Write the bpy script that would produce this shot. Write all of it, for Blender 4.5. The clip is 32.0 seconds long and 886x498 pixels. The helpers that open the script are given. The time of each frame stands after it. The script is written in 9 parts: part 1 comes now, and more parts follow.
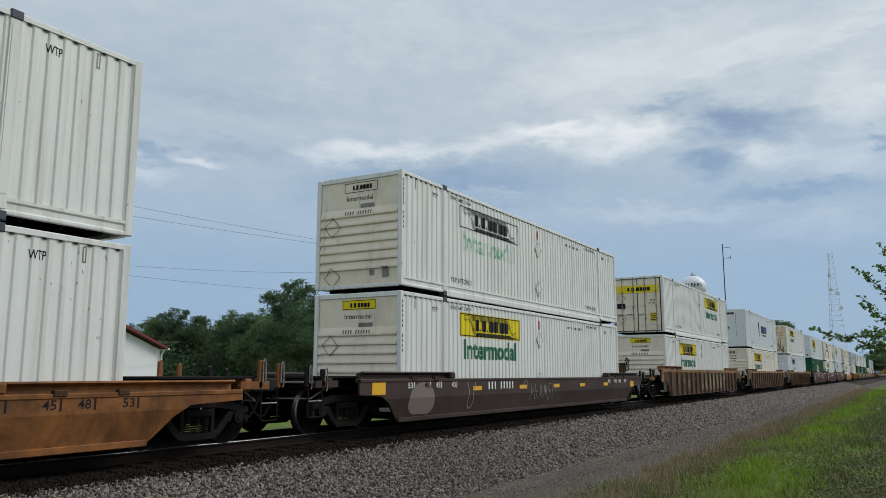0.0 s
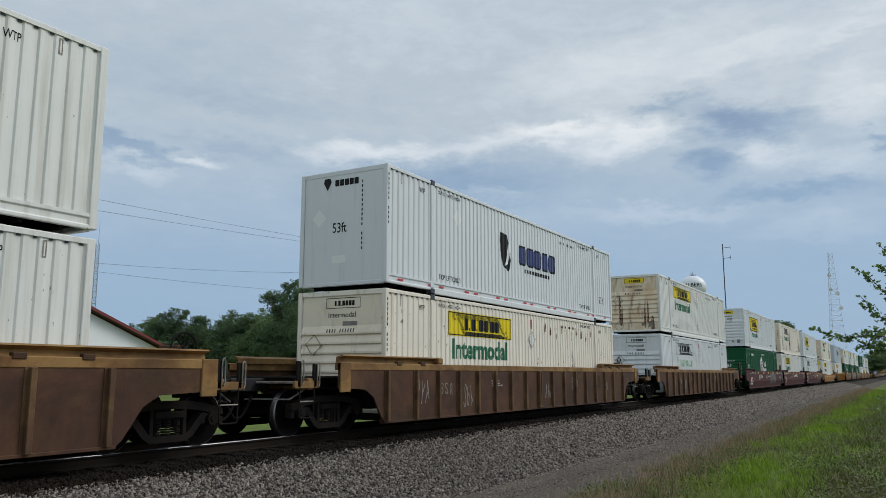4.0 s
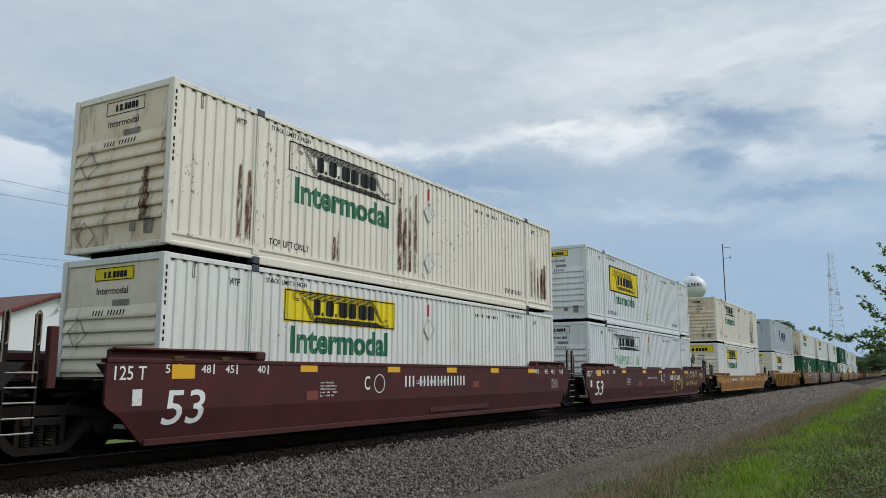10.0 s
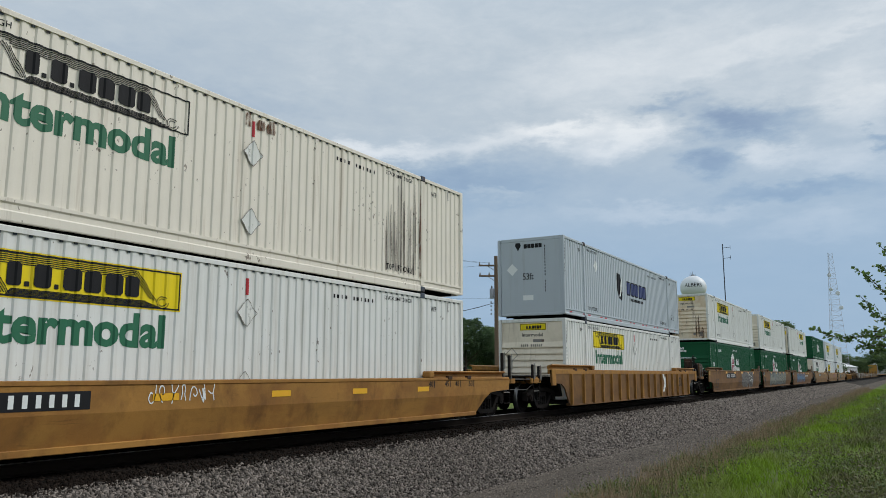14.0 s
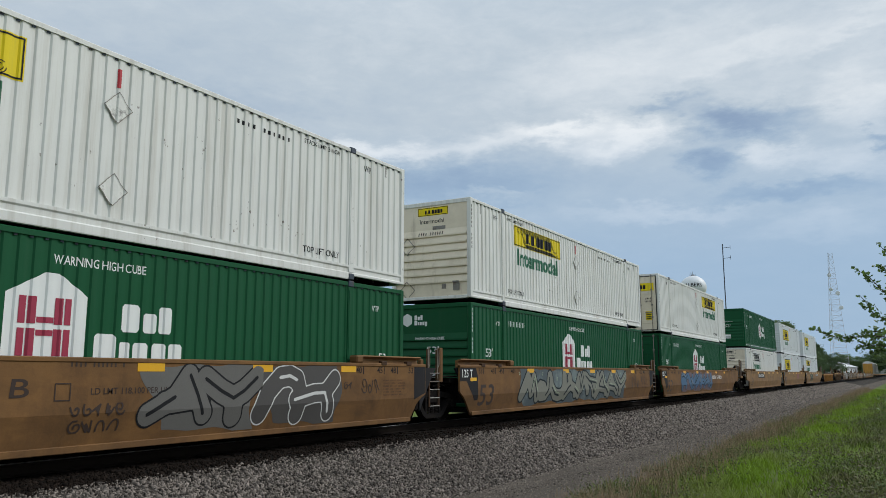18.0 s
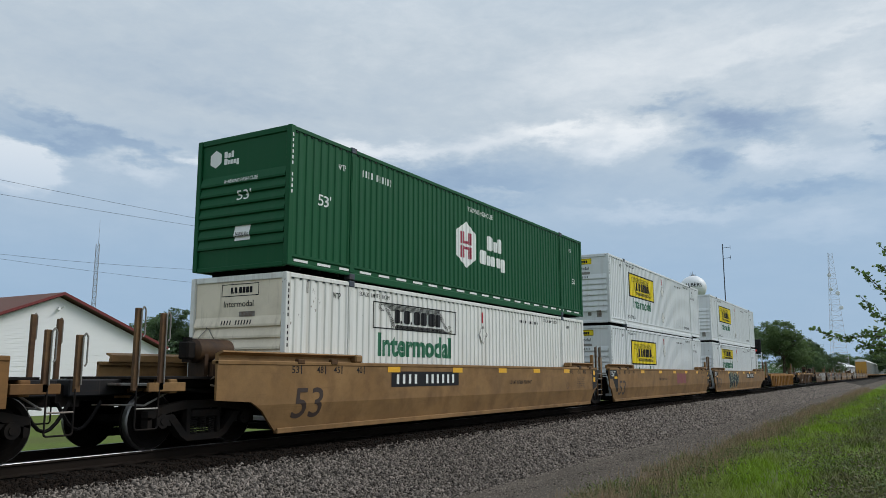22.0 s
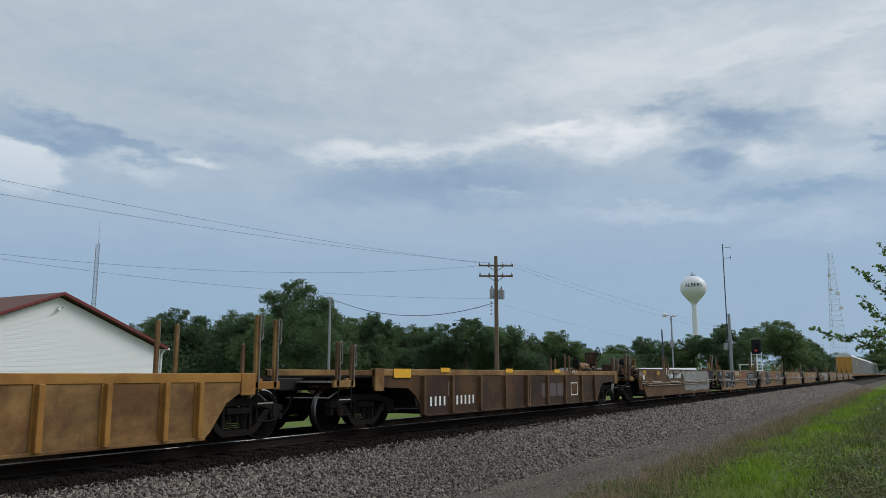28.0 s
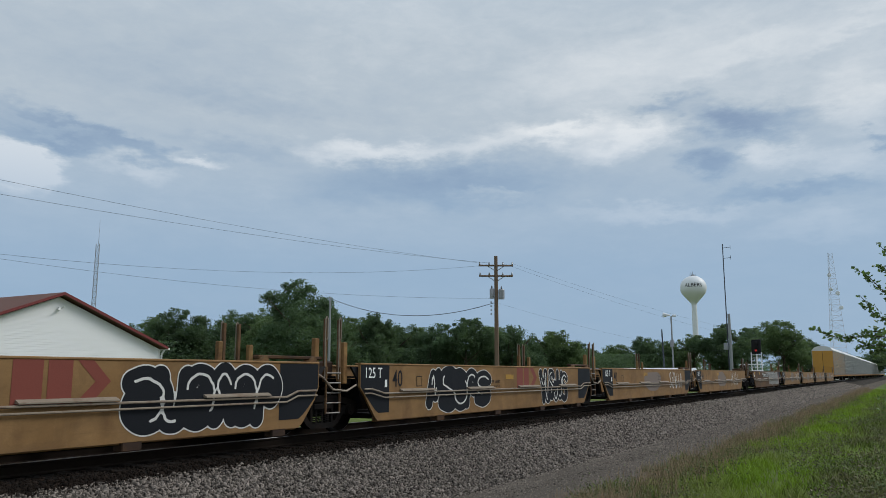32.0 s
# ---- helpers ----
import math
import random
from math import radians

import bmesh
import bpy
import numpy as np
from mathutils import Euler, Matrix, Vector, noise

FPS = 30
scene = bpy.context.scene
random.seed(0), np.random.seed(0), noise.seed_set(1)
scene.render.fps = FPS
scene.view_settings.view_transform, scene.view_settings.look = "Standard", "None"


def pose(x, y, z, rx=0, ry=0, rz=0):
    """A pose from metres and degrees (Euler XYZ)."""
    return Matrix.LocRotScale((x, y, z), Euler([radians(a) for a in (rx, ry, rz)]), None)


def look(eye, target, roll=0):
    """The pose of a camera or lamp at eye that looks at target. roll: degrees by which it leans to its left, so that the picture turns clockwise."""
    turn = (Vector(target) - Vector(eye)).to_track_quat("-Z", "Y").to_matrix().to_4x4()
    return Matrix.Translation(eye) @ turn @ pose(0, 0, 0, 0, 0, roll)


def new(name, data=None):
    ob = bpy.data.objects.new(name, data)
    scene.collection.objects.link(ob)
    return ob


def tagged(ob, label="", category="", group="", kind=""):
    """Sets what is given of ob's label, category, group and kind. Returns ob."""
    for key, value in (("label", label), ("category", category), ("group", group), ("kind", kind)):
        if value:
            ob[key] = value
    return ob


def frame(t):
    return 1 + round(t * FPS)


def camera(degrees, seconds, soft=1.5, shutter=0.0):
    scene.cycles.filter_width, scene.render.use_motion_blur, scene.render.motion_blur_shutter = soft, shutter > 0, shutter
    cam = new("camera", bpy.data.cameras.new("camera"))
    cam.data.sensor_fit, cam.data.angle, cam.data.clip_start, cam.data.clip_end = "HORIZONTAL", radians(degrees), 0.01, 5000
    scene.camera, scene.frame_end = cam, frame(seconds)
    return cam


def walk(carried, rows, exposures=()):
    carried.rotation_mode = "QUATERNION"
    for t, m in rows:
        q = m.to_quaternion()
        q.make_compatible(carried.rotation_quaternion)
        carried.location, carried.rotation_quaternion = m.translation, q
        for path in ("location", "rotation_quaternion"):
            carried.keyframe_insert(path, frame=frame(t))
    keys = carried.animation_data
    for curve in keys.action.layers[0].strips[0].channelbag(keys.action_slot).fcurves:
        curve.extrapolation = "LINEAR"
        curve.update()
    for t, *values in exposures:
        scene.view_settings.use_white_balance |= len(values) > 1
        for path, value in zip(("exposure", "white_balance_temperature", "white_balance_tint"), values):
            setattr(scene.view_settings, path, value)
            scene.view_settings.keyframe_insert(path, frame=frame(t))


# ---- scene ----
# World: x runs along the track into the distance, y across it away from the camera, z up from the rail tops.
EYE = (0.0, 0.0, 1.2)
TRACK_Y = 11.35
cam = camera(59.0, 32.0, soft=0.5)
CAM_POSE = pose(*EYE, 99.08, 0.0, -59.77)
walk(cam, [(0.0, CAM_POSE), (32.0, CAM_POSE)], [(0.0, 0.0), (7.0, 0.02), (9.0, 0.09), (12.0, 0.02), (15.0, 0.02), (18.0, 0.07), (20.0, 0.14), (22.0, 0.08), (23.0, 0.15), (25.0, -0.05), (32.0, -0.05)])
scene.view_settings.exposure = 0.0

# ---- light: a high overcast with a soft sun behind the camera ----
SUN_AZ, SUN_EL = radians(-46), radians(42)
sun_dir = Vector((math.cos(SUN_AZ) * math.cos(SUN_EL), math.sin(SUN_AZ) * math.cos(SUN_EL), math.sin(SUN_EL)))
sun = new("sun", bpy.data.lights.new("sun", "SUN"))
sun.data.energy, sun.data.angle, sun.data.color = 1.66, radians(26), (1.0, 0.97, 0.92)
sun.matrix_world = look((0, 0, 60), Vector((0, 0, 60)) - sun_dir)


def link(nt, a, b):
    nt.links.new(a, b)


def node(nt, kind, **props):
    n = nt.nodes.new(kind)
    for k, v in props.items():
        if k == "op":
            n.operation = v
        elif k == "blend":
            n.blend_type = v
        elif k == "dtype":
            n.data_type = v
        elif k == "sky":
            n.sky_type = v
    return n


def math_node(nt, op, a, b=None, clamp=False):
    n = node(nt, "ShaderNodeMath", op=op)
    n.use_clamp = clamp
    for i, v in enumerate((a, b)):
        if v is None:
            continue
        if isinstance(v, (int, float)):
            n.inputs[i].default_value = v
        else:
            link(nt, v, n.inputs[i])
    return n.outputs[0]


def mix_color(nt, fac, a, b, blend="MIX"):
    n = node(nt, "ShaderNodeMix", dtype="RGBA", blend=blend)
    for sock, v in ((n.inputs[0], fac), (n.inputs[6], a), (n.inputs[7], b)):
        if isinstance(v, (int, float)):
            sock.default_value = v
        elif isinstance(v, tuple):
            sock.default_value = (*v[:3], 1.0)
        else:
            link(nt, v, sock)
    return n.outputs[2]


def noise_node(nt, vec, scale, detail=4.0, rough=0.55, stretch=None, warp=0.0):
    if stretch:
        mp = node(nt, "ShaderNodeMapping")
        mp.inputs["Scale"].default_value = stretch
        link(nt, vec, mp.inputs["Vector"])
        vec = mp.outputs[0]
    n = node(nt, "ShaderNodeTexNoise")
    n.inputs["Scale"].default_value, n.inputs["Detail"].default_value = scale, detail
    n.inputs["Roughness"].default_value, n.inputs["Distortion"].default_value = rough, warp
    link(nt, vec, n.inputs["Vector"])
    return n.outputs["Fac"]


def ramp(nt, fac, *stops):
    n = node(nt, "ShaderNodeValToRGB")
    els = n.color_ramp.elements
    for i, (pos, col) in enumerate(stops):
        el = els[i] if i < 2 else els.new(pos)
        el.position = pos
        col = (col, col, col) if isinstance(col, (int, float)) else col
        el.color = (*col, 1.0)
    link(nt, fac, n.inputs[0])
    return n.outputs[0]


# clouds as seen over the line: azimuth, elevation, half width, half height, tilt (degrees), lightness
BRIGHT_CLOUDS = [(59.6, 13.6, 2.6, 1.9, 10, 0.75), (48.1, 14.8, 2.3, 0.5, 10, 0.32), (51.9, 13.9, 2.2, 0.8, 10, 0.18), (35.9, 16.2, 4.7, 0.9, 0, 0.3), (26.6, 16.7, 7.1, 1.1, -6, 0.20), (16.1, 16.7, 4.7, 1.2, -8, 0.30), (20.6, 17.5, 3.7, 0.9, -12, 0.25), (26.2, 13.0, 2.9, 0.4, 0, 0.22), (6.6, 15.0, 2.5, 1.0, 20, 0.22), (2.2, 13.6, 2.9, 1.2, 10, 0.18), (0.9, 17.4, 2.6, 2.1, 20, 0.15), (7.7, 21.7, 5.7, 0.9, -14, 0.10), (2.2, 21.9, 4.9, 0.8, -16, 0.12), (14.0, 11.2, 6.4, 0.6, 0, 0.22), (4.2, 9.7, 4.6, 0.8, 0, 0.16), (16.8, 21.6, 10.1, 2.3, -8, 0.14)]
DARK_CLOUDS = [(57.7, 15.5, 5.3, 0.6, 8, -0.36), (53.1, 15.7, 4.9, 0.7, 14, -0.32), (45.4, 16.0, 4.9, 0.8, 5, -0.15), (30.4, 13.7, 10.9, 1.8, 0, -0.34), (9.1, 17.2, 4.7, 1.2, 6, -0.42), (10.7, 14.5, 2.2, 1.1, 0, -0.4), (5.7, 12.1, 5.4, 0.7, 4, -0.34), (54.2, 21.1, 10.1, 2.5, 0, -0.06), (44.4, 19.4, 8.4, 1.0, 4, -0.1), (0.1, 14.8, 1.9, 0.5, 10, -0.3), (13.6, 18.8, 2.3, 0.5, -5, -0.22), (58.8, 16.8, 4.1, 0.6, 6, -0.18)]


def build_world():
    w = bpy.data.worlds.new("sky")
    scene.world = w
    w.use_nodes = True
    nt = w.node_tree
    nt.nodes.clear()
    tc = node(nt, "ShaderNodeTexCoord")
    d = tc.outputs["Generated"]
    sky = node(nt, "ShaderNodeTexSky", sky="NISHITA")
    sky.sun_disc = False
    sky.sun_elevation, sky.sun_rotation = SUN_EL, radians(90) - SUN_AZ
    sky.altitude, sky.dust_density = 150, 2.0
    dim = node(nt, "ShaderNodeVectorMath", op="SCALE")
    link(nt, sky.outputs[0], dim.inputs[0])
    dim.inputs["Scale"].default_value = 0.09
    sep = node(nt, "ShaderNodeSeparateXYZ")
    link(nt, d, sep.inputs[0])
    up = math_node(nt, "MAXIMUM", sep.outputs[2], 0.0)
    az = math_node(nt, "MULTIPLY", math_node(nt, "ARCTAN2", sep.outputs[1], sep.outputs[0]), 57.2958)
    el = math_node(nt, "MULTIPLY", math_node(nt, "ARCSINE", sep.outputs[2]), 57.2958)
    flat = node(nt, "ShaderNodeCombineXYZ")
    link(nt, az, flat.inputs[0])
    link(nt, el, flat.inputs[1])
    # ragged edges: shift the place by noise, drawn out along the horizon
    mp = node(nt, "ShaderNodeMapping")
    mp.inputs["Scale"].default_value = (0.10, 0.24, 1.0)
    link(nt, flat.outputs[0], mp.inputs["Vector"])
    wob = node(nt, "ShaderNodeTexNoise")
    wob.inputs["Scale"].default_value, wob.inputs["Detail"].default_value, wob.inputs["Roughness"].default_value = 2.2, 7.0, 0.62
    link(nt, mp.outputs[0], wob.inputs["Vector"])
    off = node(nt, "ShaderNodeVectorMath", op="SUBTRACT")
    link(nt, wob.outputs["Color"], off.inputs[0])
    off.inputs[1].default_value = (0.5, 0.5, 0.5)
    big = node(nt, "ShaderNodeVectorMath", op="MULTIPLY")
    link(nt, off.outputs[0], big.inputs[0])
    big.inputs[1].default_value = (9.0, 4.6, 0.0)
    moved = node(nt, "ShaderNodeVectorMath", op="ADD")
    link(nt, flat.outputs[0], moved.inputs[0])
    link(nt, big.outputs[0], moved.inputs[1])
    den = math_node(nt, "ADD", up, 0.11)
    deck = node(nt, "ShaderNodeCombineXYZ")
    link(nt, math_node(nt, "DIVIDE", sep.outputs[0], den), deck.inputs[0])
    link(nt, math_node(nt, "DIVIDE", sep.outputs[1], den), deck.inputs[1])
    n_big = noise_node(nt, deck.outputs[0], 0.8, 6.0, 0.6, warp=0.5)
    n_fine = noise_node(nt, mp.outputs[0], 3.6, 8.0, 0.66, warp=0.3)
    tone = math_node(nt, "ADD", math_node(nt, "MULTIPLY", math_node(nt, "SUBTRACT", n_big, 0.5), 0.35), math_node(nt, "MULTIPLY", math_node(nt, "SUBTRACT", n_fine, 0.5), 0.24))
    tone = math_node(nt, "ADD", tone, 0.63)
    for ca, ce, wa, we, tilt, light in BRIGHT_CLOUDS + DARK_CLOUDS:
        m = node(nt, "ShaderNodeMapping")
        m.vector_type = "TEXTURE"
        m.inputs["Location"].default_value = (ca, ce, 0)
        m.inputs["Rotation"].default_value = (0, 0, radians(tilt))
        m.inputs["Scale"].default_value = (wa * 1.5, we * 1.5, 1)
        link(nt, moved.outputs[0], m.inputs["Vector"])
        ln = node(nt, "ShaderNodeVectorMath", op="LENGTH")
        link(nt, m.outputs[0], ln.inputs[0])
        mr = node(nt, "ShaderNodeMapRange")
        mr.interpolation_type = "SMOOTHSTEP"
        mr.inputs["From Min"].default_value, mr.inputs["From Max"].default_value = 0.0, 1.0
        mr.inputs["To Min"].default_value, mr.inputs["To Max"].default_value = light * 1.25, 0.0
        link(nt, ln.outputs["Value"], mr.inputs["Value"])
        tone = math_node(nt, "ADD", tone, mr.outputs[0])
    clouds = ramp(nt, tone, (0.05, (0.235, 0.325, 0.475)), (0.35, (0.355, 0.455, 0.575)), (0.62, (0.505, 0.585, 0.66)), (1.0, (0.83, 0.865, 0.89)))
    high = ramp(nt, up, (0.40, 1.0), (0.95, 1.35))
    clouds = mix_color(nt, 1.0, clouds, high, "MULTIPLY")
    low = ramp(nt, up, (0.0, 0.85), (0.13, 0.80), (0.21, 0.50), (0.31, 0.0))
    # blue gap under the clouds ahead, pale haze round the rest of the horizon
    side = math_node(nt, "ABSOLUTE", math_node(nt, "SUBTRACT", az, 30.0))
    gap = ramp(nt, math_node(nt, "DIVIDE", side, 180.0), (0.26, (0.285, 0.435, 0.622)), (0.48, (0.47, 0.535, 0.60)))
    clouds = mix_color(nt, low, clouds, gap)
    clouds = mix_color(nt, 0.06, clouds, dim.outputs[0])
    bg = node(nt, "ShaderNodeBackground")
    link(nt, clouds, bg.inputs[0])
    bg.inputs[1].default_value = 1.0
    out = node(nt, "ShaderNodeOutputWorld")
    link(nt, bg.outputs[0], out.inputs[0])


build_world()


# ---- materials ----
def surf(name, base, rough=0.6, metal=0.0, var=0.15, scale=1.5, fine=40.0, bump=0.15, depth=0.01, dirt=None, dirt_range=(0.5, 0.7),
         dirt_scale=3.0, dirt_stretch=None, amount=0.8, second=None, second_range=(0.5, 0.65), second_scale=0.8, per_object=0.0, island=0.0, spec=0.4, chips=0.0):
    m = bpy.data.materials.new(name)
    m.use_nodes = True
    nt = m.node_tree
    b = nt.nodes["Principled BSDF"]
    tc = node(nt, "ShaderNodeTexCoord")
    # no two things share a pattern
    own = node(nt, "ShaderNodeObjectInfo")
    shift = node(nt, "ShaderNodeVectorMath", op="ADD")
    link(nt, tc.outputs["Object"], shift.inputs[0])
    link(nt, math_node(nt, "MULTIPLY", own.outputs["Random"], 61.0), shift.inputs[1])
    vec = shift.outputs[0]
    big = noise_node(nt, vec, scale, 4.0, 0.6)
    small = noise_node(nt, vec, fine, 3.0, 0.6)
    col = mix_color(nt, 0.0, base, base)
    if second:
        col = mix_color(nt, ramp(nt, noise_node(nt, vec, second_scale, 5.0, 0.62), (second_range[0], 0.0), (second_range[1], 1.0)), base, second)
    shade = math_node(nt, "ADD", math_node(nt, "MULTIPLY", big, 1.3 * var), math_node(nt, "MULTIPLY", small, 0.7 * var))
    shade = math_node(nt, "ADD", shade, 1.0 - var)
    if per_object:
        oi = node(nt, "ShaderNodeObjectInfo")
        shade = math_node(nt, "MULTIPLY", shade, math_node(nt, "ADD", math_node(nt, "MULTIPLY", oi.outputs["Random"], 2 * per_object), 1 - per_object))
    if island:
        ge = node(nt, "ShaderNodeNewGeometry")
        shade = math_node(nt, "MULTIPLY", shade, math_node(nt, "ADD", math_node(nt, "MULTIPLY", ge.outputs["Random Per Island"], 2 * island), 1 - island))
    tint = node(nt, "ShaderNodeCombineColor")
    for i in range(3):
        link(nt, shade, tint.inputs[i])
    col = mix_color(nt, 1.0, col, tint.outputs[0], "MULTIPLY")
    if dirt:
        mask = noise_node(nt, vec, dirt_scale, 6.0, 0.65, dirt_stretch)
        col = mix_color(nt, math_node(nt, "MULTIPLY", ramp(nt, mask, (dirt_range[0], 0.0), (dirt_range[1], 1.0)), amount), col, dirt)
    if chips:
        spots = math_node(nt, "MULTIPLY", noise_node(nt, vec, 13.0, 3.0, 0.6, (1.0, 1.0, 0.55)), ramp(nt, noise_node(nt, vec, 0.9, 3.0, 0.6), (0.36, 0.80), (0.70, 1.14)))
        col = mix_color(nt, math_node(nt, "MULTIPLY", ramp(nt, spots, (0.72 - chips, 0.0), (0.76 - chips, 1.0)), 0.75), col, (0.10, 0.065, 0.04))
    link(nt, col, b.inputs["Base Color"])
    rr = math_node(nt, "ADD", math_node(nt, "MULTIPLY", big, 0.25), rough - 0.12, True)
    link(nt, rr, b.inputs["Roughness"])
    b.inputs["Metallic"].default_value = metal
    b.inputs["Specular IOR Level"].default_value = spec
    if bump:
        bp = node(nt, "ShaderNodeBump")
        bp.inputs["Strength"].default_value, bp.inputs["Distance"].default_value = bump, depth
        link(nt, small, bp.inputs["Height"])
        link(nt, bp.outputs[0], b.inputs["Normal"])
    return m


def stain(name, color, scale=(9.0, 9.0, 2.2), cover=0.5):
    """Rust or soot with a ragged edge: the paint below shows through the gaps."""
    m = surf(name, color, 0.85, var=0.4, scale=6.0)
    nt = m.node_tree
    b = nt.nodes["Principled BSDF"]
    tc = node(nt, "ShaderNodeTexCoord")
    a = noise_node(nt, tc.outputs["Object"], 1.6, 7.0, 0.72, scale)
    link(nt, ramp(nt, a, (cover - 0.06, 0.0), (cover + 0.10, 0.95)), b.inputs["Alpha"])
    return m


STREAK = (5.0, 5.0, 0.22)
DIRT = (0.30, 0.25, 0.17)
RUST = (0.11, 0.045, 0.02)
MAT = {
    "white_new": surf("fresh white container paint", (0.69, 0.722, 0.735), 0.45, var=0.08, dirt=(0.40, 0.37, 0.31), dirt_range=(0.48, 0.78), dirt_scale=1.2, dirt_stretch=STREAK, amount=0.42, bump=0.05, chips=0.01),
    "white": surf("weathered white container paint", (0.742, 0.748, 0.715), 0.5, var=0.10, dirt=DIRT, dirt_range=(0.48, 0.78), dirt_scale=1.2, dirt_stretch=STREAK, amount=0.45, bump=0.06, chips=0.02),
    "cream": surf("yellowed white container paint", (0.79, 0.735, 0.635), 0.55, var=0.10, dirt=(0.30, 0.20, 0.11), dirt_range=(0.56, 0.76), dirt_scale=1.2, dirt_stretch=STREAK, amount=0.5, bump=0.08, chips=0.06),
    "white_end": surf("dusty cream end paint", (0.80, 0.715, 0.57), 0.55, var=0.12, second=(0.66, 0.58, 0.45), second_range=(0.48, 0.72), second_scale=1.1, dirt=(0.26, 0.19, 0.12), dirt_range=(0.56, 0.76), dirt_scale=1.2, dirt_stretch=(4.0, 4.0, 0.5), amount=0.5, bump=0.08),
    "rusty_end": surf("rust stained cream paint", (0.76, 0.65, 0.49), 0.6, var=0.15, second=(0.64, 0.47, 0.29), second_range=(0.46, 0.66), second_scale=1.3, dirt=(0.10, 0.05, 0.025), dirt_range=(0.54, 0.70), dirt_scale=1.3, dirt_stretch=(3.0, 3.0, 0.7), amount=0.7, bump=0.1),
    "grey": surf("pale blue grey container paint", (0.46, 0.51, 0.55), 0.5, var=0.06, dirt=(0.30, 0.30, 0.28), dirt_range=(0.55, 0.8), dirt_scale=1.2, dirt_stretch=STREAK, amount=0.4, bump=0.05),
    "pale": surf("pale grey container paint", (0.68, 0.71, 0.73), 0.5, var=0.06, dirt=(0.36, 0.34, 0.30), dirt_range=(0.55, 0.8), dirt_scale=1.2, dirt_stretch=STREAK, amount=0.4, bump=0.05),
    "green": surf("dark green container paint", (0.006, 0.082, 0.031), 0.55, var=0.14, spec=0.18, dirt=(0.03, 0.095, 0.05), dirt_range=(0.55, 0.8), dirt_scale=1.2, dirt_stretch=STREAK, amount=0.35, bump=0.05),
    "yellow": surf("yellow panel paint", (0.80, 0.62, 0.008), 0.55, var=0.10, scale=3.0, spec=0.25, dirt=(0.42, 0.34, 0.10), dirt_range=(0.52, 0.76), dirt_scale=1.4, dirt_stretch=STREAK, amount=0.45),
    "ink": surf("black lettering paint", (0.016, 0.016, 0.018), 0.6, var=0.15, spec=0.15),
    "ink_green": surf("green lettering paint", (0.02, 0.14, 0.07), 0.5, var=0.1),
    "ink_faded": surf("faded green lettering paint", (0.22, 0.45, 0.28), 0.6, var=0.2, dirt=(0.7, 0.72, 0.68), dirt_range=(0.45, 0.55), dirt_scale=2.0, amount=0.9),
    "ink_white": surf("white lettering paint", (0.78, 0.80, 0.78), 0.5, var=0.08),
    "ink_red": surf("crimson panel paint", (0.34, 0.03, 0.065), 0.5, var=0.1),
    "reflector": surf("amber reflective tape", (0.80, 0.42, 0.02), 0.4, var=0.08),
    "casting": surf("dark blue grey cast steel", (0.06, 0.075, 0.10), 0.6, metal=0.3, var=0.2, dirt=RUST, dirt_range=(0.5, 0.7), amount=0.6),
    # undersides, trucks and wheels: grime plus the shade below the cars, as colour
    "void": surf("steel with underside shade", (0.010, 0.009, 0.009), 0.9, var=0.3, spec=0.1),
    "steel": surf("grimy cast steel with underbody shade", (0.015, 0.0135, 0.013), 0.85, metal=0.0, var=0.35, spec=0.08, dirt=(0.028, 0.019, 0.014), dirt_range=(0.45, 0.7), amount=0.6),
    "wheel": surf("worn wheel steel with underbody shade", (0.006, 0.0055, 0.0055), 0.9, metal=0.0, var=0.3, spec=0.03, dirt=(0.009, 0.007, 0.006), dirt_range=(0.4, 0.6), amount=0.8),
    "ink_blue": surf("navy lettering paint", (0.03, 0.045, 0.16), 0.5, var=0.1),
    "tape_red": surf("red reflective tape", (0.50, 0.03, 0.04), 0.4, var=0.1),
    "tread": surf("polished wheel tread steel", (0.24, 0.235, 0.23), 0.42, metal=1.0, var=0.1),
    "galv": surf("galvanised handrail steel", (0.24, 0.23, 0.21), 0.55, metal=0.3, var=0.2, dirt=RUST, dirt_range=(0.5, 0.65), amount=0.7),
}


MAT["plate_grey"] = surf("scuffed pale aluminium plate", (0.74, 0.74, 0.70), 0.5, metal=0.0, var=0.15, scale=5.0, dirt=(0.10, 0.09, 0.08), dirt_range=(0.56, 0.68), dirt_scale=5.0, amount=0.8)
MAT["pipe"] = surf("worn grey brown pipe", (0.26, 0.215, 0.165), 0.5, var=0.25, dirt=RUST, dirt_range=(0.5, 0.7), amount=0.7)
MAT["rust"] = stain("flaking brown rust", (0.12, 0.046, 0.018), (11.0, 11.0, 2.2), 0.45)
MAT["soot"] = stain("black exhaust soot", (0.045, 0.034, 0.026), (14.0, 14.0, 0.22), 0.50)
MAT["ochre"] = stain("ochre rust film", (0.30, 0.19, 0.09), (2.5, 2.5, 0.8), 0.44)


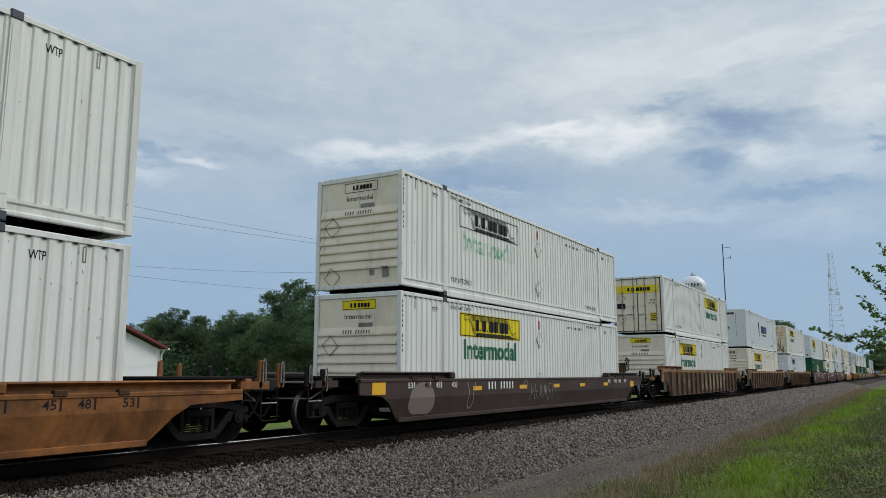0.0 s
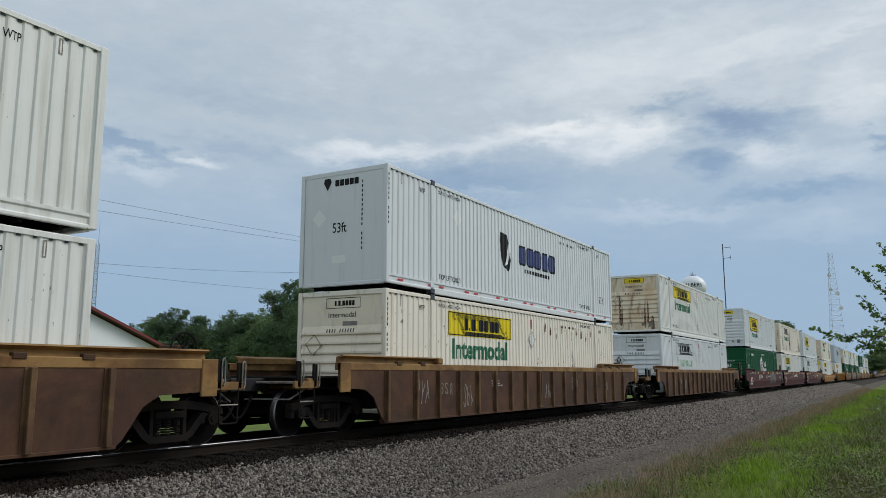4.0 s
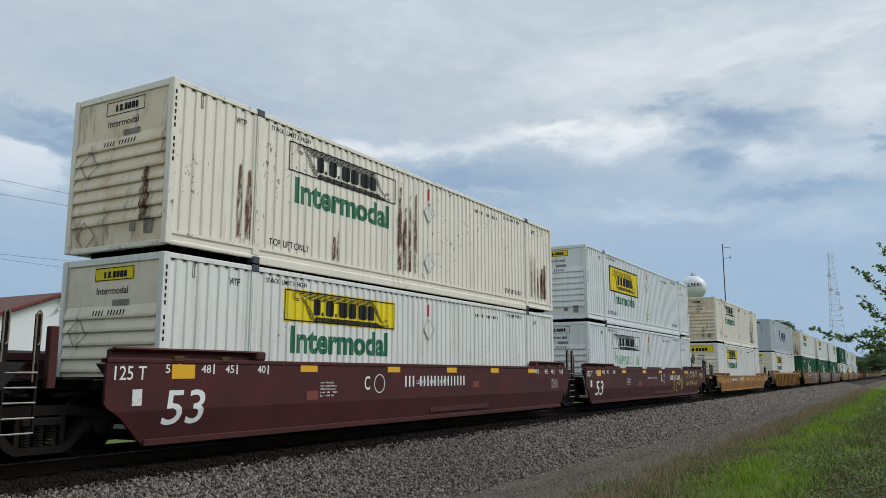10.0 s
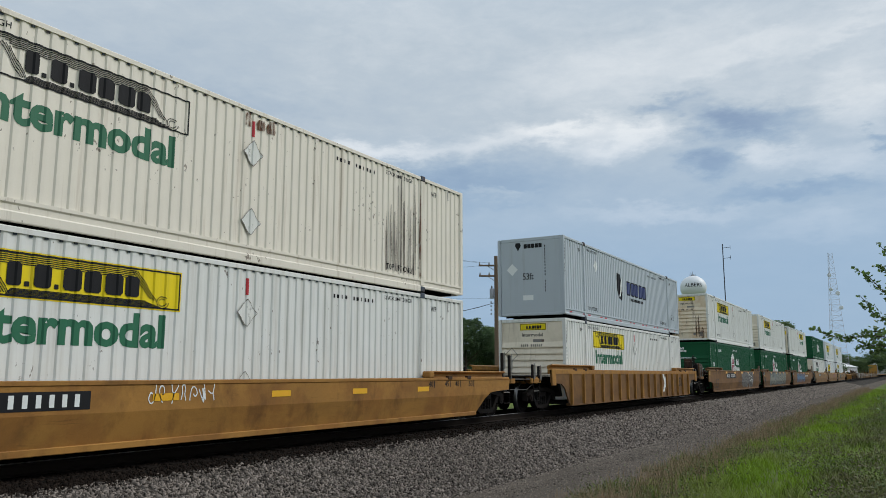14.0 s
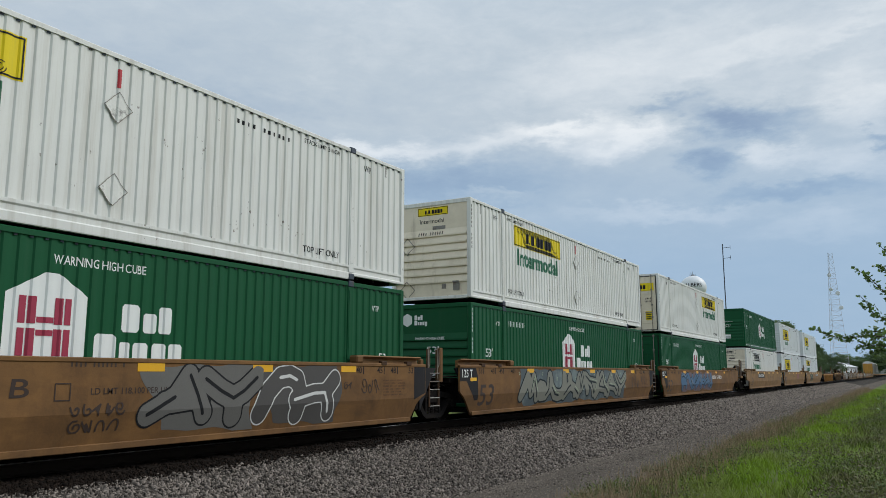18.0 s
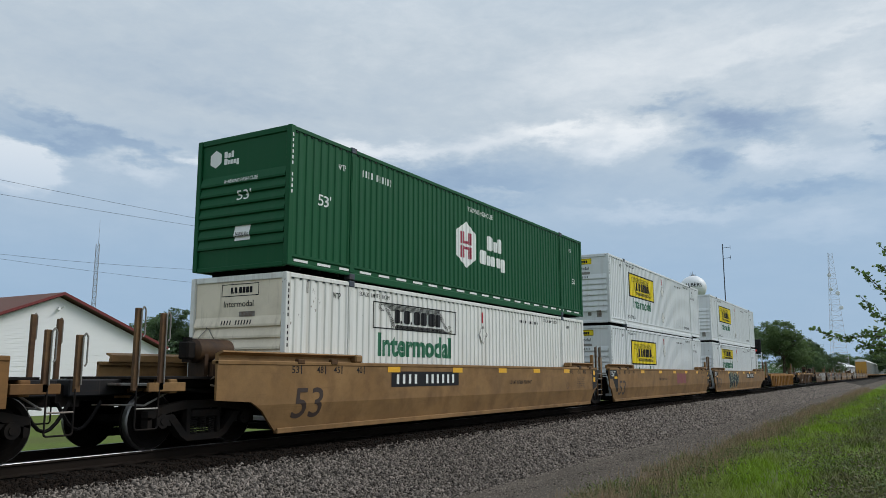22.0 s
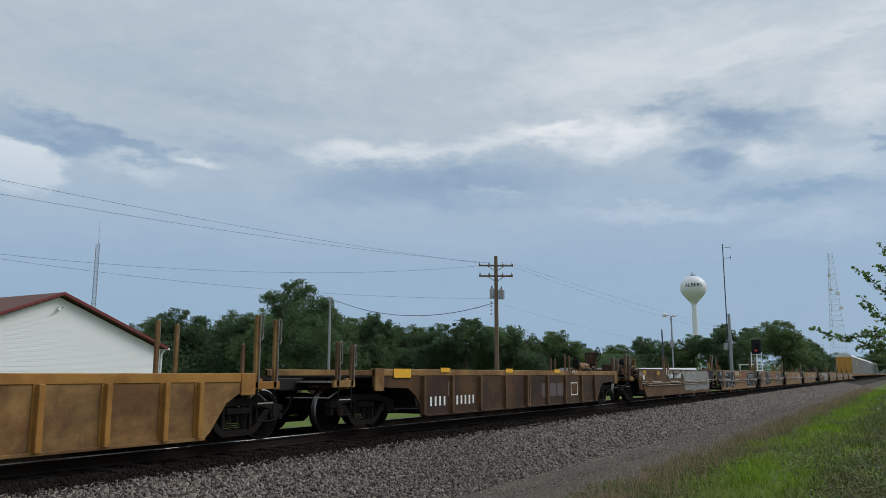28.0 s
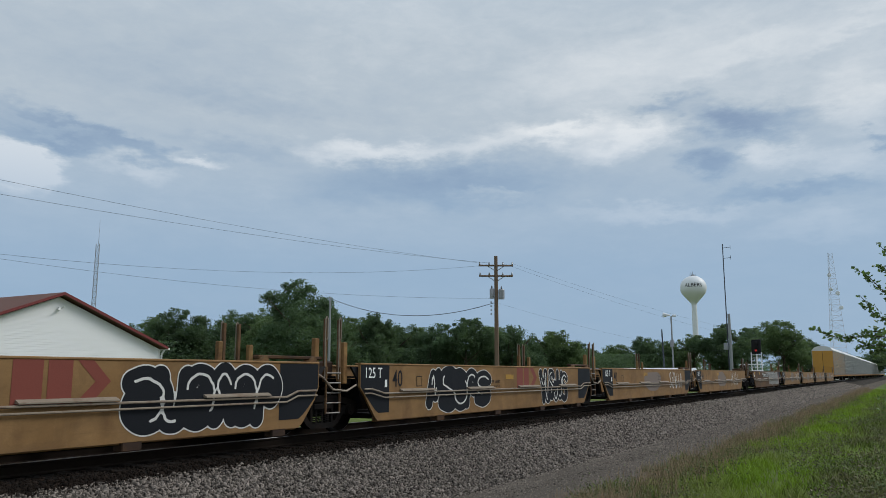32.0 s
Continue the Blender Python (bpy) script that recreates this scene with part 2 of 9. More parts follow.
def car_paint(name, base, other, rust=(0.05, 0.024, 0.013), amount=0.7, lo=0.46, grime=0.55):
    """Old car paint: two tones, rust runs down the sheet, dark grime in broad smears."""
    m = surf(name, base, 0.66, var=0.28, scale=0.9, second=other, second_range=(0.44, 0.60), second_scale=1.1, dirt=rust,
             dirt_range=(lo + 0.03, lo + 0.20), dirt_scale=1.3, dirt_stretch=(1.6, 1.6, 1.1), amount=amount * 0.8, bump=0.15, spec=0.2)
    nt = m.node_tree
    b = nt.nodes["Principled BSDF"]
    col = b.inputs["Base Color"].links[0].from_socket
    tc = node(nt, "ShaderNodeTexCoord")
    smear = noise_node(nt, tc.outputs["Object"], 0.55, 6.0, 0.7, (1.0, 1.0, 1.8), 0.8)
    run = noise_node(nt, tc.outputs["Object"], 2.6, 4.0, 0.7, (4.5, 4.5, 0.16))
    both = math_node(nt, "MULTIPLY", ramp(nt, smear, (0.40, 0.0), (0.66, 1.0)), grime)
    col = mix_color(nt, both, col, (0.022, 0.017, 0.014))
    col = mix_color(nt, math_node(nt, "MULTIPLY", ramp(nt, run, (0.58, 0.0), (0.76, 1.0)), 0.06), col, (0.30, 0.22, 0.15))
    # scratches and scrapes along the side
    rub = noise_node(nt, tc.outputs["Object"], 3.0, 5.0, 0.75, (0.35, 0.35, 7.0))
    col = mix_color(nt, math_node(nt, "MULTIPLY", ramp(nt, rub, (0.60, 0.0), (0.70, 1.0)), 0.30), col, rust)
    link(nt, col, b.inputs["Base Color"])
    return m


MAT.update({
    "car_orange": car_paint("rusty orange car paint", (0.30, 0.12, 0.035), (0.18, 0.07, 0.022)),
    "car_dark": car_paint("dark brown car paint", (0.066, 0.042, 0.037), (0.054, 0.036, 0.032), amount=0.4),
    "car_rust": car_paint("brown rusted car paint", (0.085, 0.040, 0.026), (0.115, 0.058, 0.030), lo=0.46, amount=0.5, grime=0.6),
    "car_tan_edge": car_paint("yellow tan car paint with rust", (0.30, 0.175, 0.065), (0.20, 0.10, 0.038), amount=0.6, lo=0.48),
    "car_maroon": car_paint("maroon car paint", (0.082, 0.020, 0.020), (0.066, 0.019, 0.019), rust=(0.045, 0.022, 0.02), amount=0.4, grime=0.3),
    "car_amber": car_paint("amber yellow car paint", (0.38, 0.19, 0.046), (0.30, 0.14, 0.036), amount=0.5, lo=0.5, grime=0.3),
    "car_tan": car_paint("tan brown car paint", (0.272, 0.158, 0.066), (0.235, 0.132, 0.052), rust=(0.11, 0.055, 0.028), amount=0.45, grime=0.3),
    "car_mud": car_paint("mud brown car paint", (0.135, 0.072, 0.032), (0.105, 0.055, 0.026), rust=(0.05, 0.026, 0.016), amount=0.5, grime=0.45),
    "car_brown": car_paint("dull orange brown car paint", (0.215, 0.110, 0.040), (0.185, 0.095, 0.036), rust=(0.09, 0.045, 0.022), amount=0.5, grime=0.45),
    "car_old": car_paint("dark rusty brown car paint", (0.050, 0.027, 0.018), (0.10, 0.05, 0.019), grime=0.75),
    "car_rib": car_paint("worn brown rib paint", (0.12, 0.065, 0.036), (0.19, 0.11, 0.05), amount=0.6),
    "car_black": car_paint("black car end paint", (0.014, 0.016, 0.020), (0.018, 0.018, 0.020), amount=0.25),
})


# ---- mesh helpers ----
class Geo:
    """Collects vertices and faces for one mesh."""

    def __init__(self):
        self.v, self.f = [], []

    def add(self, verts, faces):
        o = len(self.v)
        self.v.extend(verts)
        self.f.extend([tuple(i + o for i in f) for f in faces])
        return self

    def box(self, x0, x1, y0, y1, z0, z1, c=0.0):
        if c <= 0:
            vs = [(x, y, z) for x in (x0, x1) for y in (y0, y1) for z in (z0, z1)]
            return self.add(vs, [(0, 1, 3, 2), (4, 6, 7, 5), (0, 4, 5, 1), (2, 3, 7, 6), (0, 2, 6, 4), (1, 5, 7, 3)])
        mid = ((x0 + x1) / 2, (y0 + y1) / 2, (z0 + z1) / 2)
        half = (abs(x1 - x0) / 2, abs(y1 - y0) / 2, abs(z1 - z0) / 2)
        vs, idx = [], {}
        for s in [(a, b, e) for a in (-1, 1) for b in (-1, 1) for e in (-1, 1)]:
            for ax in range(3):
                idx[s, ax] = len(vs)
                vs.append(tuple(mid[k] + s[k] * (half[k] - (0 if k == ax else c)) for k in range(3)))
        fs = []
        for ax in range(3):
            p, q = [k for k in range(3) if k != ax]
            for s in (-1, 1):
                loop = []
                for sp, sq in ((-1, -1), (1, -1), (1, 1), (-1, 1)):
                    t = [0, 0, 0]
                    t[ax], t[p], t[q] = s, sp, sq
                    loop.append(idx[tuple(t), ax])
                fs.append(tuple(loop))
            for sp in (-1, 1):
                for sq in (-1, 1):
                    lo, hi = [0, 0, 0], [0, 0, 0]
                    lo[ax], hi[ax] = -1, 1
                    lo[p] = hi[p] = sp
                    lo[q] = hi[q] = sq
                    lo, hi = tuple(lo), tuple(hi)
                    fs.append((idx[lo, p], idx[hi, p], idx[hi, q], idx[lo, q]))
        for s in {k[0] for k in idx}:
            fs.append((idx[s, 0], idx[s, 1], idx[s, 2]))
        return self.add(vs, fs)

    def tube(self, p0, p1, r, n=8, r1=None):
        p0, p1 = Vector(p0), Vector(p1)
        r1 = r if r1 is None else r1
        q = (p1 - p0).to_track_quat("Z", "Y")
        vs = []
        for p, rad in ((p0, r), (p1, r1)):
            for i in range(n):
                a = 2 * math.pi * i / n
                vs.append(tuple(p + q @ Vector((rad * math.cos(a), rad * math.sin(a), 0))))
        fs = [(i, (i + 1) % n, n + (i + 1) % n, n + i) for i in range(n)]
        fs += [tuple(range(n))[::-1], tuple(range(n, 2 * n))]
        return self.add(vs, fs)

    def path(self, pts, r, n=6):
        for a, b in zip(pts, pts[1:]):
            self.tube(a, b, r, n)
        return self

    def prism(self, poly, y0, y1):
        """A polygon of (x, z) drawn out from y0 to y1."""
        n = len(poly)
        vs = [(x, y0, z) for x, z in poly] + [(x, y1, z) for x, z in poly]
        fs = [(i, (i + 1) % n, n + (i + 1) % n, n + i) for i in range(n)]
        fs += [tuple(range(n))[::-1], tuple(range(n, 2 * n))]
        return self.add(vs, fs)

    def prism_x(self, poly, x0, x1):
        """A polygon of (y, z) drawn out from x0 to x1."""
        n = len(poly)
        vs = [(x0, y, z) for y, z in poly] + [(x1, y, z) for y, z in poly]
        fs = [(i, (i + 1) % n, n + (i + 1) % n, n + i) for i in range(n)]
        fs += [tuple(range(n))[::-1], tuple(range(n, 2 * n))]
        return self.add(vs, fs)

    def lathe(self, prof, n=24, axis="z", at=(0, 0, 0)):
        """A profile of (radius, height) turned round an axis."""
        vs, m = [], len(prof)
        for i in range(n):
            a = 2 * math.pi * i / n
            for r, h in prof:
                c, s = r * math.cos(a), r * math.sin(a)
                p = (c, s, h) if axis == "z" else (c, h, s) if axis == "y" else (h, c, s)
                vs.append((p[0] + at[0], p[1] + at[1], p[2] + at[2]))
        fs = [(i * m + j, ((i + 1) % n) * m + j, ((i + 1) % n) * m + j + 1, i * m + j + 1) for i in range(n) for j in range(m - 1)]
        return self.add(vs, fs)

    def mesh(self, name, material, smooth=False, fix=True):
        me = bpy.data.meshes.new(name)
        me.from_pydata(self.v, [], self.f)
        if fix:
            bm = bmesh.new()
            bm.from_mesh(me)
            bmesh.ops.recalc_face_normals(bm, faces=bm.faces)
            bm.to_mesh(me)
            bm.free()
        me.materials.append(material)
        if smooth:
            me.shade_smooth()
            me.set_sharp_from_angle(angle=radians(35))
        return me


def put(name, me, parent=None, label="", m=None):
    """Links a mesh as one object, as a part where a parent is given."""
    ob = new(name, me)
    if m is not None:
        ob.matrix_basis = m
    if parent is not None:
        ob.parent = parent
    if label:
        ob["label"] = label
    return ob


def part(name, geo, material, parent, label="", smooth=False, m=None):
    return put(name, geo.mesh(name, material, smooth), parent, label, m)


def thing(name, label, category, group="", m=None, kind=""):
    ob = new(name)
    ob.empty_display_size = 0.3
    if m is not None:
        ob.matrix_basis = m
    return tagged(ob, label, category, group, kind)


TEXT = {}


def letters(body, height, width=None, slant=0.0, bold=0.008):
    """Flat letters as (verts, faces) in u, v; cap height and total width in metres; starts at 0, 0."""
    key = body, bold
    if key not in TEXT:
        cu = bpy.data.curves.new("letters", "FONT")
        cu.body, cu.size, cu.resolution_u, cu.offset = body, 1.0, 3, bold
        ob = bpy.data.objects.new("letters", cu)
        scene.collection.objects.link(ob)
        dg = bpy.context.evaluated_depsgraph_get()
        me = ob.evaluated_get(dg).to_mesh()
        vs = [tuple(v.co) for v in me.vertices]
        fs = [tuple(p.vertices) for p in me.polygons]
        ob.evaluated_get(dg).to_mesh_clear()
        bpy.data.objects.remove(ob)
        bpy.data.curves.remove(cu)
        TEXT[key] = vs, fs
    vs, fs = TEXT[key]
    u0, u1 = min(v[0] for v in vs), max(v[0] for v in vs)
    v1 = max(v[1] for v in vs)
    sy = height / v1
    sx = width / (u1 - u0) if width else sy
    return [((v[0] - u0) * sx + slant * v[1] * sy, v[1] * sy) for v in vs], fs


def bars(words, height, width):
    """Plain bars in place of writing: one short bar a character, words given as lengths."""
    total = sum(words) + (len(words) - 1) * 1.0
    cell = width / total
    vs, fs, u = [], [], 0.0
    for w in words:
        for _ in range(w):
            o = len(vs)
            a, b = u + 0.22 * cell, u + 0.62 * cell
            vs += [(a, 0), (b, 0), (b, height), (a, height)]
            fs.append((o, o + 1, o + 2, o + 3))
            u += cell
        u += cell
    return vs, fs


def rect(w, h):
    return [(0, 0), (w, 0), (w, h), (0, h)], [(0, 1, 2, 3)]


def ring(w, h, t):
    o = [(0, 0), (w, 0), (w, h), (0, h), (t, t), (w - t, t), (w - t, h - t), (t, h - t)]
    return o, [(0, 1, 5, 4), (1, 2, 6, 5), (2, 3, 7, 6), (3, 0, 4, 7)]


def poly(pts):
    return list(pts), [tuple(range(len(pts)))]


def stroke(pts, w):
    """A bent ribbon of even width along points."""
    vs, fs = [], []
    for i, p in enumerate(pts):
        a, b = pts[max(i - 1, 0)], pts[min(i + 1, len(pts) - 1)]
        dx, dy = b[0] - a[0], b[1] - a[1]
        n = math.hypot(dx, dy) or 1
        nx, ny = -dy / n * w / 2, dx / n * w / 2
        vs += [(p[0] + nx, p[1] + ny), (p[0] - nx, p[1] - ny)]
    for i in range(len(pts) - 1):
        fs.append((2 * i, 2 * i + 1, 2 * i + 3, 2 * i + 2))
    return vs, fs


def join_flat(*items):
    """Joins flat shapes given as (shape, du, dv)."""
    vs, fs = [], []
    for (v, f), du, dv in items:
        o = len(vs)
        vs += [(p[0] + du, p[1] + dv) for p in v]
        fs += [tuple(i + o for i in q) for q in f]
    return vs, fs


def drape(name, flat, x, z, depth, material, cuts_x=(), cuts_z=(), face="side", lift=0.004):
    """A flat shape laid on a wall whose depth is a function of (x, z), bent at the cuts. Side: the wall that looks to -y; end: to -x."""
    vs, fs = flat
    bm = bmesh.new()
    bv = [bm.verts.new((x + u, 0, z + v)) for u, v in vs]
    for f in fs:
        try:
            bm.faces.new([bv[i] for i in f])
        except ValueError:
            pass
    lo, hi = min(v.co.x for v in bm.verts), max(v.co.x for v in bm.verts)
    for c in cuts_x:
        if lo < c < hi:
            bmesh.ops.bisect_plane(bm, geom=bm.verts[:] + bm.edges[:] + bm.faces[:], plane_co=(c, 0, 0), plane_no=(1, 0, 0), dist=1e-5)
    lo, hi = min(v.co.z for v in bm.verts), max(v.co.z for v in bm.verts)
    for c in cuts_z:
        if lo < c < hi:
            bmesh.ops.bisect_plane(bm, geom=bm.verts[:] + bm.edges[:] + bm.faces[:], plane_co=(0, 0, c), plane_no=(0, 0, 1), dist=1e-5)
    for v in bm.verts:
        dd = depth(v.co.x, v.co.z) - lift
        v.co = Vector((v.co.x, dd, v.co.z)) if face == "side" else Vector((dd, -v.co.x, v.co.z))
    me = bpy.data.meshes.new(name)
    bm.normal_update()
    want = Vector((0, -1, 0)) if face == "side" else Vector((-1, 0, 0))
    for f in bm.faces:
        if f.normal.dot(want) < 0:
            f.normal_flip()
    bm.to_mesh(me)
    bm.free()
    me.materials.append(material)
    if cuts_x:
        me.shade_smooth()
        me.set_sharp_from_angle(angle=radians(35))
    return me


# ---- setting: ground, track, trees, buildings ----
MAT.update({
    "grass": surf("short green grass", (0.105, 0.150, 0.03), 0.9, var=0.35, scale=0.15, fine=9.0, second=(0.095, 0.115, 0.034), second_range=(0.42, 0.62), second_scale=0.25, bump=0.6, depth=0.05, spec=0.1),
    "blade": surf("green grass blades", (0.195, 0.315, 0.026), 0.7, var=0.3, scale=0.4, fine=5.0, second=(0.20, 0.22, 0.075), second_range=(0.45, 0.62), second_scale=0.5, island=0.35, bump=0.0, spec=0.2),
    "blade_dull": surf("dull olive grass blades", (0.145, 0.195, 0.045), 0.75, var=0.3, scale=0.4, fine=5.0, second=(0.17, 0.155, 0.075), second_range=(0.45, 0.62), second_scale=0.6, island=0.4, bump=0.0, spec=0.15),
    "dry": surf("dry grass stems", (0.31, 0.23, 0.145), 0.8, var=0.3, island=0.35, bump=0.0, spec=0.1),
    "weed": surf("dull weed leaves", (0.115, 0.14, 0.060), 0.8, var=0.3, island=0.4, bump=0.0, spec=0.15),
    "gravel": surf("fine grey gravel", (0.124, 0.102, 0.085), 0.95, var=0.55, scale=0.6, fine=34.0, second=(0.085, 0.074, 0.06), second_range=(0.4, 0.65), second_scale=0.7, bump=0.9, depth=0.03, spec=0.1),
    # bed darker than its stones: shade in the gaps is put into the colour
    "ballast": surf("crushed grey ballast with shaded gaps", (0.046, 0.040, 0.034), 0.95, var=0.5, scale=2.0, fine=14.0, bump=1.0, depth=0.06, spec=0.1),
    # oily bed, near-black because the train's shade is put into its colour
    "fouled_shade": surf("oily ballast with train shade", (0.006, 0.0052, 0.0042), 0.95, var=0.5, scale=2.0, fine=14.0, bump=1.0, depth=0.05, spec=0.1),
    "stone": surf("crushed grey stone", (0.160, 0.137, 0.119), 0.9, var=0.25, scale=8.0, fine=60.0, island=0.85, bump=0.2, spec=0.2),
    # stones, ties and rails: shade under the train is darkened into the tones
    "fouled_shade_stone": surf("oily brown stone with train shade", (0.014, 0.0095, 0.007), 0.9, var=0.4, island=0.6, spec=0.12),
    "tie": surf("weathered timber tie with train shade", (0.009, 0.0065, 0.005), 0.95, var=0.4, scale=3.0, fine=40.0, per_object=0.4, bump=0.5, depth=0.01, spec=0.1),
    "rail": surf("rusty rail steel with train shade", (0.020, 0.015, 0.012), 0.85, var=0.35, spec=0.08),
    "railhead": surf("polished rail head", (0.28, 0.28, 0.29), 0.4, metal=1.0, var=0.1),
    "bark": surf("grey brown bark", (0.09, 0.07, 0.05), 0.9, var=0.4, bump=0.6, depth=0.02),
    "leaf": surf("dark green leaves", (0.082, 0.124, 0.074), 0.7, var=0.3, scale=0.25, fine=3.0, island=0.35, per_object=0.3, bump=0.0, spec=0.25),
    "leaf_light": surf("mid green leaves", (0.104, 0.146, 0.074), 0.7, var=0.3, scale=0.25, fine=3.0, island=0.35, per_object=0.3, bump=0.0, spec=0.25),
    "leaf_near": surf("fresh green leaves", (0.105, 0.165, 0.065), 0.5, var=0.25, island=0.4, bump=0.0, spec=0.35),
    "siding": surf("white vinyl siding", (0.80, 0.81, 0.83), 0.55, var=0.06, scale=0.6, bump=0.05),
    "shingle": surf("brown red shingles", (0.13, 0.062, 0.048), 0.9, var=0.35, scale=2.0, fine=18.0, bump=0.5, depth=0.02),
    "red_trim": surf("dark red trim paint", (0.17, 0.028, 0.028), 0.6, var=0.12),
    "white_trim": surf("white trim paint", (0.8, 0.8, 0.8), 0.5, var=0.06),
    "pole_wood": surf("weathered pole timber", (0.17, 0.115, 0.08), 0.9, var=0.3, scale=1.0, fine=20.0, bump=0.4),
    "wire": surf("dark cable", (0.09, 0.10, 0.12), 0.6, var=0.1, bump=0.0),
    "tower_white": surf("white tank paint", (0.74, 0.76, 0.78), 0.45, var=0.05),
    "mast": surf("dull galvanised mast", (0.30, 0.31, 0.33), 0.5, metal=0.5, var=0.15),
    "mast_pale": surf("faded red and white mast paint", (0.56, 0.56, 0.60), 0.6, var=0.2),
    "mast_dark": surf("dark mast paint", (0.05, 0.06, 0.08), 0.5, var=0.15),
    "roof_metal": surf("pale metal roofing", (0.62, 0.64, 0.64), 0.5, var=0.1),
    "roof_dark": surf("dark grey roofing", (0.10, 0.10, 0.11), 0.8, var=0.2),
})
MAT.update({
    "tag_red": surf("dull red emblem paint", (0.20, 0.045, 0.03), 0.6, var=0.2),
    "clover": surf("dusty clover leaves", (0.115, 0.15, 0.06), 0.8, var=0.3, scale=0.8, second=(0.17, 0.14, 0.10), second_range=(0.4, 0.6), second_scale=1.0, island=0.4, bump=0.0, spec=0.15),
    "patch": surf("faded pale overpaint", (0.19, 0.15, 0.13), 0.7, var=0.2),
    "spray_teal": surf("teal spray paint", (0.07, 0.13, 0.115), 0.6, var=0.3, second=(0.16, 0.10, 0.05), second_scale=1.2),
    "spray_sand": surf("pale sand spray line", (0.25, 0.19, 0.11), 0.6, var=0.3),
    "spray_silver": surf("flat silver spray wash", (0.26, 0.255, 0.25), 0.5, var=0.25, scale=1.0),
    "spray_rose": surf("rose spray wash", (0.22, 0.10, 0.10), 0.6, var=0.3),
    "spray_dim": surf("dim grey spray paint", (0.10, 0.075, 0.075), 0.6, var=0.3),
    "amber_faded": surf("faded amber patch paint", (0.40, 0.22, 0.03), 0.6, var=0.3, dirt=(0.13, 0.075, 0.035), dirt_range=(0.45, 0.6), dirt_scale=2.0),
    "spray_slate": surf("slate grey spray paint", (0.135, 0.13, 0.12), 0.6, var=0.3, scale=0.8),
    "spray_char": surf("charcoal spray paint", (0.075, 0.07, 0.066), 0.6, var=0.3, scale=0.8),
    "spray_sage": surf("sage grey spray wash", (0.20, 0.20, 0.165), 0.6, var=0.3, scale=0.8),
    "spray_haze": surf("dusky blue spray wash", (0.075, 0.095, 0.105), 0.6, var=0.35, scale=0.8, second=(0.16, 0.20, 0.20), second_scale=1.4),
    "spray_mint": surf("pale mint spray line", (0.33, 0.40, 0.28), 0.6, var=0.2),
    "spray_night": surf("dark teal black spray paint", (0.013, 0.022, 0.026), 0.6, var=0.2, spec=0.15),
    "numeral": surf("brown black numeral paint", (0.040, 0.024, 0.018), 0.6, var=0.2),
    "chalk": surf("rubbed white chalk", (0.30, 0.29, 0.27), 0.9, var=0.4, scale=6.0, spec=0.1),
    "tag_maroon": surf("dull maroon emblem paint", (0.20, 0.05, 0.055), 0.6, var=0.2),
    "spray_rust": surf("brown spray line", (0.09, 0.045, 0.025), 0.6, var=0.2),
    "spray_grey": surf("silver grey spray paint", (0.23, 0.225, 0.21), 0.5, var=0.2),
    "spray_black": surf("black spray paint", (0.010, 0.012, 0.016), 0.6, var=0.2, spec=0.15),
    "spray_pale": surf("white spray line", (0.62, 0.62, 0.60), 0.6, var=0.15),
    "spray_yellow": surf("yellow spray line", (0.42, 0.33, 0.05), 0.6, var=0.15),
    "spray_blue": surf("blue spray paint", (0.045, 0.115, 0.21), 0.5, var=0.35, scale=0.8),
    "spray_violet": surf("violet brown spray wash", (0.15, 0.10, 0.11), 0.6, var=0.3),
    "rack_inside": surf("dark rack inside", (0.10, 0.10, 0.10), 0.8, var=0.2),
    "rack_steel": surf("galvanised rack panels", (0.42, 0.43, 0.42), 0.55, metal=0.2, var=0.15),
    "rack_door": surf("amber end door paint", (0.52, 0.27, 0.05), 0.6, var=0.15),
})


def let_light_through(m, tint, amount):
    """Thin leaves: part of the light passes."""
    nt = m.node_tree
    b = nt.nodes["Principled BSDF"]
    out = [n for n in nt.nodes if n.type == "OUTPUT_MATERIAL"][0]
    tr = node(nt, "ShaderNodeBsdfTranslucent")
    tr.inputs[0].default_value = (*tint, 1)
    mx = node(nt, "ShaderNodeMixShader")
    mx.inputs[0].default_value = amount
    link(nt, b.outputs[0], mx.inputs[1])
    link(nt, tr.outputs[0], mx.inputs[2])
    link(nt, mx.outputs[0], out.inputs[0])


let_light_through(MAT["leaf"], (0.14, 0.225, 0.09), 0.42)
let_light_through(MAT["leaf_light"], (0.17, 0.265, 0.09), 0.42)
let_light_through(MAT["leaf_near"], (0.14, 0.24, 0.05), 0.35)
let_light_through(MAT["blade"], (0.24, 0.36, 0.03), 0.2)
_lens = MAT["lamp_red"] = bpy.data.materials.new("lit red signal lens")
_lens.use_nodes = True
_lens.node_tree.nodes["Principled BSDF"].inputs["Base Color"].default_value = (0.5, 0.02, 0.02, 1)
_lens.node_tree.nodes["Principled BSDF"].inputs["Emission Color"].default_value = (1.0, 0.05, 0.03, 1)
_lens.node_tree.nodes["Principled BSDF"].inputs["Emission Strength"].default_value = 0.15

rng_np = np.random.default_rng(7)
BED_TOP, BED_LOW = -0.20, -0.80


def ground_height(y):
    return float(np.interp(y, (-60, -4, 1, 4.2, 5.6, 7.0, 16.5, 18.0, 30, 60), (0.2, -0.25, -0.45, -0.74, -0.83, -0.86, -0.86, -0.80, -0.70, -0.75)))


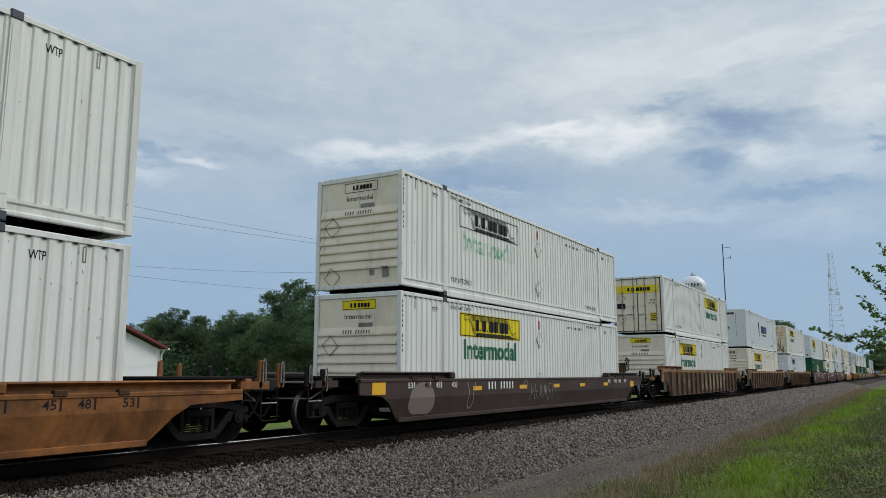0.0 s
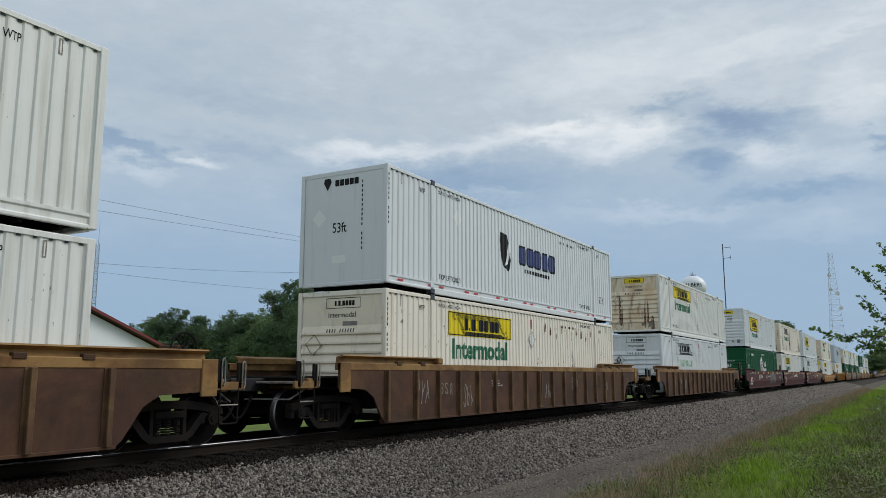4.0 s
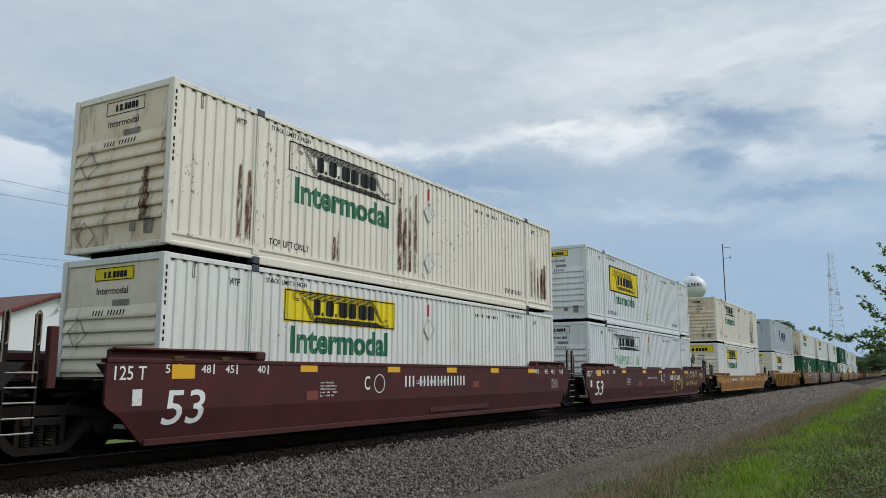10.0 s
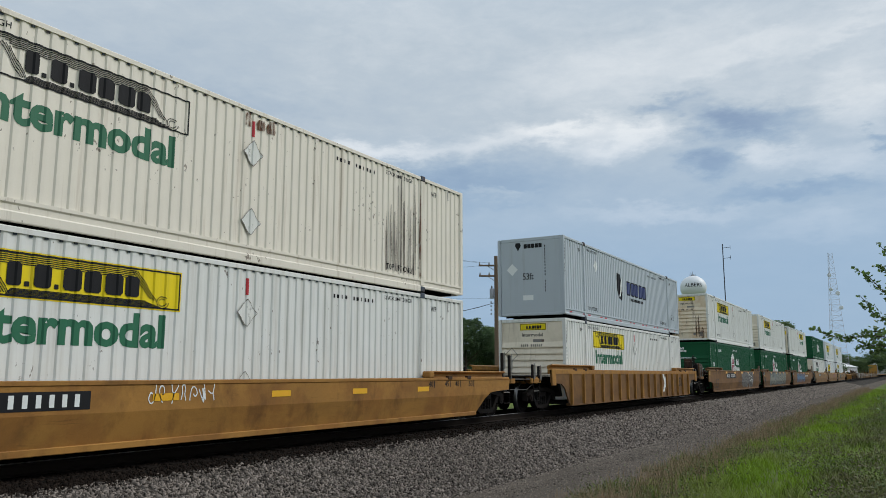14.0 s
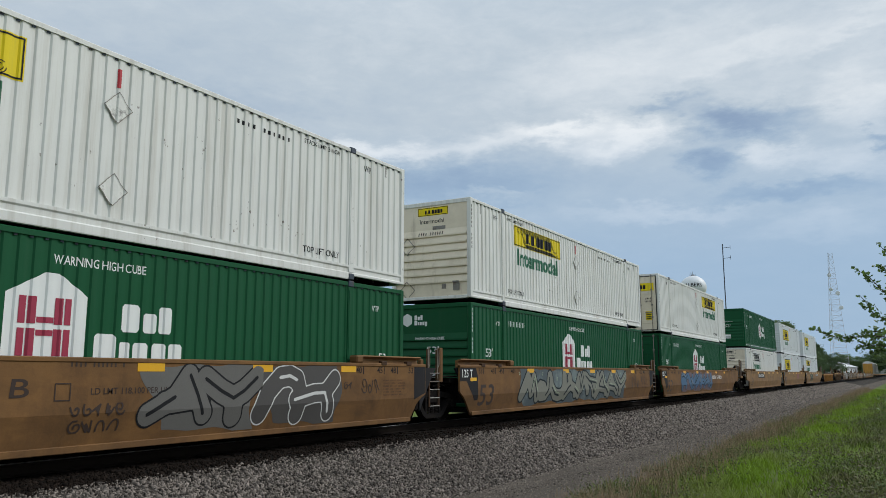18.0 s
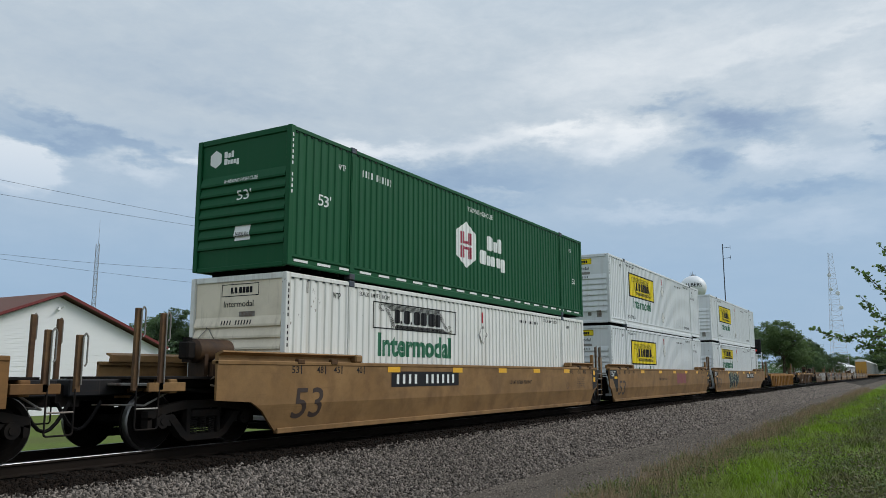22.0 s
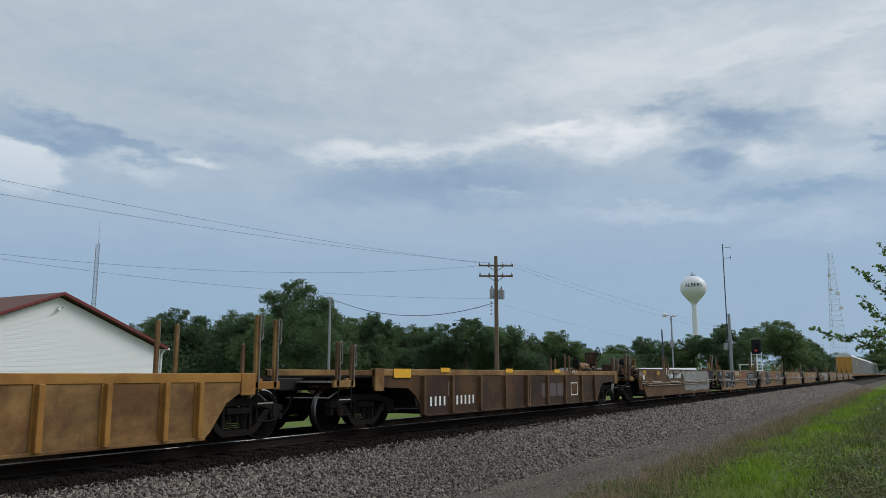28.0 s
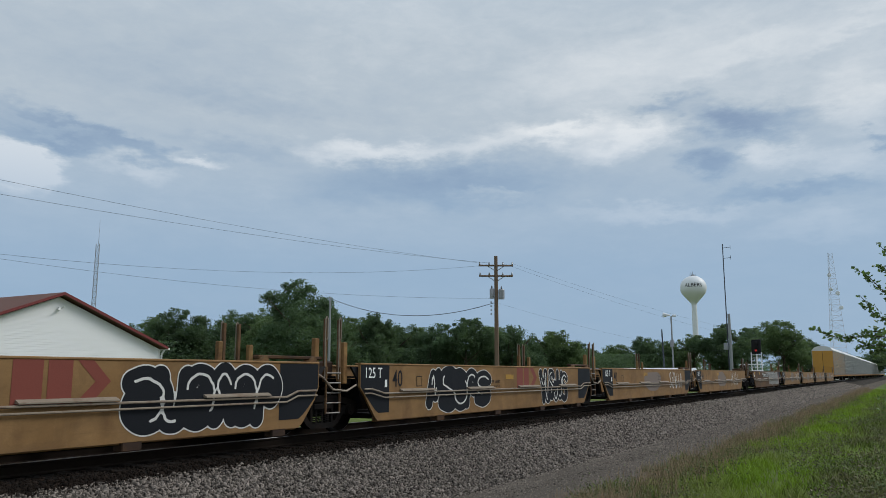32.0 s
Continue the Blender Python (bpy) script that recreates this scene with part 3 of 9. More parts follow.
def build_ground():
    xs = sorted(set([-3000, -800, -200, -60, 3000, 1500, 900] + list(range(-20, 120, 3)) + list(range(120, 600, 40))))
    ys = sorted(set([-3000, -700, -200, -60, -20, 30, 45, 60, 120, 300, 900, 3000] + [round(-8 + 0.7 * i, 2) for i in range(40)]))
    vs = []
    for x in xs:
        for y in ys:
            z = ground_height(y) + (0.06 * noise.noise((x * 0.13, y * 0.4, 0)) if y < 3.2 or y > 18 else 0)
            vs.append((x, y, z))
    n = len(ys)
    fs = [(i * n + j, (i + 1) * n + j, (i + 1) * n + j + 1, i * n + j + 1) for i in range(len(xs) - 1) for j in range(n - 1)]
    ob = put("ground", Geo().add(vs, fs).mesh("ground", MAT["grass"], fix=False))
    ob.data.shade_smooth()
    tagged(ob, "green grass field on both sides of the railway", "ground", kind="structure")
    # gravel service strip between grass and ballast, with a ragged edge
    g, xs = Geo(), [i * 0.35 for i in range(-40, 500)] + [175 + 6 * i for i in range(1, 130)]
    vs = []
    for x in xs:
        e = 3.25 + 0.35 * noise.noise((x * 0.35, 3.1, 0)) + 0.18 * noise.noise((x * 1.3, 9.1, 0))
        for y in (e, 4.25, 5.75, 7.4):
            vs.append((x, y, ground_height(y) + 0.018 + (0.004 if y > 4.0 else -0.03)))
    fs = [(i * 4 + j, (i + 1) * 4 + j, (i + 1) * 4 + j + 1, i * 4 + j + 1) for i in range(len(xs) - 1) for j in range(3)]
    ob = put("gravel_strip", g.add(vs, fs).mesh("gravel_strip", MAT["gravel"], fix=False))
    tagged(ob, "flat strip of fine grey gravel beside the ballast", "gravel", kind="structure")
    # ballast bed
    sec = [(6.5, -0.86), (7.1, -0.74), (9.25, BED_TOP - 0.04), (9.9, BED_TOP), (12.8, BED_TOP), (13.5, BED_TOP - 0.04), (15.9, -0.80), (16.3, -0.9)]
    vs = [(x, y, z) for x in (-60, 0, 60, 200, 950) for y, z in sec]
    n = len(sec)
    fs = [(i * n + j, (i + 1) * n + j, (i + 1) * n + j + 1, i * n + j + 1) for i in range(4) for j in range(n - 1)]
    ob = put("ballast_bed", Geo().add(vs, fs).mesh("ballast_bed", MAT["ballast"], fix=False))
    tagged(ob, "raised bed of crushed grey stone under the track", "ballast", kind="structure")
    # dark strip under the train: oil and painted shade in one colour
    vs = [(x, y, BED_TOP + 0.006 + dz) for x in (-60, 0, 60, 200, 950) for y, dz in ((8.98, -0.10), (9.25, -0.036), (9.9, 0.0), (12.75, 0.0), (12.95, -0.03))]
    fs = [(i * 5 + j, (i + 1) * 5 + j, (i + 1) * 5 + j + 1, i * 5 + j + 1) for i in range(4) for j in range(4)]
    ob = put("fouled_ballast", Geo().add(vs, fs).mesh("fouled_ballast", MAT["fouled_shade"], fix=False))
    tagged(ob, "oily stone between the timber ties, train shade in its colour", "ballast", kind="structure")
    return sec


def rock_cloud(name, pos, size, material, seed, squash=0.7):
    """Many small stones as one mesh."""
    r = np.random.default_rng(seed)
    v = np.array([(1, 0, 0), (-1, 0, 0), (0, 1, 0), (0, -1, 0), (0, 0, 1), (0, 0, -1)], float)
    f = np.array([(0, 2, 4), (2, 1, 4), (1, 3, 4), (3, 0, 4), (2, 0, 5), (1, 2, 5), (3, 1, 5), (0, 3, 5)])
    n = len(pos)
    q = r.normal(size=(n, 4))
    q /= np.linalg.norm(q, axis=1, keepdims=True)
    w, x, y, z = q.T
    R = np.stack([np.stack([1 - 2 * (y * y + z * z), 2 * (x * y - z * w), 2 * (x * z + y * w)], -1), np.stack([2 * (x * y + z * w), 1 - 2 * (x * x + z * z), 2 * (y * z - x * w)], -1), np.stack([2 * (x * z - y * w), 2 * (y * z + x * w), 1 - 2 * (x * x + y * y)], -1)], 1)
    sc = size[:, None] * r.uniform(0.40, 1.30, (n, 3))
    vv = (v[None] * r.uniform(0.75, 1.25, (n, 6, 1)) + r.uniform(-0.32, 0.32, (n, 6, 3))) * sc[:, None, :]
    vv = np.einsum("nij,nkj->nki", R, vv) + pos[:, None, :]
    ff = f[None] + 6 * np.arange(n)[:, None, None]
    return soup(name, vv.reshape(-1, 3), ff.reshape(-1, 3), material)


def soup(name, verts, faces, material):
    """A mesh from arrays."""
    me = bpy.data.meshes.new(name)
    k = faces.shape[1]
    me.vertices.add(len(verts))
    me.vertices.foreach_set("co", np.ascontiguousarray(verts, dtype=np.float32).ravel())
    me.loops.add(faces.size)
    me.loops.foreach_set("vertex_index", np.ascontiguousarray(faces, dtype=np.int32).ravel())
    me.polygons.add(len(faces))
    me.polygons.foreach_set("loop_start", np.arange(0, faces.size, k, dtype=np.int32))
    me.update(calc_edges=True)
    me.materials.append(material)
    return me


def build_track(sec):
    r = np.random.default_rng(3)
    ys_, zs_ = [p[0] for p in sec], [p[1] for p in sec]
    n = 150000
    x = 5.5 + 150 * r.random(n) ** 2.1
    y = r.uniform(6.55, 9.26, n) + r.normal(size=n) * 0.06
    z = np.interp(y, ys_, zs_) + r.uniform(-0.012, 0.020, n)
    size = r.uniform(0.015, 0.037, n) * (1 + np.clip((x - 14) / 40, 0, 1.8))
    ob = put("ballast_stones", rock_cloud("ballast_stones", np.stack([x, y, z], -1), size, MAT["stone"], 4))
    tagged(ob, "loose crushed grey ballast with shaded gaps stones on the slope", "ballast", kind="stuff")
    # stones by the rails, coloured as if in the train's shade
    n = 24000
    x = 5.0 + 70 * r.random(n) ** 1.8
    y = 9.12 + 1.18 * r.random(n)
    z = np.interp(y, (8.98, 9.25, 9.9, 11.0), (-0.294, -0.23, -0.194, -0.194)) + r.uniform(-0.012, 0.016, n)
    ob = put("fouled_stones", rock_cloud("fouled_stones", np.stack([x, y, z], -1), r.uniform(0.014, 0.036, n), MAT["fouled_shade_stone"], 8))
    tagged(ob, "oily brown stones round the tie ends, train shade in their colour", "ballast", kind="stuff")
    n = 52000
    x = 7.5 + 55 * r.random(n) ** 1.6
    y = 4.1 + 2.9 * r.random(n) ** 0.7
    z = np.array([ground_height(v) for v in y]) + 0.022
    ob = put("gravel_stones", rock_cloud("gravel_stones", np.stack([x, y, z], -1), r.uniform(0.005, 0.019, n) * (1 + np.clip((x - 14) / 40, 0, 1)), MAT["stone"], 5))
    tagged(ob, "loose small stones on the gravel strip", "gravel", kind="stuff")
    tr = thing("railway_track", "straight standard gauge track on timber ties", "track", kind="structure", m=pose(0, TRACK_Y, 0))
    for s in (-1, 1):
        y = s * 0.753
        prof = [(y - 0.07, -0.18), (y + 0.07, -0.18), (y + 0.07, -0.165), (y + 0.012, -0.145), (y + 0.010, -0.045), (y + 0.036, -0.035), (y + 0.036, -0.008), (y - 0.036, -0.008), (y - 0.036, -0.035), (y - 0.010, -0.045), (y - 0.012, -0.145), (y - 0.07, -0.165)]
        rl = part("rail", Geo().prism_x(prof, -60, 950), MAT["rail"], tr)
        part("rail_head", Geo().prism_x([(y - 0.034, -0.008), (y + 0.034, -0.008), (y + 0.030, 0.0), (y - 0.030, 0.0)], -60, 950), MAT["railhead"], rl)
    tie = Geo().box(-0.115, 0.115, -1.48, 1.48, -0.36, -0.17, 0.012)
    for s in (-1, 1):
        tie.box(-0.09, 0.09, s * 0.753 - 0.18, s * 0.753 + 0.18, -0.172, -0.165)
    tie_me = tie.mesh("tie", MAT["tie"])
    rr = random.Random(2)
    far = Geo()
    for i in range(-6, 900):
        x = 2.0 + 0.52 * i
        if x > 470:
            break
        if -1 < x < 75:
            put("tie", tie_me, tr, m=pose(x + rr.uniform(-0.03, 0.03), rr.uniform(-0.10, 0.10), rr.uniform(-0.012, 0.004), 0, 0, rr.uniform(-1.6, 1.6)))
        elif x >= 75:
            far.box(x - 0.115, x + 0.115, -1.3, 1.3, -0.3, -0.187)
    ob = part("far_ties", far, MAT["tie"], tr)
    ob["kind"] = "stuff"


def leaf_cloud(name, centres, size, material, seed, lobes=4.0, droop=0.3):
    """Leaves as folded pointed quads round given centres."""
    r = np.random.default_rng(seed)
    n = len(centres)
    a = r.normal(size=(n, 3))
    a[:, 2] = a[:, 2] * 0.6 - droop * 0.5
    a /= np.linalg.norm(a, axis=1, keepdims=True)
    b = np.cross(a, r.normal(size=(n, 3)))
    b /= np.linalg.norm(b, axis=1, keepdims=True)
    c = np.cross(a, b)
    s = size * r.uniform(0.6, 1.3, n)[:, None]
    p0, p2 = centres - a * s * 0.5, centres + a * s * 0.5
    p1 = centres + b * s * 0.34 + c * s * 0.1
    p3 = centres - b * s * 0.34 + c * s * 0.1
    vv = np.stack([p0, p1, p2, p3], 1).reshape(-1, 3)
    base = 4 * np.arange(n)[:, None]
    ff = np.concatenate([base + np.array([[0, 1, 2]]), base + np.array([[0, 2, 3]])], 1).reshape(-1, 3)
    return soup(name, vv, ff, material)


def crown_points(seed, n, lobes=9, flat=0.85):
    """Points in a ragged crown of unit width and height: limbs' clumps of many sizes, with gaps between."""
    r = np.random.default_rng(seed)
    big = np.stack([r.uniform(-0.30, 0.30, lobes), r.uniform(-0.30, 0.30, lobes), r.uniform(0.22, 0.80, lobes)], -1)
    big[0], big[1], big[2] = (0, 0, 0.5), (0.03, 0.02, 0.80), (-0.06, 0.05, 0.68)
    big[:, :2] *= 1.15 - 0.75 * np.abs(big[:, 2:3] - 0.45)
    rad = r.uniform(0.11, 0.21, lobes)
    rad[0], rad[1], rad[2] = 0.26, 0.14, 0.19
    # each clump carries smaller ones on its skin
    m = lobes * 16
    k = r.integers(0, lobes, m)
    d = r.normal(size=(m, 3))
    d /= np.linalg.norm(d, axis=1, keepdims=True)
    small = big[k] + d * (rad[k] * r.uniform(0.7, 1.15, m))[:, None]
    srad = r.uniform(0.022, 0.065, m)
    k2 = r.integers(0, m, n)
    p = small[k2] + np.clip(r.normal(size=(n, 3)), -1.5, 1.5) * (srad[k2] * 0.62)[:, None] * np.array([1.1, 1.1, 0.8])
    inner = r.random(n) < 0.22
    kk = r.integers(0, lobes, n)
    q = big[kk] + np.clip(r.normal(size=(n, 3)), -1.6, 1.6) * (rad[kk] * 0.5)[:, None]
    p[inner] = q[inner]
    keep = np.array([noise.noise((v[0] * 13, v[1] * 13, v[2] * 13 + seed)) > -0.34 for v in p]) & (p[:, 2] > 0.05)
    p = p[keep]
    p[:, 2] *= 1.0 / max(np.quantile(p[:, 2], 0.9995), 0.5)
    return p


TREE_KINDS = []


def make_tree_kinds():
    for k in range(6):
        p = crown_points(20 + k, 46000, 14 + k)
        w, h = 9.0, 10.0
        pts = p * np.array([w, w, h * 0.92]) + np.array([0, 0, h * 0.08])
        leaves = leaf_cloud("crown", pts, 0.19, MAT["leaf" if k % 3 else "leaf_light"], 40 + k)
        g = Geo()
        rr = random.Random(k)
        g.tube((0, 0, -0.2), (0.1, 0.05, h * 0.35), 0.24, 10, 0.16)
        g.tube((0.1, 0.05, h * 0.35), (0.0, 0.1, h * 0.75), 0.16, 8, 0.05)
        for i in range(9):
            a, z = rr.uniform(0, 6.28), h * rr.uniform(0.2, 0.6)
            l = rr.uniform(1.8, 3.4)
            mid = (l * 0.5 * math.cos(a), l * 0.5 * math.sin(a), z + l * 0.45)
            g.tube((0.05, 0.05, z), mid, 0.09, 6, 0.06)
            g.tube(mid, (l * math.cos(a + 0.3), l * math.sin(a + 0.3), z + l * 0.95), 0.06, 5, 0.02)
        TREE_KINDS.append((leaves, g.mesh("trunk", MAT["bark"], True)))


def tree(x, y, height, width, k, label="broad leafy tree with a dense dark green crown"):
    s = Matrix.Diagonal((width / 9.0, width / 9.0, height / 10.0, 1))
    t = thing("tree", label, "tree", "trees behind the railway", pose(x, y, -0.8, 0, 0, (x * 37 + y * 17) % 360))
    leaves, trunk = TREE_KINDS[k % len(TREE_KINDS)]
    put("trunk", trunk, t, m=s)
    put("crown", leaves, t, m=s)
    return t


def shrub_row():
    """The thicket that closes the foot of the tree line."""
    r = np.random.default_rng(77)
    pts = []
    for i in range(80):
        f = i / 79
        cx, cy = 52 + 118 * f, 86 - 40 * f + r.uniform(-4, 4)
        n = 2600
        d = np.clip(r.normal(size=(n, 3)), -1.7, 1.7) * np.array([2.6, 2.2, 1.9])
        q = d + np.array([cx, cy, 1.8])
        pts.append(q[q[:, 2] > -0.9])
    for i in range(26):
        f = i / 25
        cx, cy = 175 + 190 * f, 44 - 6 * f + r.uniform(-3, 3)
        d = np.clip(r.normal(size=(1500, 3)), -1.7, 1.7) * np.array([4.2, 3.0, 1.9])
        q = d + np.array([cx, cy, 1.5])
        pts.append(q[q[:, 2] > -0.9])
    ob = put("thicket", leaf_cloud("thicket", np.concatenate(pts), 0.30, MAT["leaf"], 78))
    tagged(ob, "low dark green thicket under the tree line", "bushes", kind="stuff")


def strands(name, x, y, h, width, lean, material, seed, label, cat):
    """Blades of grass or stems as one mesh of bent pointed strips."""
    r = np.random.default_rng(seed)
    n = len(x)
    z = np.array([ground_height(v) for v in y]) - 0.01
    a = r.uniform(0, 6.283, n)
    dx, dy = np.cos(a), np.sin(a)
    l = lean * h * r.uniform(0.3, 1.0, n)
    b = r.uniform(0, 6.283, n)
    lx, ly = np.cos(b) * l, np.sin(b) * l
    base = np.stack([x, y, z], -1)
    w = np.stack([dx, dy, np.zeros(n)], -1) * (width * r.uniform(0.6, 1.4, n))[:, None]
    mid = base + np.stack([lx * 0.35, ly * 0.35, h * 0.6], -1)
    tip = base + np.stack([lx, ly, h], -1)
    vv = np.stack([base - w, base + w, mid + w * 0.7, mid - w * 0.7, tip], 1).reshape(-1, 3)
    o = 5 * np.arange(n)[:, None]
    ff = np.concatenate([o + np.array([[0, 1, 2]]), o + np.array([[0, 2, 3]]), o + np.array([[3, 2, 4]])], 1).reshape(-1, 3)
    ob = put(name, soup(name, vv, ff, material))
    tagged(ob, label, cat, kind="stuff")


def grass_and_weeds():
    r = np.random.default_rng(11)
    n = 190000
    x = 8 + 90 * r.random(n) ** 1.9
    y = -4 + 8.2 * r.random(n)
    clump = np.array([noise.noise((a * 0.5, b * 1.3, 1.0)) + 0.5 * noise.noise((a * 2.1, b * 3.0, 4.0)) for a, b in zip(x, y)])
    edge = np.clip((3.62 + 0.5 * clump - y) / 0.9, 0.0, 1.0)
    keep = r.random(n) < (0.66 + 0.75 * clump) * edge
    x, y, clump = x[keep], y[keep], clump[keep]
    h = (0.05 + 0.14 * np.clip(0.35 + clump, 0, 1) + 0.06 * r.random(len(x))) * (1 + 0.006 * x)
    lush = y > 1.5 + 0.8 * clump + 0.35 * r.normal(size=len(y))
    strands("grass_blades", x[lush], y[lush], h[lush], 0.010, 0.8, MAT["blade"], 12, "bright green grass on the bank beside the gravel", "grass")
    dull = ~lush
    strands("grass_blades", x[dull], y[dull], h[dull] * 0.8, 0.010, 0.9, MAT["blade_dull"], 19, "dull olive grass higher on the bank", "grass")
    # sparse tufts and dry stems on the gravel's edge
    n = 15000
    c = r.integers(0, 420, n)
    cx, cy = 9 + 70 * r.random(420) ** 1.4, 3.75 + 0.42 * r.normal(size=420)
    x, y = cx[c] + 0.10 * r.normal(size=n), cy[c] + 0.09 * r.normal(size=n)
    strands("grass_tufts", x, y, r.uniform(0.05, 0.24, n) * (1 + 0.008 * x), 0.007, 0.8, MAT["blade_dull"], 17, "sparse green tufts growing out of the gravel", "grass")
    n = 30000
    x = 9 + 85 * r.random(n) ** 1.4
    y = 3.66 + r.normal(size=n) * 0.36
    tuft = np.array([noise.noise((a * 0.6, b * 1.5, 7.0)) for a, b in zip(x, y)])
    keep = tuft > -0.08
    x, y = x[keep], y[keep]
    strands("dry_stems", x, y, r.uniform(0.08, 0.42, len(x)) * (1 + 0.010 * x), 0.0032, 0.45, MAT["dry"], 13, "dry brown grass stems along the gravel's edge", "grass")
    n = 20000
    c = r.integers(0, 300, n)
    cx, cy = 9 + 60 * r.random(300) ** 1.5, 3.5 + 0.55 * r.normal(size=300)
    y = cy[c] + 0.16 * r.normal(size=n)
    gz = np.array([ground_height(v) for v in y])
    pts = np.stack([cx[c] + 0.2 * r.normal(size=n), y, gz + 0.03 + 0.12 * np.abs(r.normal(size=n))], -1)
    ob = put("weed_leaves", leaf_cloud("weed_leaves", pts, 0.034, MAT["weed"], 14))
    tagged(ob, "clumps of dull green weeds in the grass", "weeds", kind="stuff")
    n = 70000
    x = 9 + 60 * r.random(n) ** 1.7
    y = -3 + 6.0 * r.random(n)
    patch = np.array([noise.noise((a * 0.28, b * 0.9, 12.0)) for a, b in zip(x, y)])
    keep = patch > -0.12 + 0.16 * (y - 0.5)
    x, y = x[keep], y[keep]
    gz = np.array([ground_height(v) for v in y])
    pts = np.stack([x, y, gz + 0.04 + 0.18 * r.random(len(x))], -1)
    ob = put("clover", leaf_cloud("clover", pts, 0.036, MAT["clover"], 15))
    tagged(ob, "dusty brownish clover patches in the grass", "weeds", kind="stuff")


def siding_wall(x0, x1, y, z0, z1f, parent, step=0.115):
    """Lapped boards under a gable; z1f gives the top by x."""
    peak = (x0 + x1) / 2
    me = {}
    z, i = z0, 0
    top = z1f(peak)
    while z < top - 0.02:
        zt = min(z + step, top)
        # the board's ends follow the rake
        def span(zz):
            if zz <= z1f(x0):
                return x0, x1
            f = (zz - z1f(x0)) / (top - z1f(x0))
            return x0 + (peak - x0) * f, x1 - (x1 - peak) * f
        a0, b0 = span(z)
        a1, b1 = span(zt)
        g = Geo().add([(a0, y - 0.010, z), (b0, y - 0.010, z), (b1, y, zt), (a1, y, zt), (a0, y, z), (b0, y, z)], [(0, 1, 2, 3), (0, 4, 5, 1)])
        part("siding_board", g, MAT["siding"], parent)
        z = zt
        i += 1


def house():
    h = thing("house", "white sided house with a low brown red gabled roof", "house")
    x0, x1, y0, y1 = 17.2, 29.35, 35.0, 47.0
    peak, eave, zb, xm = 4.98, 2.55, -0.75, 23.28
    slope = (peak - eave) / (29.6 - xm)
    roofz = lambda x: peak - slope * abs(x - xm) - 0.10
    w = Geo()
    pl = [(x0, zb), (x1, zb), (x1, roofz(x1)), (xm, roofz(xm)), (x0, roofz(x0))]
    w.prism(pl, y0, y0 + 0.15)
    w.prism(pl, y1 - 0.15, y1)
    w.box(x0, x0 + 0.15, y0 + 0.15, y1 - 0.15, zb, roofz(x0))
    w.box(x1 - 0.15, x1, y0 + 0.15, y1 - 0.15, zb, roofz(x1))
    wall = part("wall", w, MAT["siding"], h)
    siding_wall(x0, x1, y0 - 0.004, zb, roofz, wall)
    for s in (-1, 1):
        xe = xm + s * 6.35
        ze = peak - slope * 6.35
        g = Geo().prism([(xm, peak), (xe, ze), (xe, ze + 0.12), (xm, peak + 0.12)], y0 - 0.35, y1 + 0.35)
        rf = part("roof", g, MAT["shingle"], h)
        part("rake_trim", Geo().prism([(xm, peak - 0.01), (xe, ze - 0.01), (xe, ze + 0.13), (xm, peak + 0.13)], y0 - 0.40, y0 - 0.352), MAT["red_trim"], rf)
        part("gutter", Geo().prism([(xe, ze - 0.06), (xe + s * 0.12, ze - 0.04), (xe + s * 0.12, ze + 0.08), (xe, ze + 0.08)], y0 - 0.38, y1 + 0.35), MAT["white_trim"], rf)
        xc = x0 if s < 0 else x1
        part("corner_board", Geo().box(xc - 0.07, xc + 0.07, y0 - 0.035, y0 + 0.10, zb, roofz(xc) - 0.02, 0.006), MAT["white_trim"], h)
    part("downspout", Geo().path([(29.5, 34.75, 2.5), (29.45, 34.9, 2.25), (29.40, 34.92, -0.7)], 0.05, 6), MAT["white_trim"], h)
    lamp = Geo().box(xm - 0.08, xm + 0.08, 34.9, 34.98, 4.25, 4.4, 0.01).tube((xm, 34.9, 4.32), (xm + 0.1, 34.72, 4.42), 0.04, 6).tube((xm - 0.02, 34.9, 4.32), (xm - 0.18, 34.75, 4.2), 0.06, 8)
    part("floodlight", lamp, MAT["white_trim"], h)


def lattice_mast(name, label, x, y, z0, z1, w0, w1, bays, r, material, dishes=(), whip=0.16):
    t = thing(name, label, "mast")
    legs = []
    for k in range(3):
        a = 2 * math.pi * k / 3 + 0.4
        legs.append(((x + w0 * math.cos(a), y + w0 * math.sin(a), z0), (x + w1 * math.cos(a), y + w1 * math.sin(a), z1)))
    for a, b in legs:
        part("leg", Geo().tube(a, b, r, 6), material, t)
    br = Geo()
    for i in range(bays):
        f0, f1 = i / bays, (i + 1) / bays
        for k in range(3):
            p, q = legs[k], legs[(k + 1) % 3]
            at = lambda e, f: tuple(e[0][j] + (e[1][j] - e[0][j]) * f for j in range(3))
            br.tube(at(p, f0), at(q, f0), r * 0.6, 4)
            br.tube(at(p, f0), at(q, f1), r * 0.6, 4)
    part("bracing", br, material, t)
    if whip:
        part("antenna_whip", Geo().tube((x, y, z1), (x, y, z1 + (z1 - z0) * whip), r * 0.7, 6, r * 0.3), material, t)
    for dx, z, rad in dishes:
        part("dish", Geo().lathe([(0.0, 0.35), (rad * 0.7, 0.28), (rad, 0.0), (rad * 0.95, -0.15), (0.0, -0.2)], 16, "x", (x - 0.8, y + dx, z)), MAT["tower_white"], t, smooth=True)
    return t


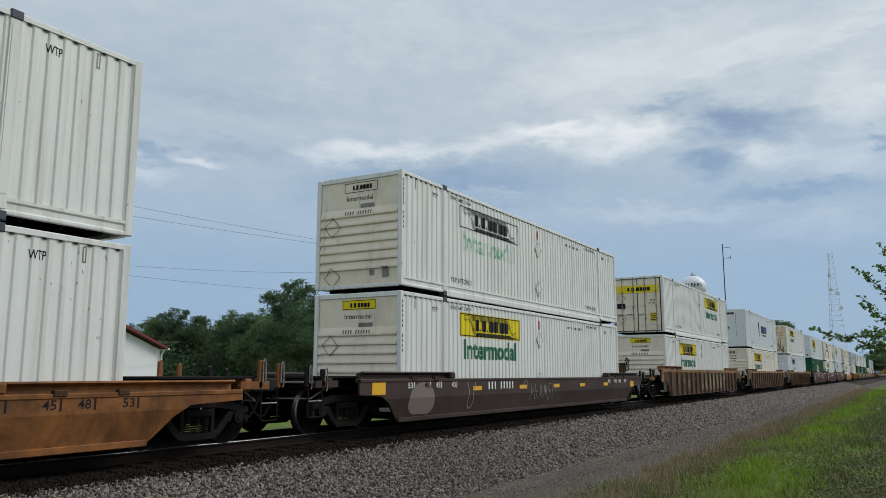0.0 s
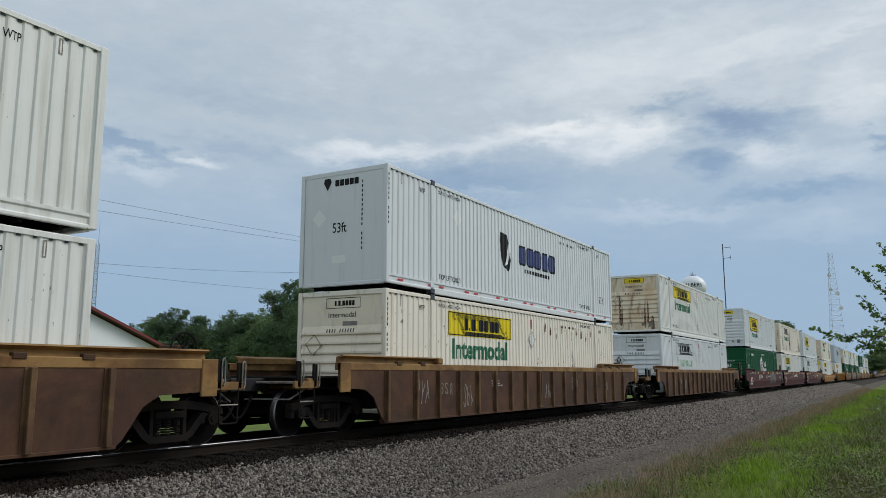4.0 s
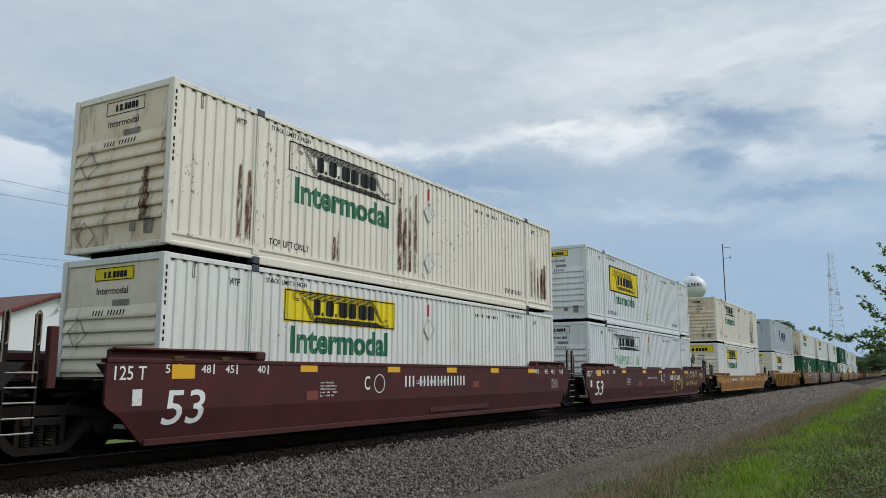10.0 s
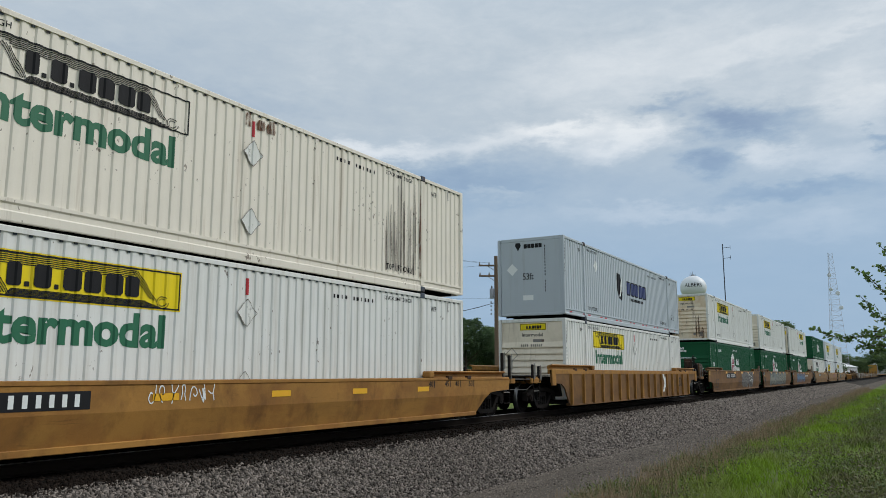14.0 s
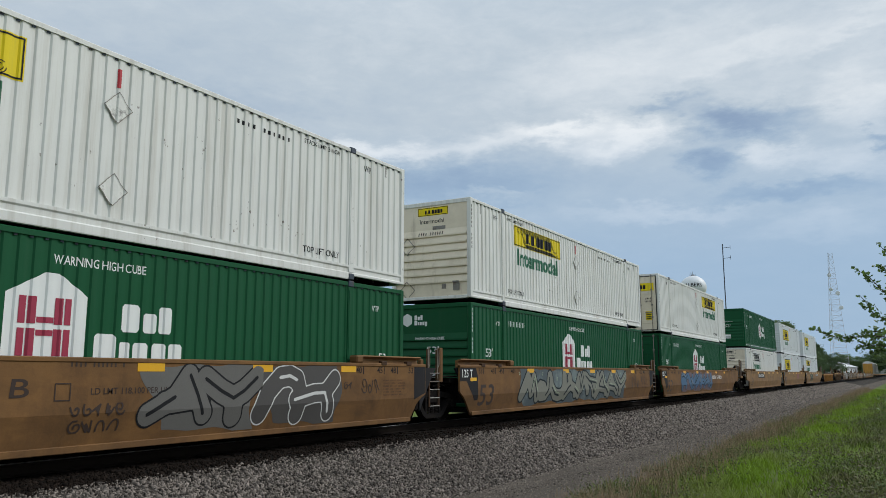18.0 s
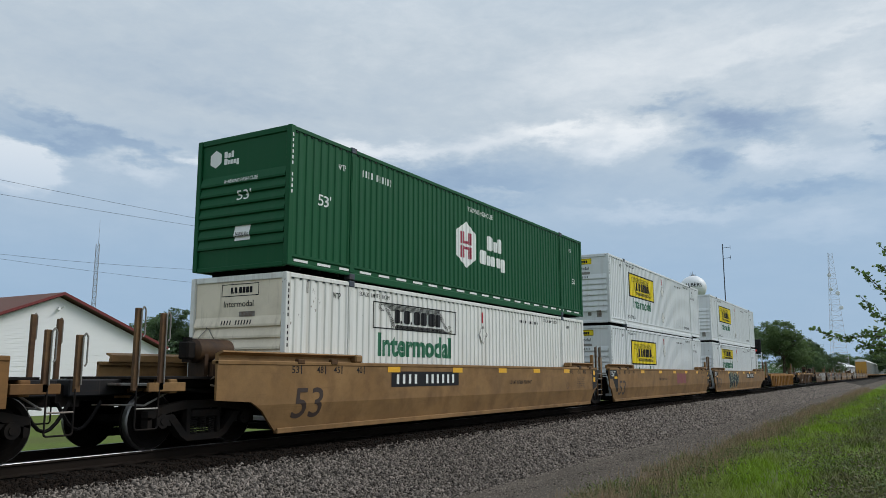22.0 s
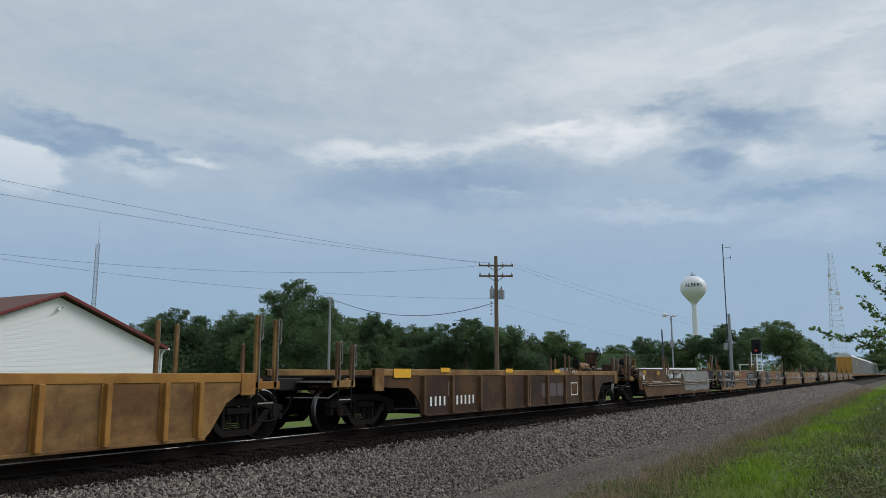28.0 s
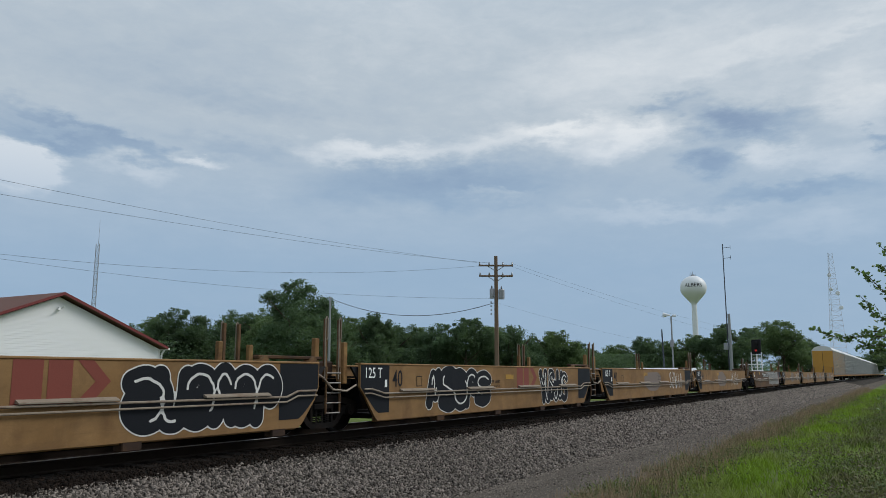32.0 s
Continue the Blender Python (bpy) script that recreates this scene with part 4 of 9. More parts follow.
def cable(pts_sag, r):
    (a, b, sag) = pts_sag
    n = 14
    return [(a[0] + (b[0] - a[0]) * i / n, a[1] + (b[1] - a[1]) * i / n, a[2] + (b[2] - a[2]) * i / n - sag * 4 * (i / n) * (1 - i / n)) for i in range(n + 1)]


def utility_poles():
    px, py = 53.45, 26.45
    p = thing("utility_pole", "tall timber utility pole with two crossarms and transformers", "utility pole")
    part("pole", Geo().tube((px, py, -0.9), (px, py, 10.15), 0.19, 12, 0.13), MAT["pole_wood"], p, smooth=True)
    ax = Vector((0.53, -0.85, 0)).normalized()
    for z, l in ((9.42, 1.33), (8.62, 1.30)):
        a, b = Vector((px, py, z)) - ax * l, Vector((px, py, z)) + ax * l
        arm = part("crossarm", Geo().tube(a, b, 0.07, 4), MAT["pole_wood"], p)
        for f in (0.03, 0.3, 0.7, 0.97):
            q = a.lerp(b, f)
            part("insulator", Geo().lathe([(0.0, 0.0), (0.05, 0.02), (0.07, 0.08), (0.04, 0.14), (0.06, 0.18), (0.0, 0.24)], 8, "z", (q.x, q.y, q.z + 0.05)), MAT["mast"], arm)
        for s in (-1, 1):
            part("brace", Geo().tube(Vector((px, py, z - 0.45)), Vector((px, py, z)) + ax * s * 0.7, 0.025, 4), MAT["mast"], arm)
    for s, z, rad in ((-0.33, 7.25, 0.17), (0.40, 7.2, 0.24)):
        c = Vector((px, py, z)) + ax * s
        tk = part("transformer", Geo().lathe([(0, -0.38), (rad, -0.36), (rad, 0.34), (rad * 0.8, 0.40), (0, 0.42)], 14, "z", tuple(c)), MAT["mast"], p, smooth=True)
        part("bushing", Geo().lathe([(0.05, 0.40), (0.07, 0.46), (0.04, 0.52), (0.06, 0.58), (0.0, 0.66)], 8, "z", tuple(c)), MAT["steel_dark"], tk)
    for i in range(4):
        part("insulator", Geo().lathe([(0.0, -0.05), (0.07, -0.03), (0.07, 0.05), (0, 0.06)], 8, "z", (px - 0.25, py + 0.3, 6.6 - 0.3 * i)), MAT["mast"], p)
    q = thing("utility_pole", "slender grey service pole before the trees", "utility pole")
    part("pole", Geo().tube((55.3, 43.9, -0.9), (55.3, 43.9, 8.0), 0.13, 10, 0.09), MAT["mast"], q, smooth=True)
    # lines
    tip = lambda f, z: tuple(Vector((px, py, z)) + ax * f)
    for i, (a, b, sag, r) in enumerate((
            ((17.38, 35.8, 10.15), tip(-1.25, 9.62), 0.35, 0.008), ((17.44, 35.84, 9.43), tip(-0.5, 9.62), 0.35, 0.008), ((20.97, 42.42, 7.64), tip(-1.2, 9.4), 0.9, 0.008),
            ((22.04, 44.56, 7.84), tip(-0.3, 6.9), 0.7, 0.008), ((55.3, 43.9, 7.9), tip(-0.2, 6.55), 1.25, 0.026),
            (tip(1.2, 9.6), (180, 20, 9.0), 1.2, 0.006), (tip(0.5, 9.6), (180, 22, 8.0), 1.2, 0.006), (tip(0.2, 6.5), (165, 26, 6.0), 1.4, 0.005))):
        w = put("power_line", Geo().path(cable((a, b, sag), r), r, 5).mesh("power_line", MAT["wire"]))
        tagged(w, "thin dark overhead cable sagging between poles", "cable", "overhead cables")


MAT["steel_dark"] = surf("dark porcelain", (0.07, 0.06, 0.055), 0.4, var=0.1)


def water_tower():
    x, y, zc, r = 377.7, 83.2, 41.5, 6.05
    t = thing("water_tower", "white ball-shaped water tower on a slim stem", "water tower")
    prof = []
    for i in range(13):
        a = math.pi / 2 - math.radians(132) * i / 12
        prof.append((r * math.cos(a), r * 0.94 * math.sin(a)))
    prof += [(2.9, -5.7), (1.9, -6.7), (1.3, -7.5), (1.15, -8.4)]
    part("tank", Geo().lathe(prof, 40, "z", (x, y, zc)), MAT["tower_white"], t, smooth=True)
    part("stem", Geo().lathe([(1.15, -8.3), (1.35, -30), (1.9, -38), (3.8, -43)], 24, "z", (x, y, zc)), MAT["tower_white"], t, smooth=True)
    top = Geo().lathe([(0.9, 5.4), (0.9, 6.2), (0.0, 6.3)], 12, "z", (x, y, zc))
    for k in range(6):
        a = k * 1.05
        top.tube((x + 1.6 * math.cos(a), y + 1.6 * math.sin(a), zc + 5.2), (x + 1.6 * math.cos(a), y + 1.6 * math.sin(a), zc + 6.4), 0.06, 5)
    for a in (0.3, 1.9, 3.2):
        top.tube((x + 0.8 * math.cos(a), y + 0.8 * math.sin(a), zc + 6), (x + 0.8 * math.cos(a), y + 0.8 * math.sin(a), zc + 7.6), 0.07, 5)
    part("roof_gear", top, MAT["mast"], t)
    # name round the ball, bent on to it
    vs, fs = letters("ALBERS", 1.75, 8.3)
    yaw = math.atan2(-y, -x)
    out = []
    for u, v in vs:
        a = yaw + (u - 4.15) / (r + 0.02) 
        zz = v - 0.9 + 0.9
        rr = math.sqrt(max((r + 0.06) ** 2 - (zz / 0.92) ** 2, 0.1))
        out.append((x + rr * math.cos(a), y + rr * math.sin(a), zc + zz))
    part("lettering", Geo().add(out, fs), MAT["ink"], t)


def rail_signal():
    x, y = 105.5, 15.9
    s = thing("rail_signal", "railway signal with a black head and white ladder platform", "signal")
    part("mast", Geo().tube((x, y, -0.8), (x, y, 4.6), 0.08, 10), MAT["white_trim"], s)
    part("signal_head", Geo().box(x - 0.14, x + 0.14, y - 0.55, y + 0.55, 3.7, 5.5, 0.06), MAT["ink"], s)
    part("hood", Geo().tube((x - 0.4, y, 5.05), (x - 0.1, y, 5.05), 0.17, 12).tube((x - 0.4, y, 4.6), (x - 0.1, y, 4.6), 0.17, 12).tube((x - 0.4, y, 4.12), (x - 0.1, y, 4.12), 0.17, 12), MAT["ink"], s)
    part("lens", Geo().tube((x - 0.43, y, 4.12), (x - 0.41, y, 4.12), 0.13, 12), MAT["lamp_red"], s)
    lad = Geo()
    for dy in (-0.6, 0.6):
        lad.tube((x - 0.3, y + dy, -0.8), (x - 0.3, y + dy, 3.9), 0.06, 6)
    for i in range(12):
        lad.tube((x - 0.3, y - 0.6, -0.6 + 0.38 * i), (x - 0.3, y + 0.6, -0.6 + 0.38 * i), 0.035, 5)
    part("ladder", lad, MAT["white_trim"], s)
    rl = Geo()
    for z in (2.4, 1.6, 0.9):
        rl.tube((x - 0.4, y - 0.8, z), (x - 0.4, y + 2.0, z), 0.05, 5)
    rl.tube((x - 0.4, y + 2.0, 0.6), (x - 0.4, y + 2.0, 2.4), 0.06, 5)
    rl.box(x - 0.6, x + 0.3, y - 0.8, y + 2.0, 0.55, 0.62)
    part("platform", rl, MAT["white_trim"], s)


def far_buildings():
    def shed(x, y, l, w, h, ridge, turn, wall, roof, label):
        b = thing("shed", label, "building", m=pose(x, y, -0.8, 0, 0, turn))
        part("wall", Geo().prism([(-l / 2, 0), (l / 2, 0), (l / 2, h), (0, h + ridge * 0.94), (-l / 2, h)], -w / 2, w / 2), MAT[wall], b)
        for s in (-1, 1):
            part("roof", Geo().prism([(0, h + ridge), (s * (l / 2 + 0.4), h - 0.15), (s * (l / 2 + 0.4), h - 0.02), (0, h + ridge + 0.14)], -w / 2 - 0.4, w / 2 + 0.4), MAT[roof], b)
        part("door", Geo().box(-1.6, 1.6, -w / 2 - 0.04, -w / 2, 0, min(2.6, h - 0.3)), MAT["mast"], b)
    shed(135, 36.5, 11.0, 12, 1.75, 1.15, 20, "siding", "roof_metal", "low white shed with a pale metal roof")
    shed(118, 42.0, 16.0, 9, 2.1, 0.7, 10, "siding", "roof_dark", "long low building with a dark roof")
    shed(318, 25.5, 16.0, 22, 4.6, 2.2, 75, "siding", "roof_metal", "white gabled shed far along the line")
    shed(345, 38.0, 14.0, 16, 4.0, 2.0, 20, "siding", "roof_metal", "pale shed far behind the track")


def poles_and_masts():
    lattice_mast("lattice_mast", "thin grey lattice radio mast behind the house", 37.7, 52.4, -0.8, 11.0, 0.22, 0.16, 26, 0.025, MAT["mast"])
    lattice_mast("lattice_tower", "tall pale lattice radio tower with dish antennas", 331.5, 21.4, -0.8, 47.2, 4.2, 0.9, 24, 0.06, MAT["mast_pale"], ((0.6, 38.5, 0.7), (-1.8, 31.5, 0.8), (0.4, 33.0, 0.7), (-2.6, 26.0, 0.75)), 0.0)
    a = thing("antenna_pole", "slim dark antenna pole with short side arms", "mast")
    x, y = 124.0, 22.3
    part("lower_pole", Geo().tube((x, y, -0.8), (x, y, 10.2), 0.26, 10, 0.2), MAT["mast"], a, smooth=True)
    part("upper_pole", Geo().tube((x + 0.05, y + 0.35, 1.0), (x + 0.05, y + 0.35, 20.9), 0.09, 8, 0.07), MAT["mast_dark"], a)
    for z in (20.3, 18.7):
        part("side_arm", Geo().tube((x, y + 0.3, z), (x + 0.1, y - 0.75, z + 0.05), 0.035, 5).tube((x + 0.1, y - 0.75, z - 0.3), (x + 0.1, y - 0.75, z + 0.4), 0.03, 5), MAT["mast_dark"], a)
    part("cabinet", Geo().box(x - 0.4, x + 0.1, y + 0.3, y + 0.9, 4.8, 5.8, 0.04), MAT["mast"], a)
    s = thing("siren_pole", "warning siren with a pair of horns on a pole", "siren")
    x, y = 141.5, 35.3
    part("pole", Geo().tube((x, y, -0.8), (x, y, 11.4), 0.14, 8), MAT["mast"], s)
    part("horn", Geo().tube((x, y + 0.2, 11.6), (x, y + 1.4, 11.7), 0.12, 10, 0.45).tube((x, y - 0.2, 11.5), (x, y - 0.9, 11.5), 0.2, 10, 0.2), MAT["tower_white"], s)
    part("control_box", Geo().box(x - 0.3, x + 0.1, y - 0.3, y + 0.3, 6.0, 7.2, 0.04), MAT["mast"], s)
    q = thing("utility_pole", "dark leaning pole beside the siren", "utility pole")
    part("pole", Geo().tube((x - 2, y + 1.0, -0.8), (x - 2, y + 1.25, 9.0), 0.16, 8, 0.12), MAT["mast_dark"], q)


def near_tree():
    """The small tree beside the camera's right, of which only branch tips come into view."""
    t = thing("small_tree", "small tree with sparse fresh green leaves on thin branches", "tree")
    tx, ty = 15.6, -2.1
    part("trunk", Geo().tube((tx, ty, -0.4), (tx + 0.1, ty + 0.1, 2.0), 0.10, 10, 0.07).tube((tx + 0.1, ty + 0.1, 2.0), (tx, ty + 0.2, 4.2), 0.07, 8, 0.03), MAT["bark"], t, smooth=True)
    r = np.random.default_rng(5)
    # each spray: points from the root side to the tip, number of leaves
    sprays = [
        ([(16.0, -0.39, 2.05), (16.0, -0.08, 2.35), (16.0, 0.18, 2.62), (16.0, 0.27, 2.72), (16.0, 0.41, 2.92), (16.0, 0.58, 3.05)], 75),
        ([(15.9, -0.44, 1.7), (15.9, -0.05, 2.0), (15.9, 0.22, 2.14), (15.9, 0.42, 2.29), (15.9, 0.47, 2.42), (15.9, 0.59, 2.6)], 75),
        ([(15.8, -0.51, 1.55), (15.8, 0.25, 1.84), (15.8, 0.48, 1.88), (15.8, 0.72, 1.85), (15.8, 0.93, 1.82), (15.8, 1.13, 1.9), (15.8, 1.4, 2.02)], 120),
        ([(16.1, -0.43, 1.42), (16.1, 0.07, 1.62), (16.1, 0.32, 1.7), (16.1, 0.59, 1.71), (16.1, 0.73, 1.63)], 85),
        ([(16.2, -0.44, 1.61), (16.2, -0.03, 1.82), (16.2, 0.24, 1.93), (16.2, 0.44, 1.97), (16.2, 0.58, 1.93)], 75),
        ([(16.1, -0.46, 2.79), (16.1, -0.14, 3.12), (16.1, 0.06, 3.34), (16.1, 0.18, 3.45)], 30),
        ([(16.2, -0.49, 2.2), (16.2, -0.18, 2.52), (16.2, 0.05, 2.94), (16.2, 0.16, 3.15)], 40),
        ([(16.3, -0.41, 1.22), (16.3, 0.08, 1.52), (16.3, 0.33, 1.65), (16.3, 0.52, 1.57)], 70),
        ([(15.9, -1.4, 3.3), (15.8, -0.7, 3.6)], 60), ([(15.3, -3.0, 3.1), (15.2, -3.5, 3.2)], 60), ([(15.4, -2.1, 3.9), (15.1, -1.9, 4.4)], 60)]
    pts = []
    for i, (line, n) in enumerate(sprays):
        line = [Vector(p) for p in line]
        base = Vector((tx + 0.05, ty + 0.1, 1.3 + 0.3 * (i % 5)))
        g = Geo().tube(base, line[0], 0.022, 6, 0.012)
        for j, (p, q) in enumerate(zip(line, line[1:])):
            g.tube(p, q, 0.011 * (1 - j / len(line)) + 0.003, 5, 0.011 * (1 - (j + 1) / len(line)) + 0.003)
        br = part("branch", g, MAT["bark"], t)
        for k in range(n):
            f = (len(line) - 1) * r.uniform(0.15, 1.0)
            j = min(int(f), len(line) - 2)
            p = np.array(line[j].lerp(line[j + 1], f - j))
            pts.append(p + r.normal(size=3) * np.array([0.05, 0.05, 0.045 - 0.02 * f / len(line)]))
        for k in range(4):
            j = 1 + int((len(line) - 2) * r.random()) if len(line) > 2 else 0
            p = line[j].lerp(line[min(j + 1, len(line) - 1)], r.random())
            q = p + Vector((r.uniform(-0.1, 0.1), r.uniform(0.05, 0.18), r.uniform(-0.08, 0.12)))
            part("twig", Geo().tube(p, q, 0.004, 4, 0.002), MAT["bark"], br)
            for m in range(7):
                pts.append(np.array(p.lerp(q, r.uniform(0.3, 1.1))) + r.normal(size=3) * 0.015)
    for cx, cy, cz, sx, sz, n in ((16.3, 0.05, 1.62, 0.22, 0.07, 70), (16.2, 0.35, 1.72, 0.16, 0.06, 40)):
        for k in range(n):
            pts.append(np.array((cx, cy, cz)) + r.normal(size=3) * np.array([sx, sx, sz]))
    part_me = leaf_cloud("leaves", np.array(pts), 0.085, MAT["leaf_near"], 6)
    ob = put("leaves", part_me, t)
    ob["kind"] = "stuff"
    b = put("roadside_bush", leaf_cloud("roadside_bush", np.array([29.5, -0.25, 0.15]) + np.random.default_rng(9).normal(size=(900, 3)) * np.array([0.7, 0.42, 0.32]), 0.10, MAT["leaf_near"], 8))
    tagged(b, "low green bush at the grass bank", "bush")


SECTION = build_ground()
build_track(SECTION)
make_tree_kinds()
WOOD = [(74.8, 90.3, 10.1, 7), (69.2, 79.8, 10.3, 9), (79.4, 86.7, 9.1, 8), (85.1, 88.9, 9.5, 9), (81.9, 82.2, 10.3, 9), (77.8, 75.1, 10.3, 9), (72.2, 66.6, 9.9, 9), (64.6, 55.1, 11.9, 10), (79.3, 62.4, 10.2, 9), (95.3, 71.2, 10.5, 9), (91.8, 65.1, 10.6, 8), (104.5, 69.6, 9.9, 10), (108.9, 68.2, 9.6, 10), (105.3, 62.3, 9.8, 9), (103.9, 56.5, 10.3, 9), (112.1, 56.6, 9.6, 9), (111.1, 52.4, 9.5, 9)]
WOOD_FAR = [(139.1, 60.9, 9.1, 9), (131.7, 53.2, 9.7, 10), (143.4, 53.7, 8.2, 8), (159.8, 56.2, 6.9, 9), (167.1, 53.2, 8.2, 11), (164.7, 46.9, 9.8, 10), (187.4, 48.0, 9.9, 11), (164.6, 36.9, 10.0, 10), (156.7, 29.8, 11.4, 11), (175.2, 28.2, 11.6, 10), (162.5, 19.8, 11.9, 13), (209.4, 20.3, 10.4, 10), (289.9, 23.2, 9.0, 14), (361.6, 20.6, 10.1, 16), (389.7, 12.3, 11.1, 18), (347.4, 4.2, 11.8, 18), (327.6, -2.3, 12.7, 18)]
for i, (x, y, h, w) in enumerate(WOOD + WOOD_FAR):
    tree(x, y, h, w * 1.12, i)
shrub_row()
grass_and_weeds()
house()
utility_poles()
water_tower()
rail_signal()
far_buildings()
poles_and_masts()
near_tree()


# ---- containers: 53 ft, 16.154 x 2.591 x 2.896 m; origin at the middle of the base ----
CL, CW, CH = 16.154, 1.295, 2.896
POST_X = CL / 2 - 2.06
PITCH = 0.222


def wave_cuts(x0, x1):
    """The corrugation's bends between two posts: (x, depth)."""
    n = round((x1 - x0) / PITCH)
    p = (x1 - x0) / n
    out = [(x0, 0.0)]
    for i in range(n):
        a = x0 + i * p
        out += [(a + 0.16 * p, 0.0), (a + 0.36 * p, 0.020), (a + 0.68 * p, 0.020), (a + 0.80 * p, 0.0)]
    return out + [(x1, 0.0)]


SPANS = [(-CL / 2 + 0.10, -POST_X - 0.085), (-POST_X + 0.085, POST_X - 0.085), (POST_X + 0.085, CL / 2 - 0.10)]
WAVES = [wave_cuts(a, b) for a, b in SPANS]
BENDS = [x for w in WAVES for x, _ in w]
_wx = [x for w in WAVES for x, _ in w]
_wd = [d for w in WAVES for _, d in w]


def side_depth(x, z):
    return -CW + 0.022 + float(np.interp(x, _wx, _wd))


def end_profile(kind):
    """(z, outward offset) from the base up for the ribbed front end."""
    pts = [(0.12, 0.0), (0.52, 0.0)]
    z = 0.52
    while z < 2.05:
        pts += [(z + 0.008, 0.045), (z + 0.05, 0.047), (z + 0.212, 0.0)]
        z += 0.222
    return pts + [(2.80, 0.0)]


END = end_profile("ribbed")
_ez, _ed = [p[0] for p in END], [p[1] for p in END]


def end_depth_ribbed(u, z):
    return -CL / 2 + 0.05 - float(np.interp(z, _ez, _ed))


def end_depth_flat(u, z):
    return -CL / 2 + 0.03


CONT = {}


def shared(key, make):
    if key not in CONT:
        CONT[key] = make()
    return CONT[key]


def container_shell(paint):
    m = MAT[paint]

    def side(sign):
        def make():
            g = Geo()
            for w in WAVES:
                vs, fs = [], []
                for x, dd in w:
                    y = (CW - 0.022 - dd) * sign
                    vs += [(x, y, 0.30), (x, y, CH - 0.085), (x, y - 0.02 * sign, 0.30), (x, y - 0.02 * sign, CH - 0.085)]
                for i in range(len(w) - 1):
                    a, b = 4 * i, 4 * i + 4
                    fs += [(a, b, b + 1, a + 1), (a + 2, a + 3, b + 3, b + 2), (a, a + 2, b + 2, b), (a + 1, b + 1, b + 3, a + 3)]
                g.add(vs, fs)
            return g.mesh("side_panel", m, True, False)
        return make

    def gaps():
        # dark boxes for the top rail's shadow in the hollows of the sheet
        g = Geo()
        for w in WAVES:
            for (xa, da), (xb, db) in zip(w, w[1:]):
                if da > 0.01 and db > 0.01:
                    y = -CW + 0.022 + da - 0.004
                    g.box(xa + 0.01, xb - 0.01, y - 0.012, y, CH - 0.128, CH - 0.098)
        return g.mesh("top_rail_slotting", MAT["casting"])

    def one_rail(low, s):
        def make():
            g = Geo()
            if low:
                for x0, x1, zb in ((-POST_X, POST_X, 0.0), (-CL / 2 + 0.1, -POST_X - 0.01, 0.085), (POST_X + 0.01, CL / 2 - 0.1, 0.085)):
                    g.prism_x([(s * (CW - 0.09), zb), (s * (CW - 0.004), zb), (s * CW, zb + 0.015), (s * CW, 0.13), (s * (CW - 0.028), 0.155), (s * (CW - 0.028), 0.235), (s * (CW - 0.004), 0.26), (s * (CW - 0.004), 0.31), (s * (CW - 0.09), 0.31)], x0, x1)
            else:
                g.prism_x([(s * (CW - 0.09), CH - 0.10), (s * (CW - 0.005), CH - 0.10), (s * (CW - 0.005), CH - 0.03), (s * (CW - 0.03), CH - 0.012), (s * (CW - 0.09), CH - 0.012)], -CL / 2 + 0.1, CL / 2 - 0.1)
            return g.mesh("rail", m)
        return make

    def post(wide, inner):
        def make():
            g = Geo()
            if inner:
                g.box(-wide / 2, wide / 2, -0.05, 0.0, 0.15, CH - 0.1, 0.006)
                g.box(-wide / 2 + 0.03, wide / 2 - 0.03, 0.0, 0.008, 0.35, CH - 0.2)
            else:
                g.box(-wide / 2, wide / 2, -0.12, 0.0, 0.085, CH - 0.012, 0.012)
            return g.mesh("post", m)
        return make

    def cast():
        g = Geo()
        g.box(-0.09, 0.09, -0.15, 0.012, -0.065, 0.065, 0.012)
        g.box(-0.035, 0.035, 0.012, 0.013, -0.03, 0.03)
        return g.mesh("corner_casting", MAT["casting"])

    def roof():
        g = Geo()
        g.box(-CL / 2 + 0.1, CL / 2 - 0.1, -CW + 0.05, CW - 0.05, CH - 0.035, CH - 0.015)
        n = 40
        for i in range(n):
            x = -CL / 2 + 0.4 + i * (CL - 0.8) / (n - 1)
            g.box(x - 0.09, x + 0.09, -CW + 0.15, CW - 0.15, CH - 0.016, CH - 0.002)
        return g.mesh("roof", m)

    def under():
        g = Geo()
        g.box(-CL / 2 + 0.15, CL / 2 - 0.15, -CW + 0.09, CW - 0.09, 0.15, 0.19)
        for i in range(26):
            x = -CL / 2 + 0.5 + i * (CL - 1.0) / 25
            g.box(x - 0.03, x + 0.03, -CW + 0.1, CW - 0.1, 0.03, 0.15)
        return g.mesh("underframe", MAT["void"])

    return {
        "near": shared(("near", paint), side(-1)), "far": shared(("far", paint), side(1)),
        "rails": [shared(("rail", paint, lo, s), one_rail(lo, s)) for lo in (True, False) for s in (-1, 1)],
        "corner": shared(("corner", paint), post(0.14, False)), "inner": shared(("inner", paint), post(0.17, True)),
        "cast": shared("cast", cast), "gaps": shared("gaps", gaps), "roof": shared(("roof", paint), roof), "under": shared("under", under),
    }


def end_frame(paint, sign, low):
    def make():
        x = sign * (CL / 2 - 0.02)
        xa, xb = min(x, x - sign * 0.1), max(x, x - sign * 0.1)
        g = Geo().box(xa, xb, -CW + 0.13, CW - 0.13, 0.07 if low else CH - 0.13, 0.16 if low else CH - 0.01, 0.01)
        return g.mesh("end_frame", MAT[paint])
    return shared(("end_frame", paint, sign, low), make)


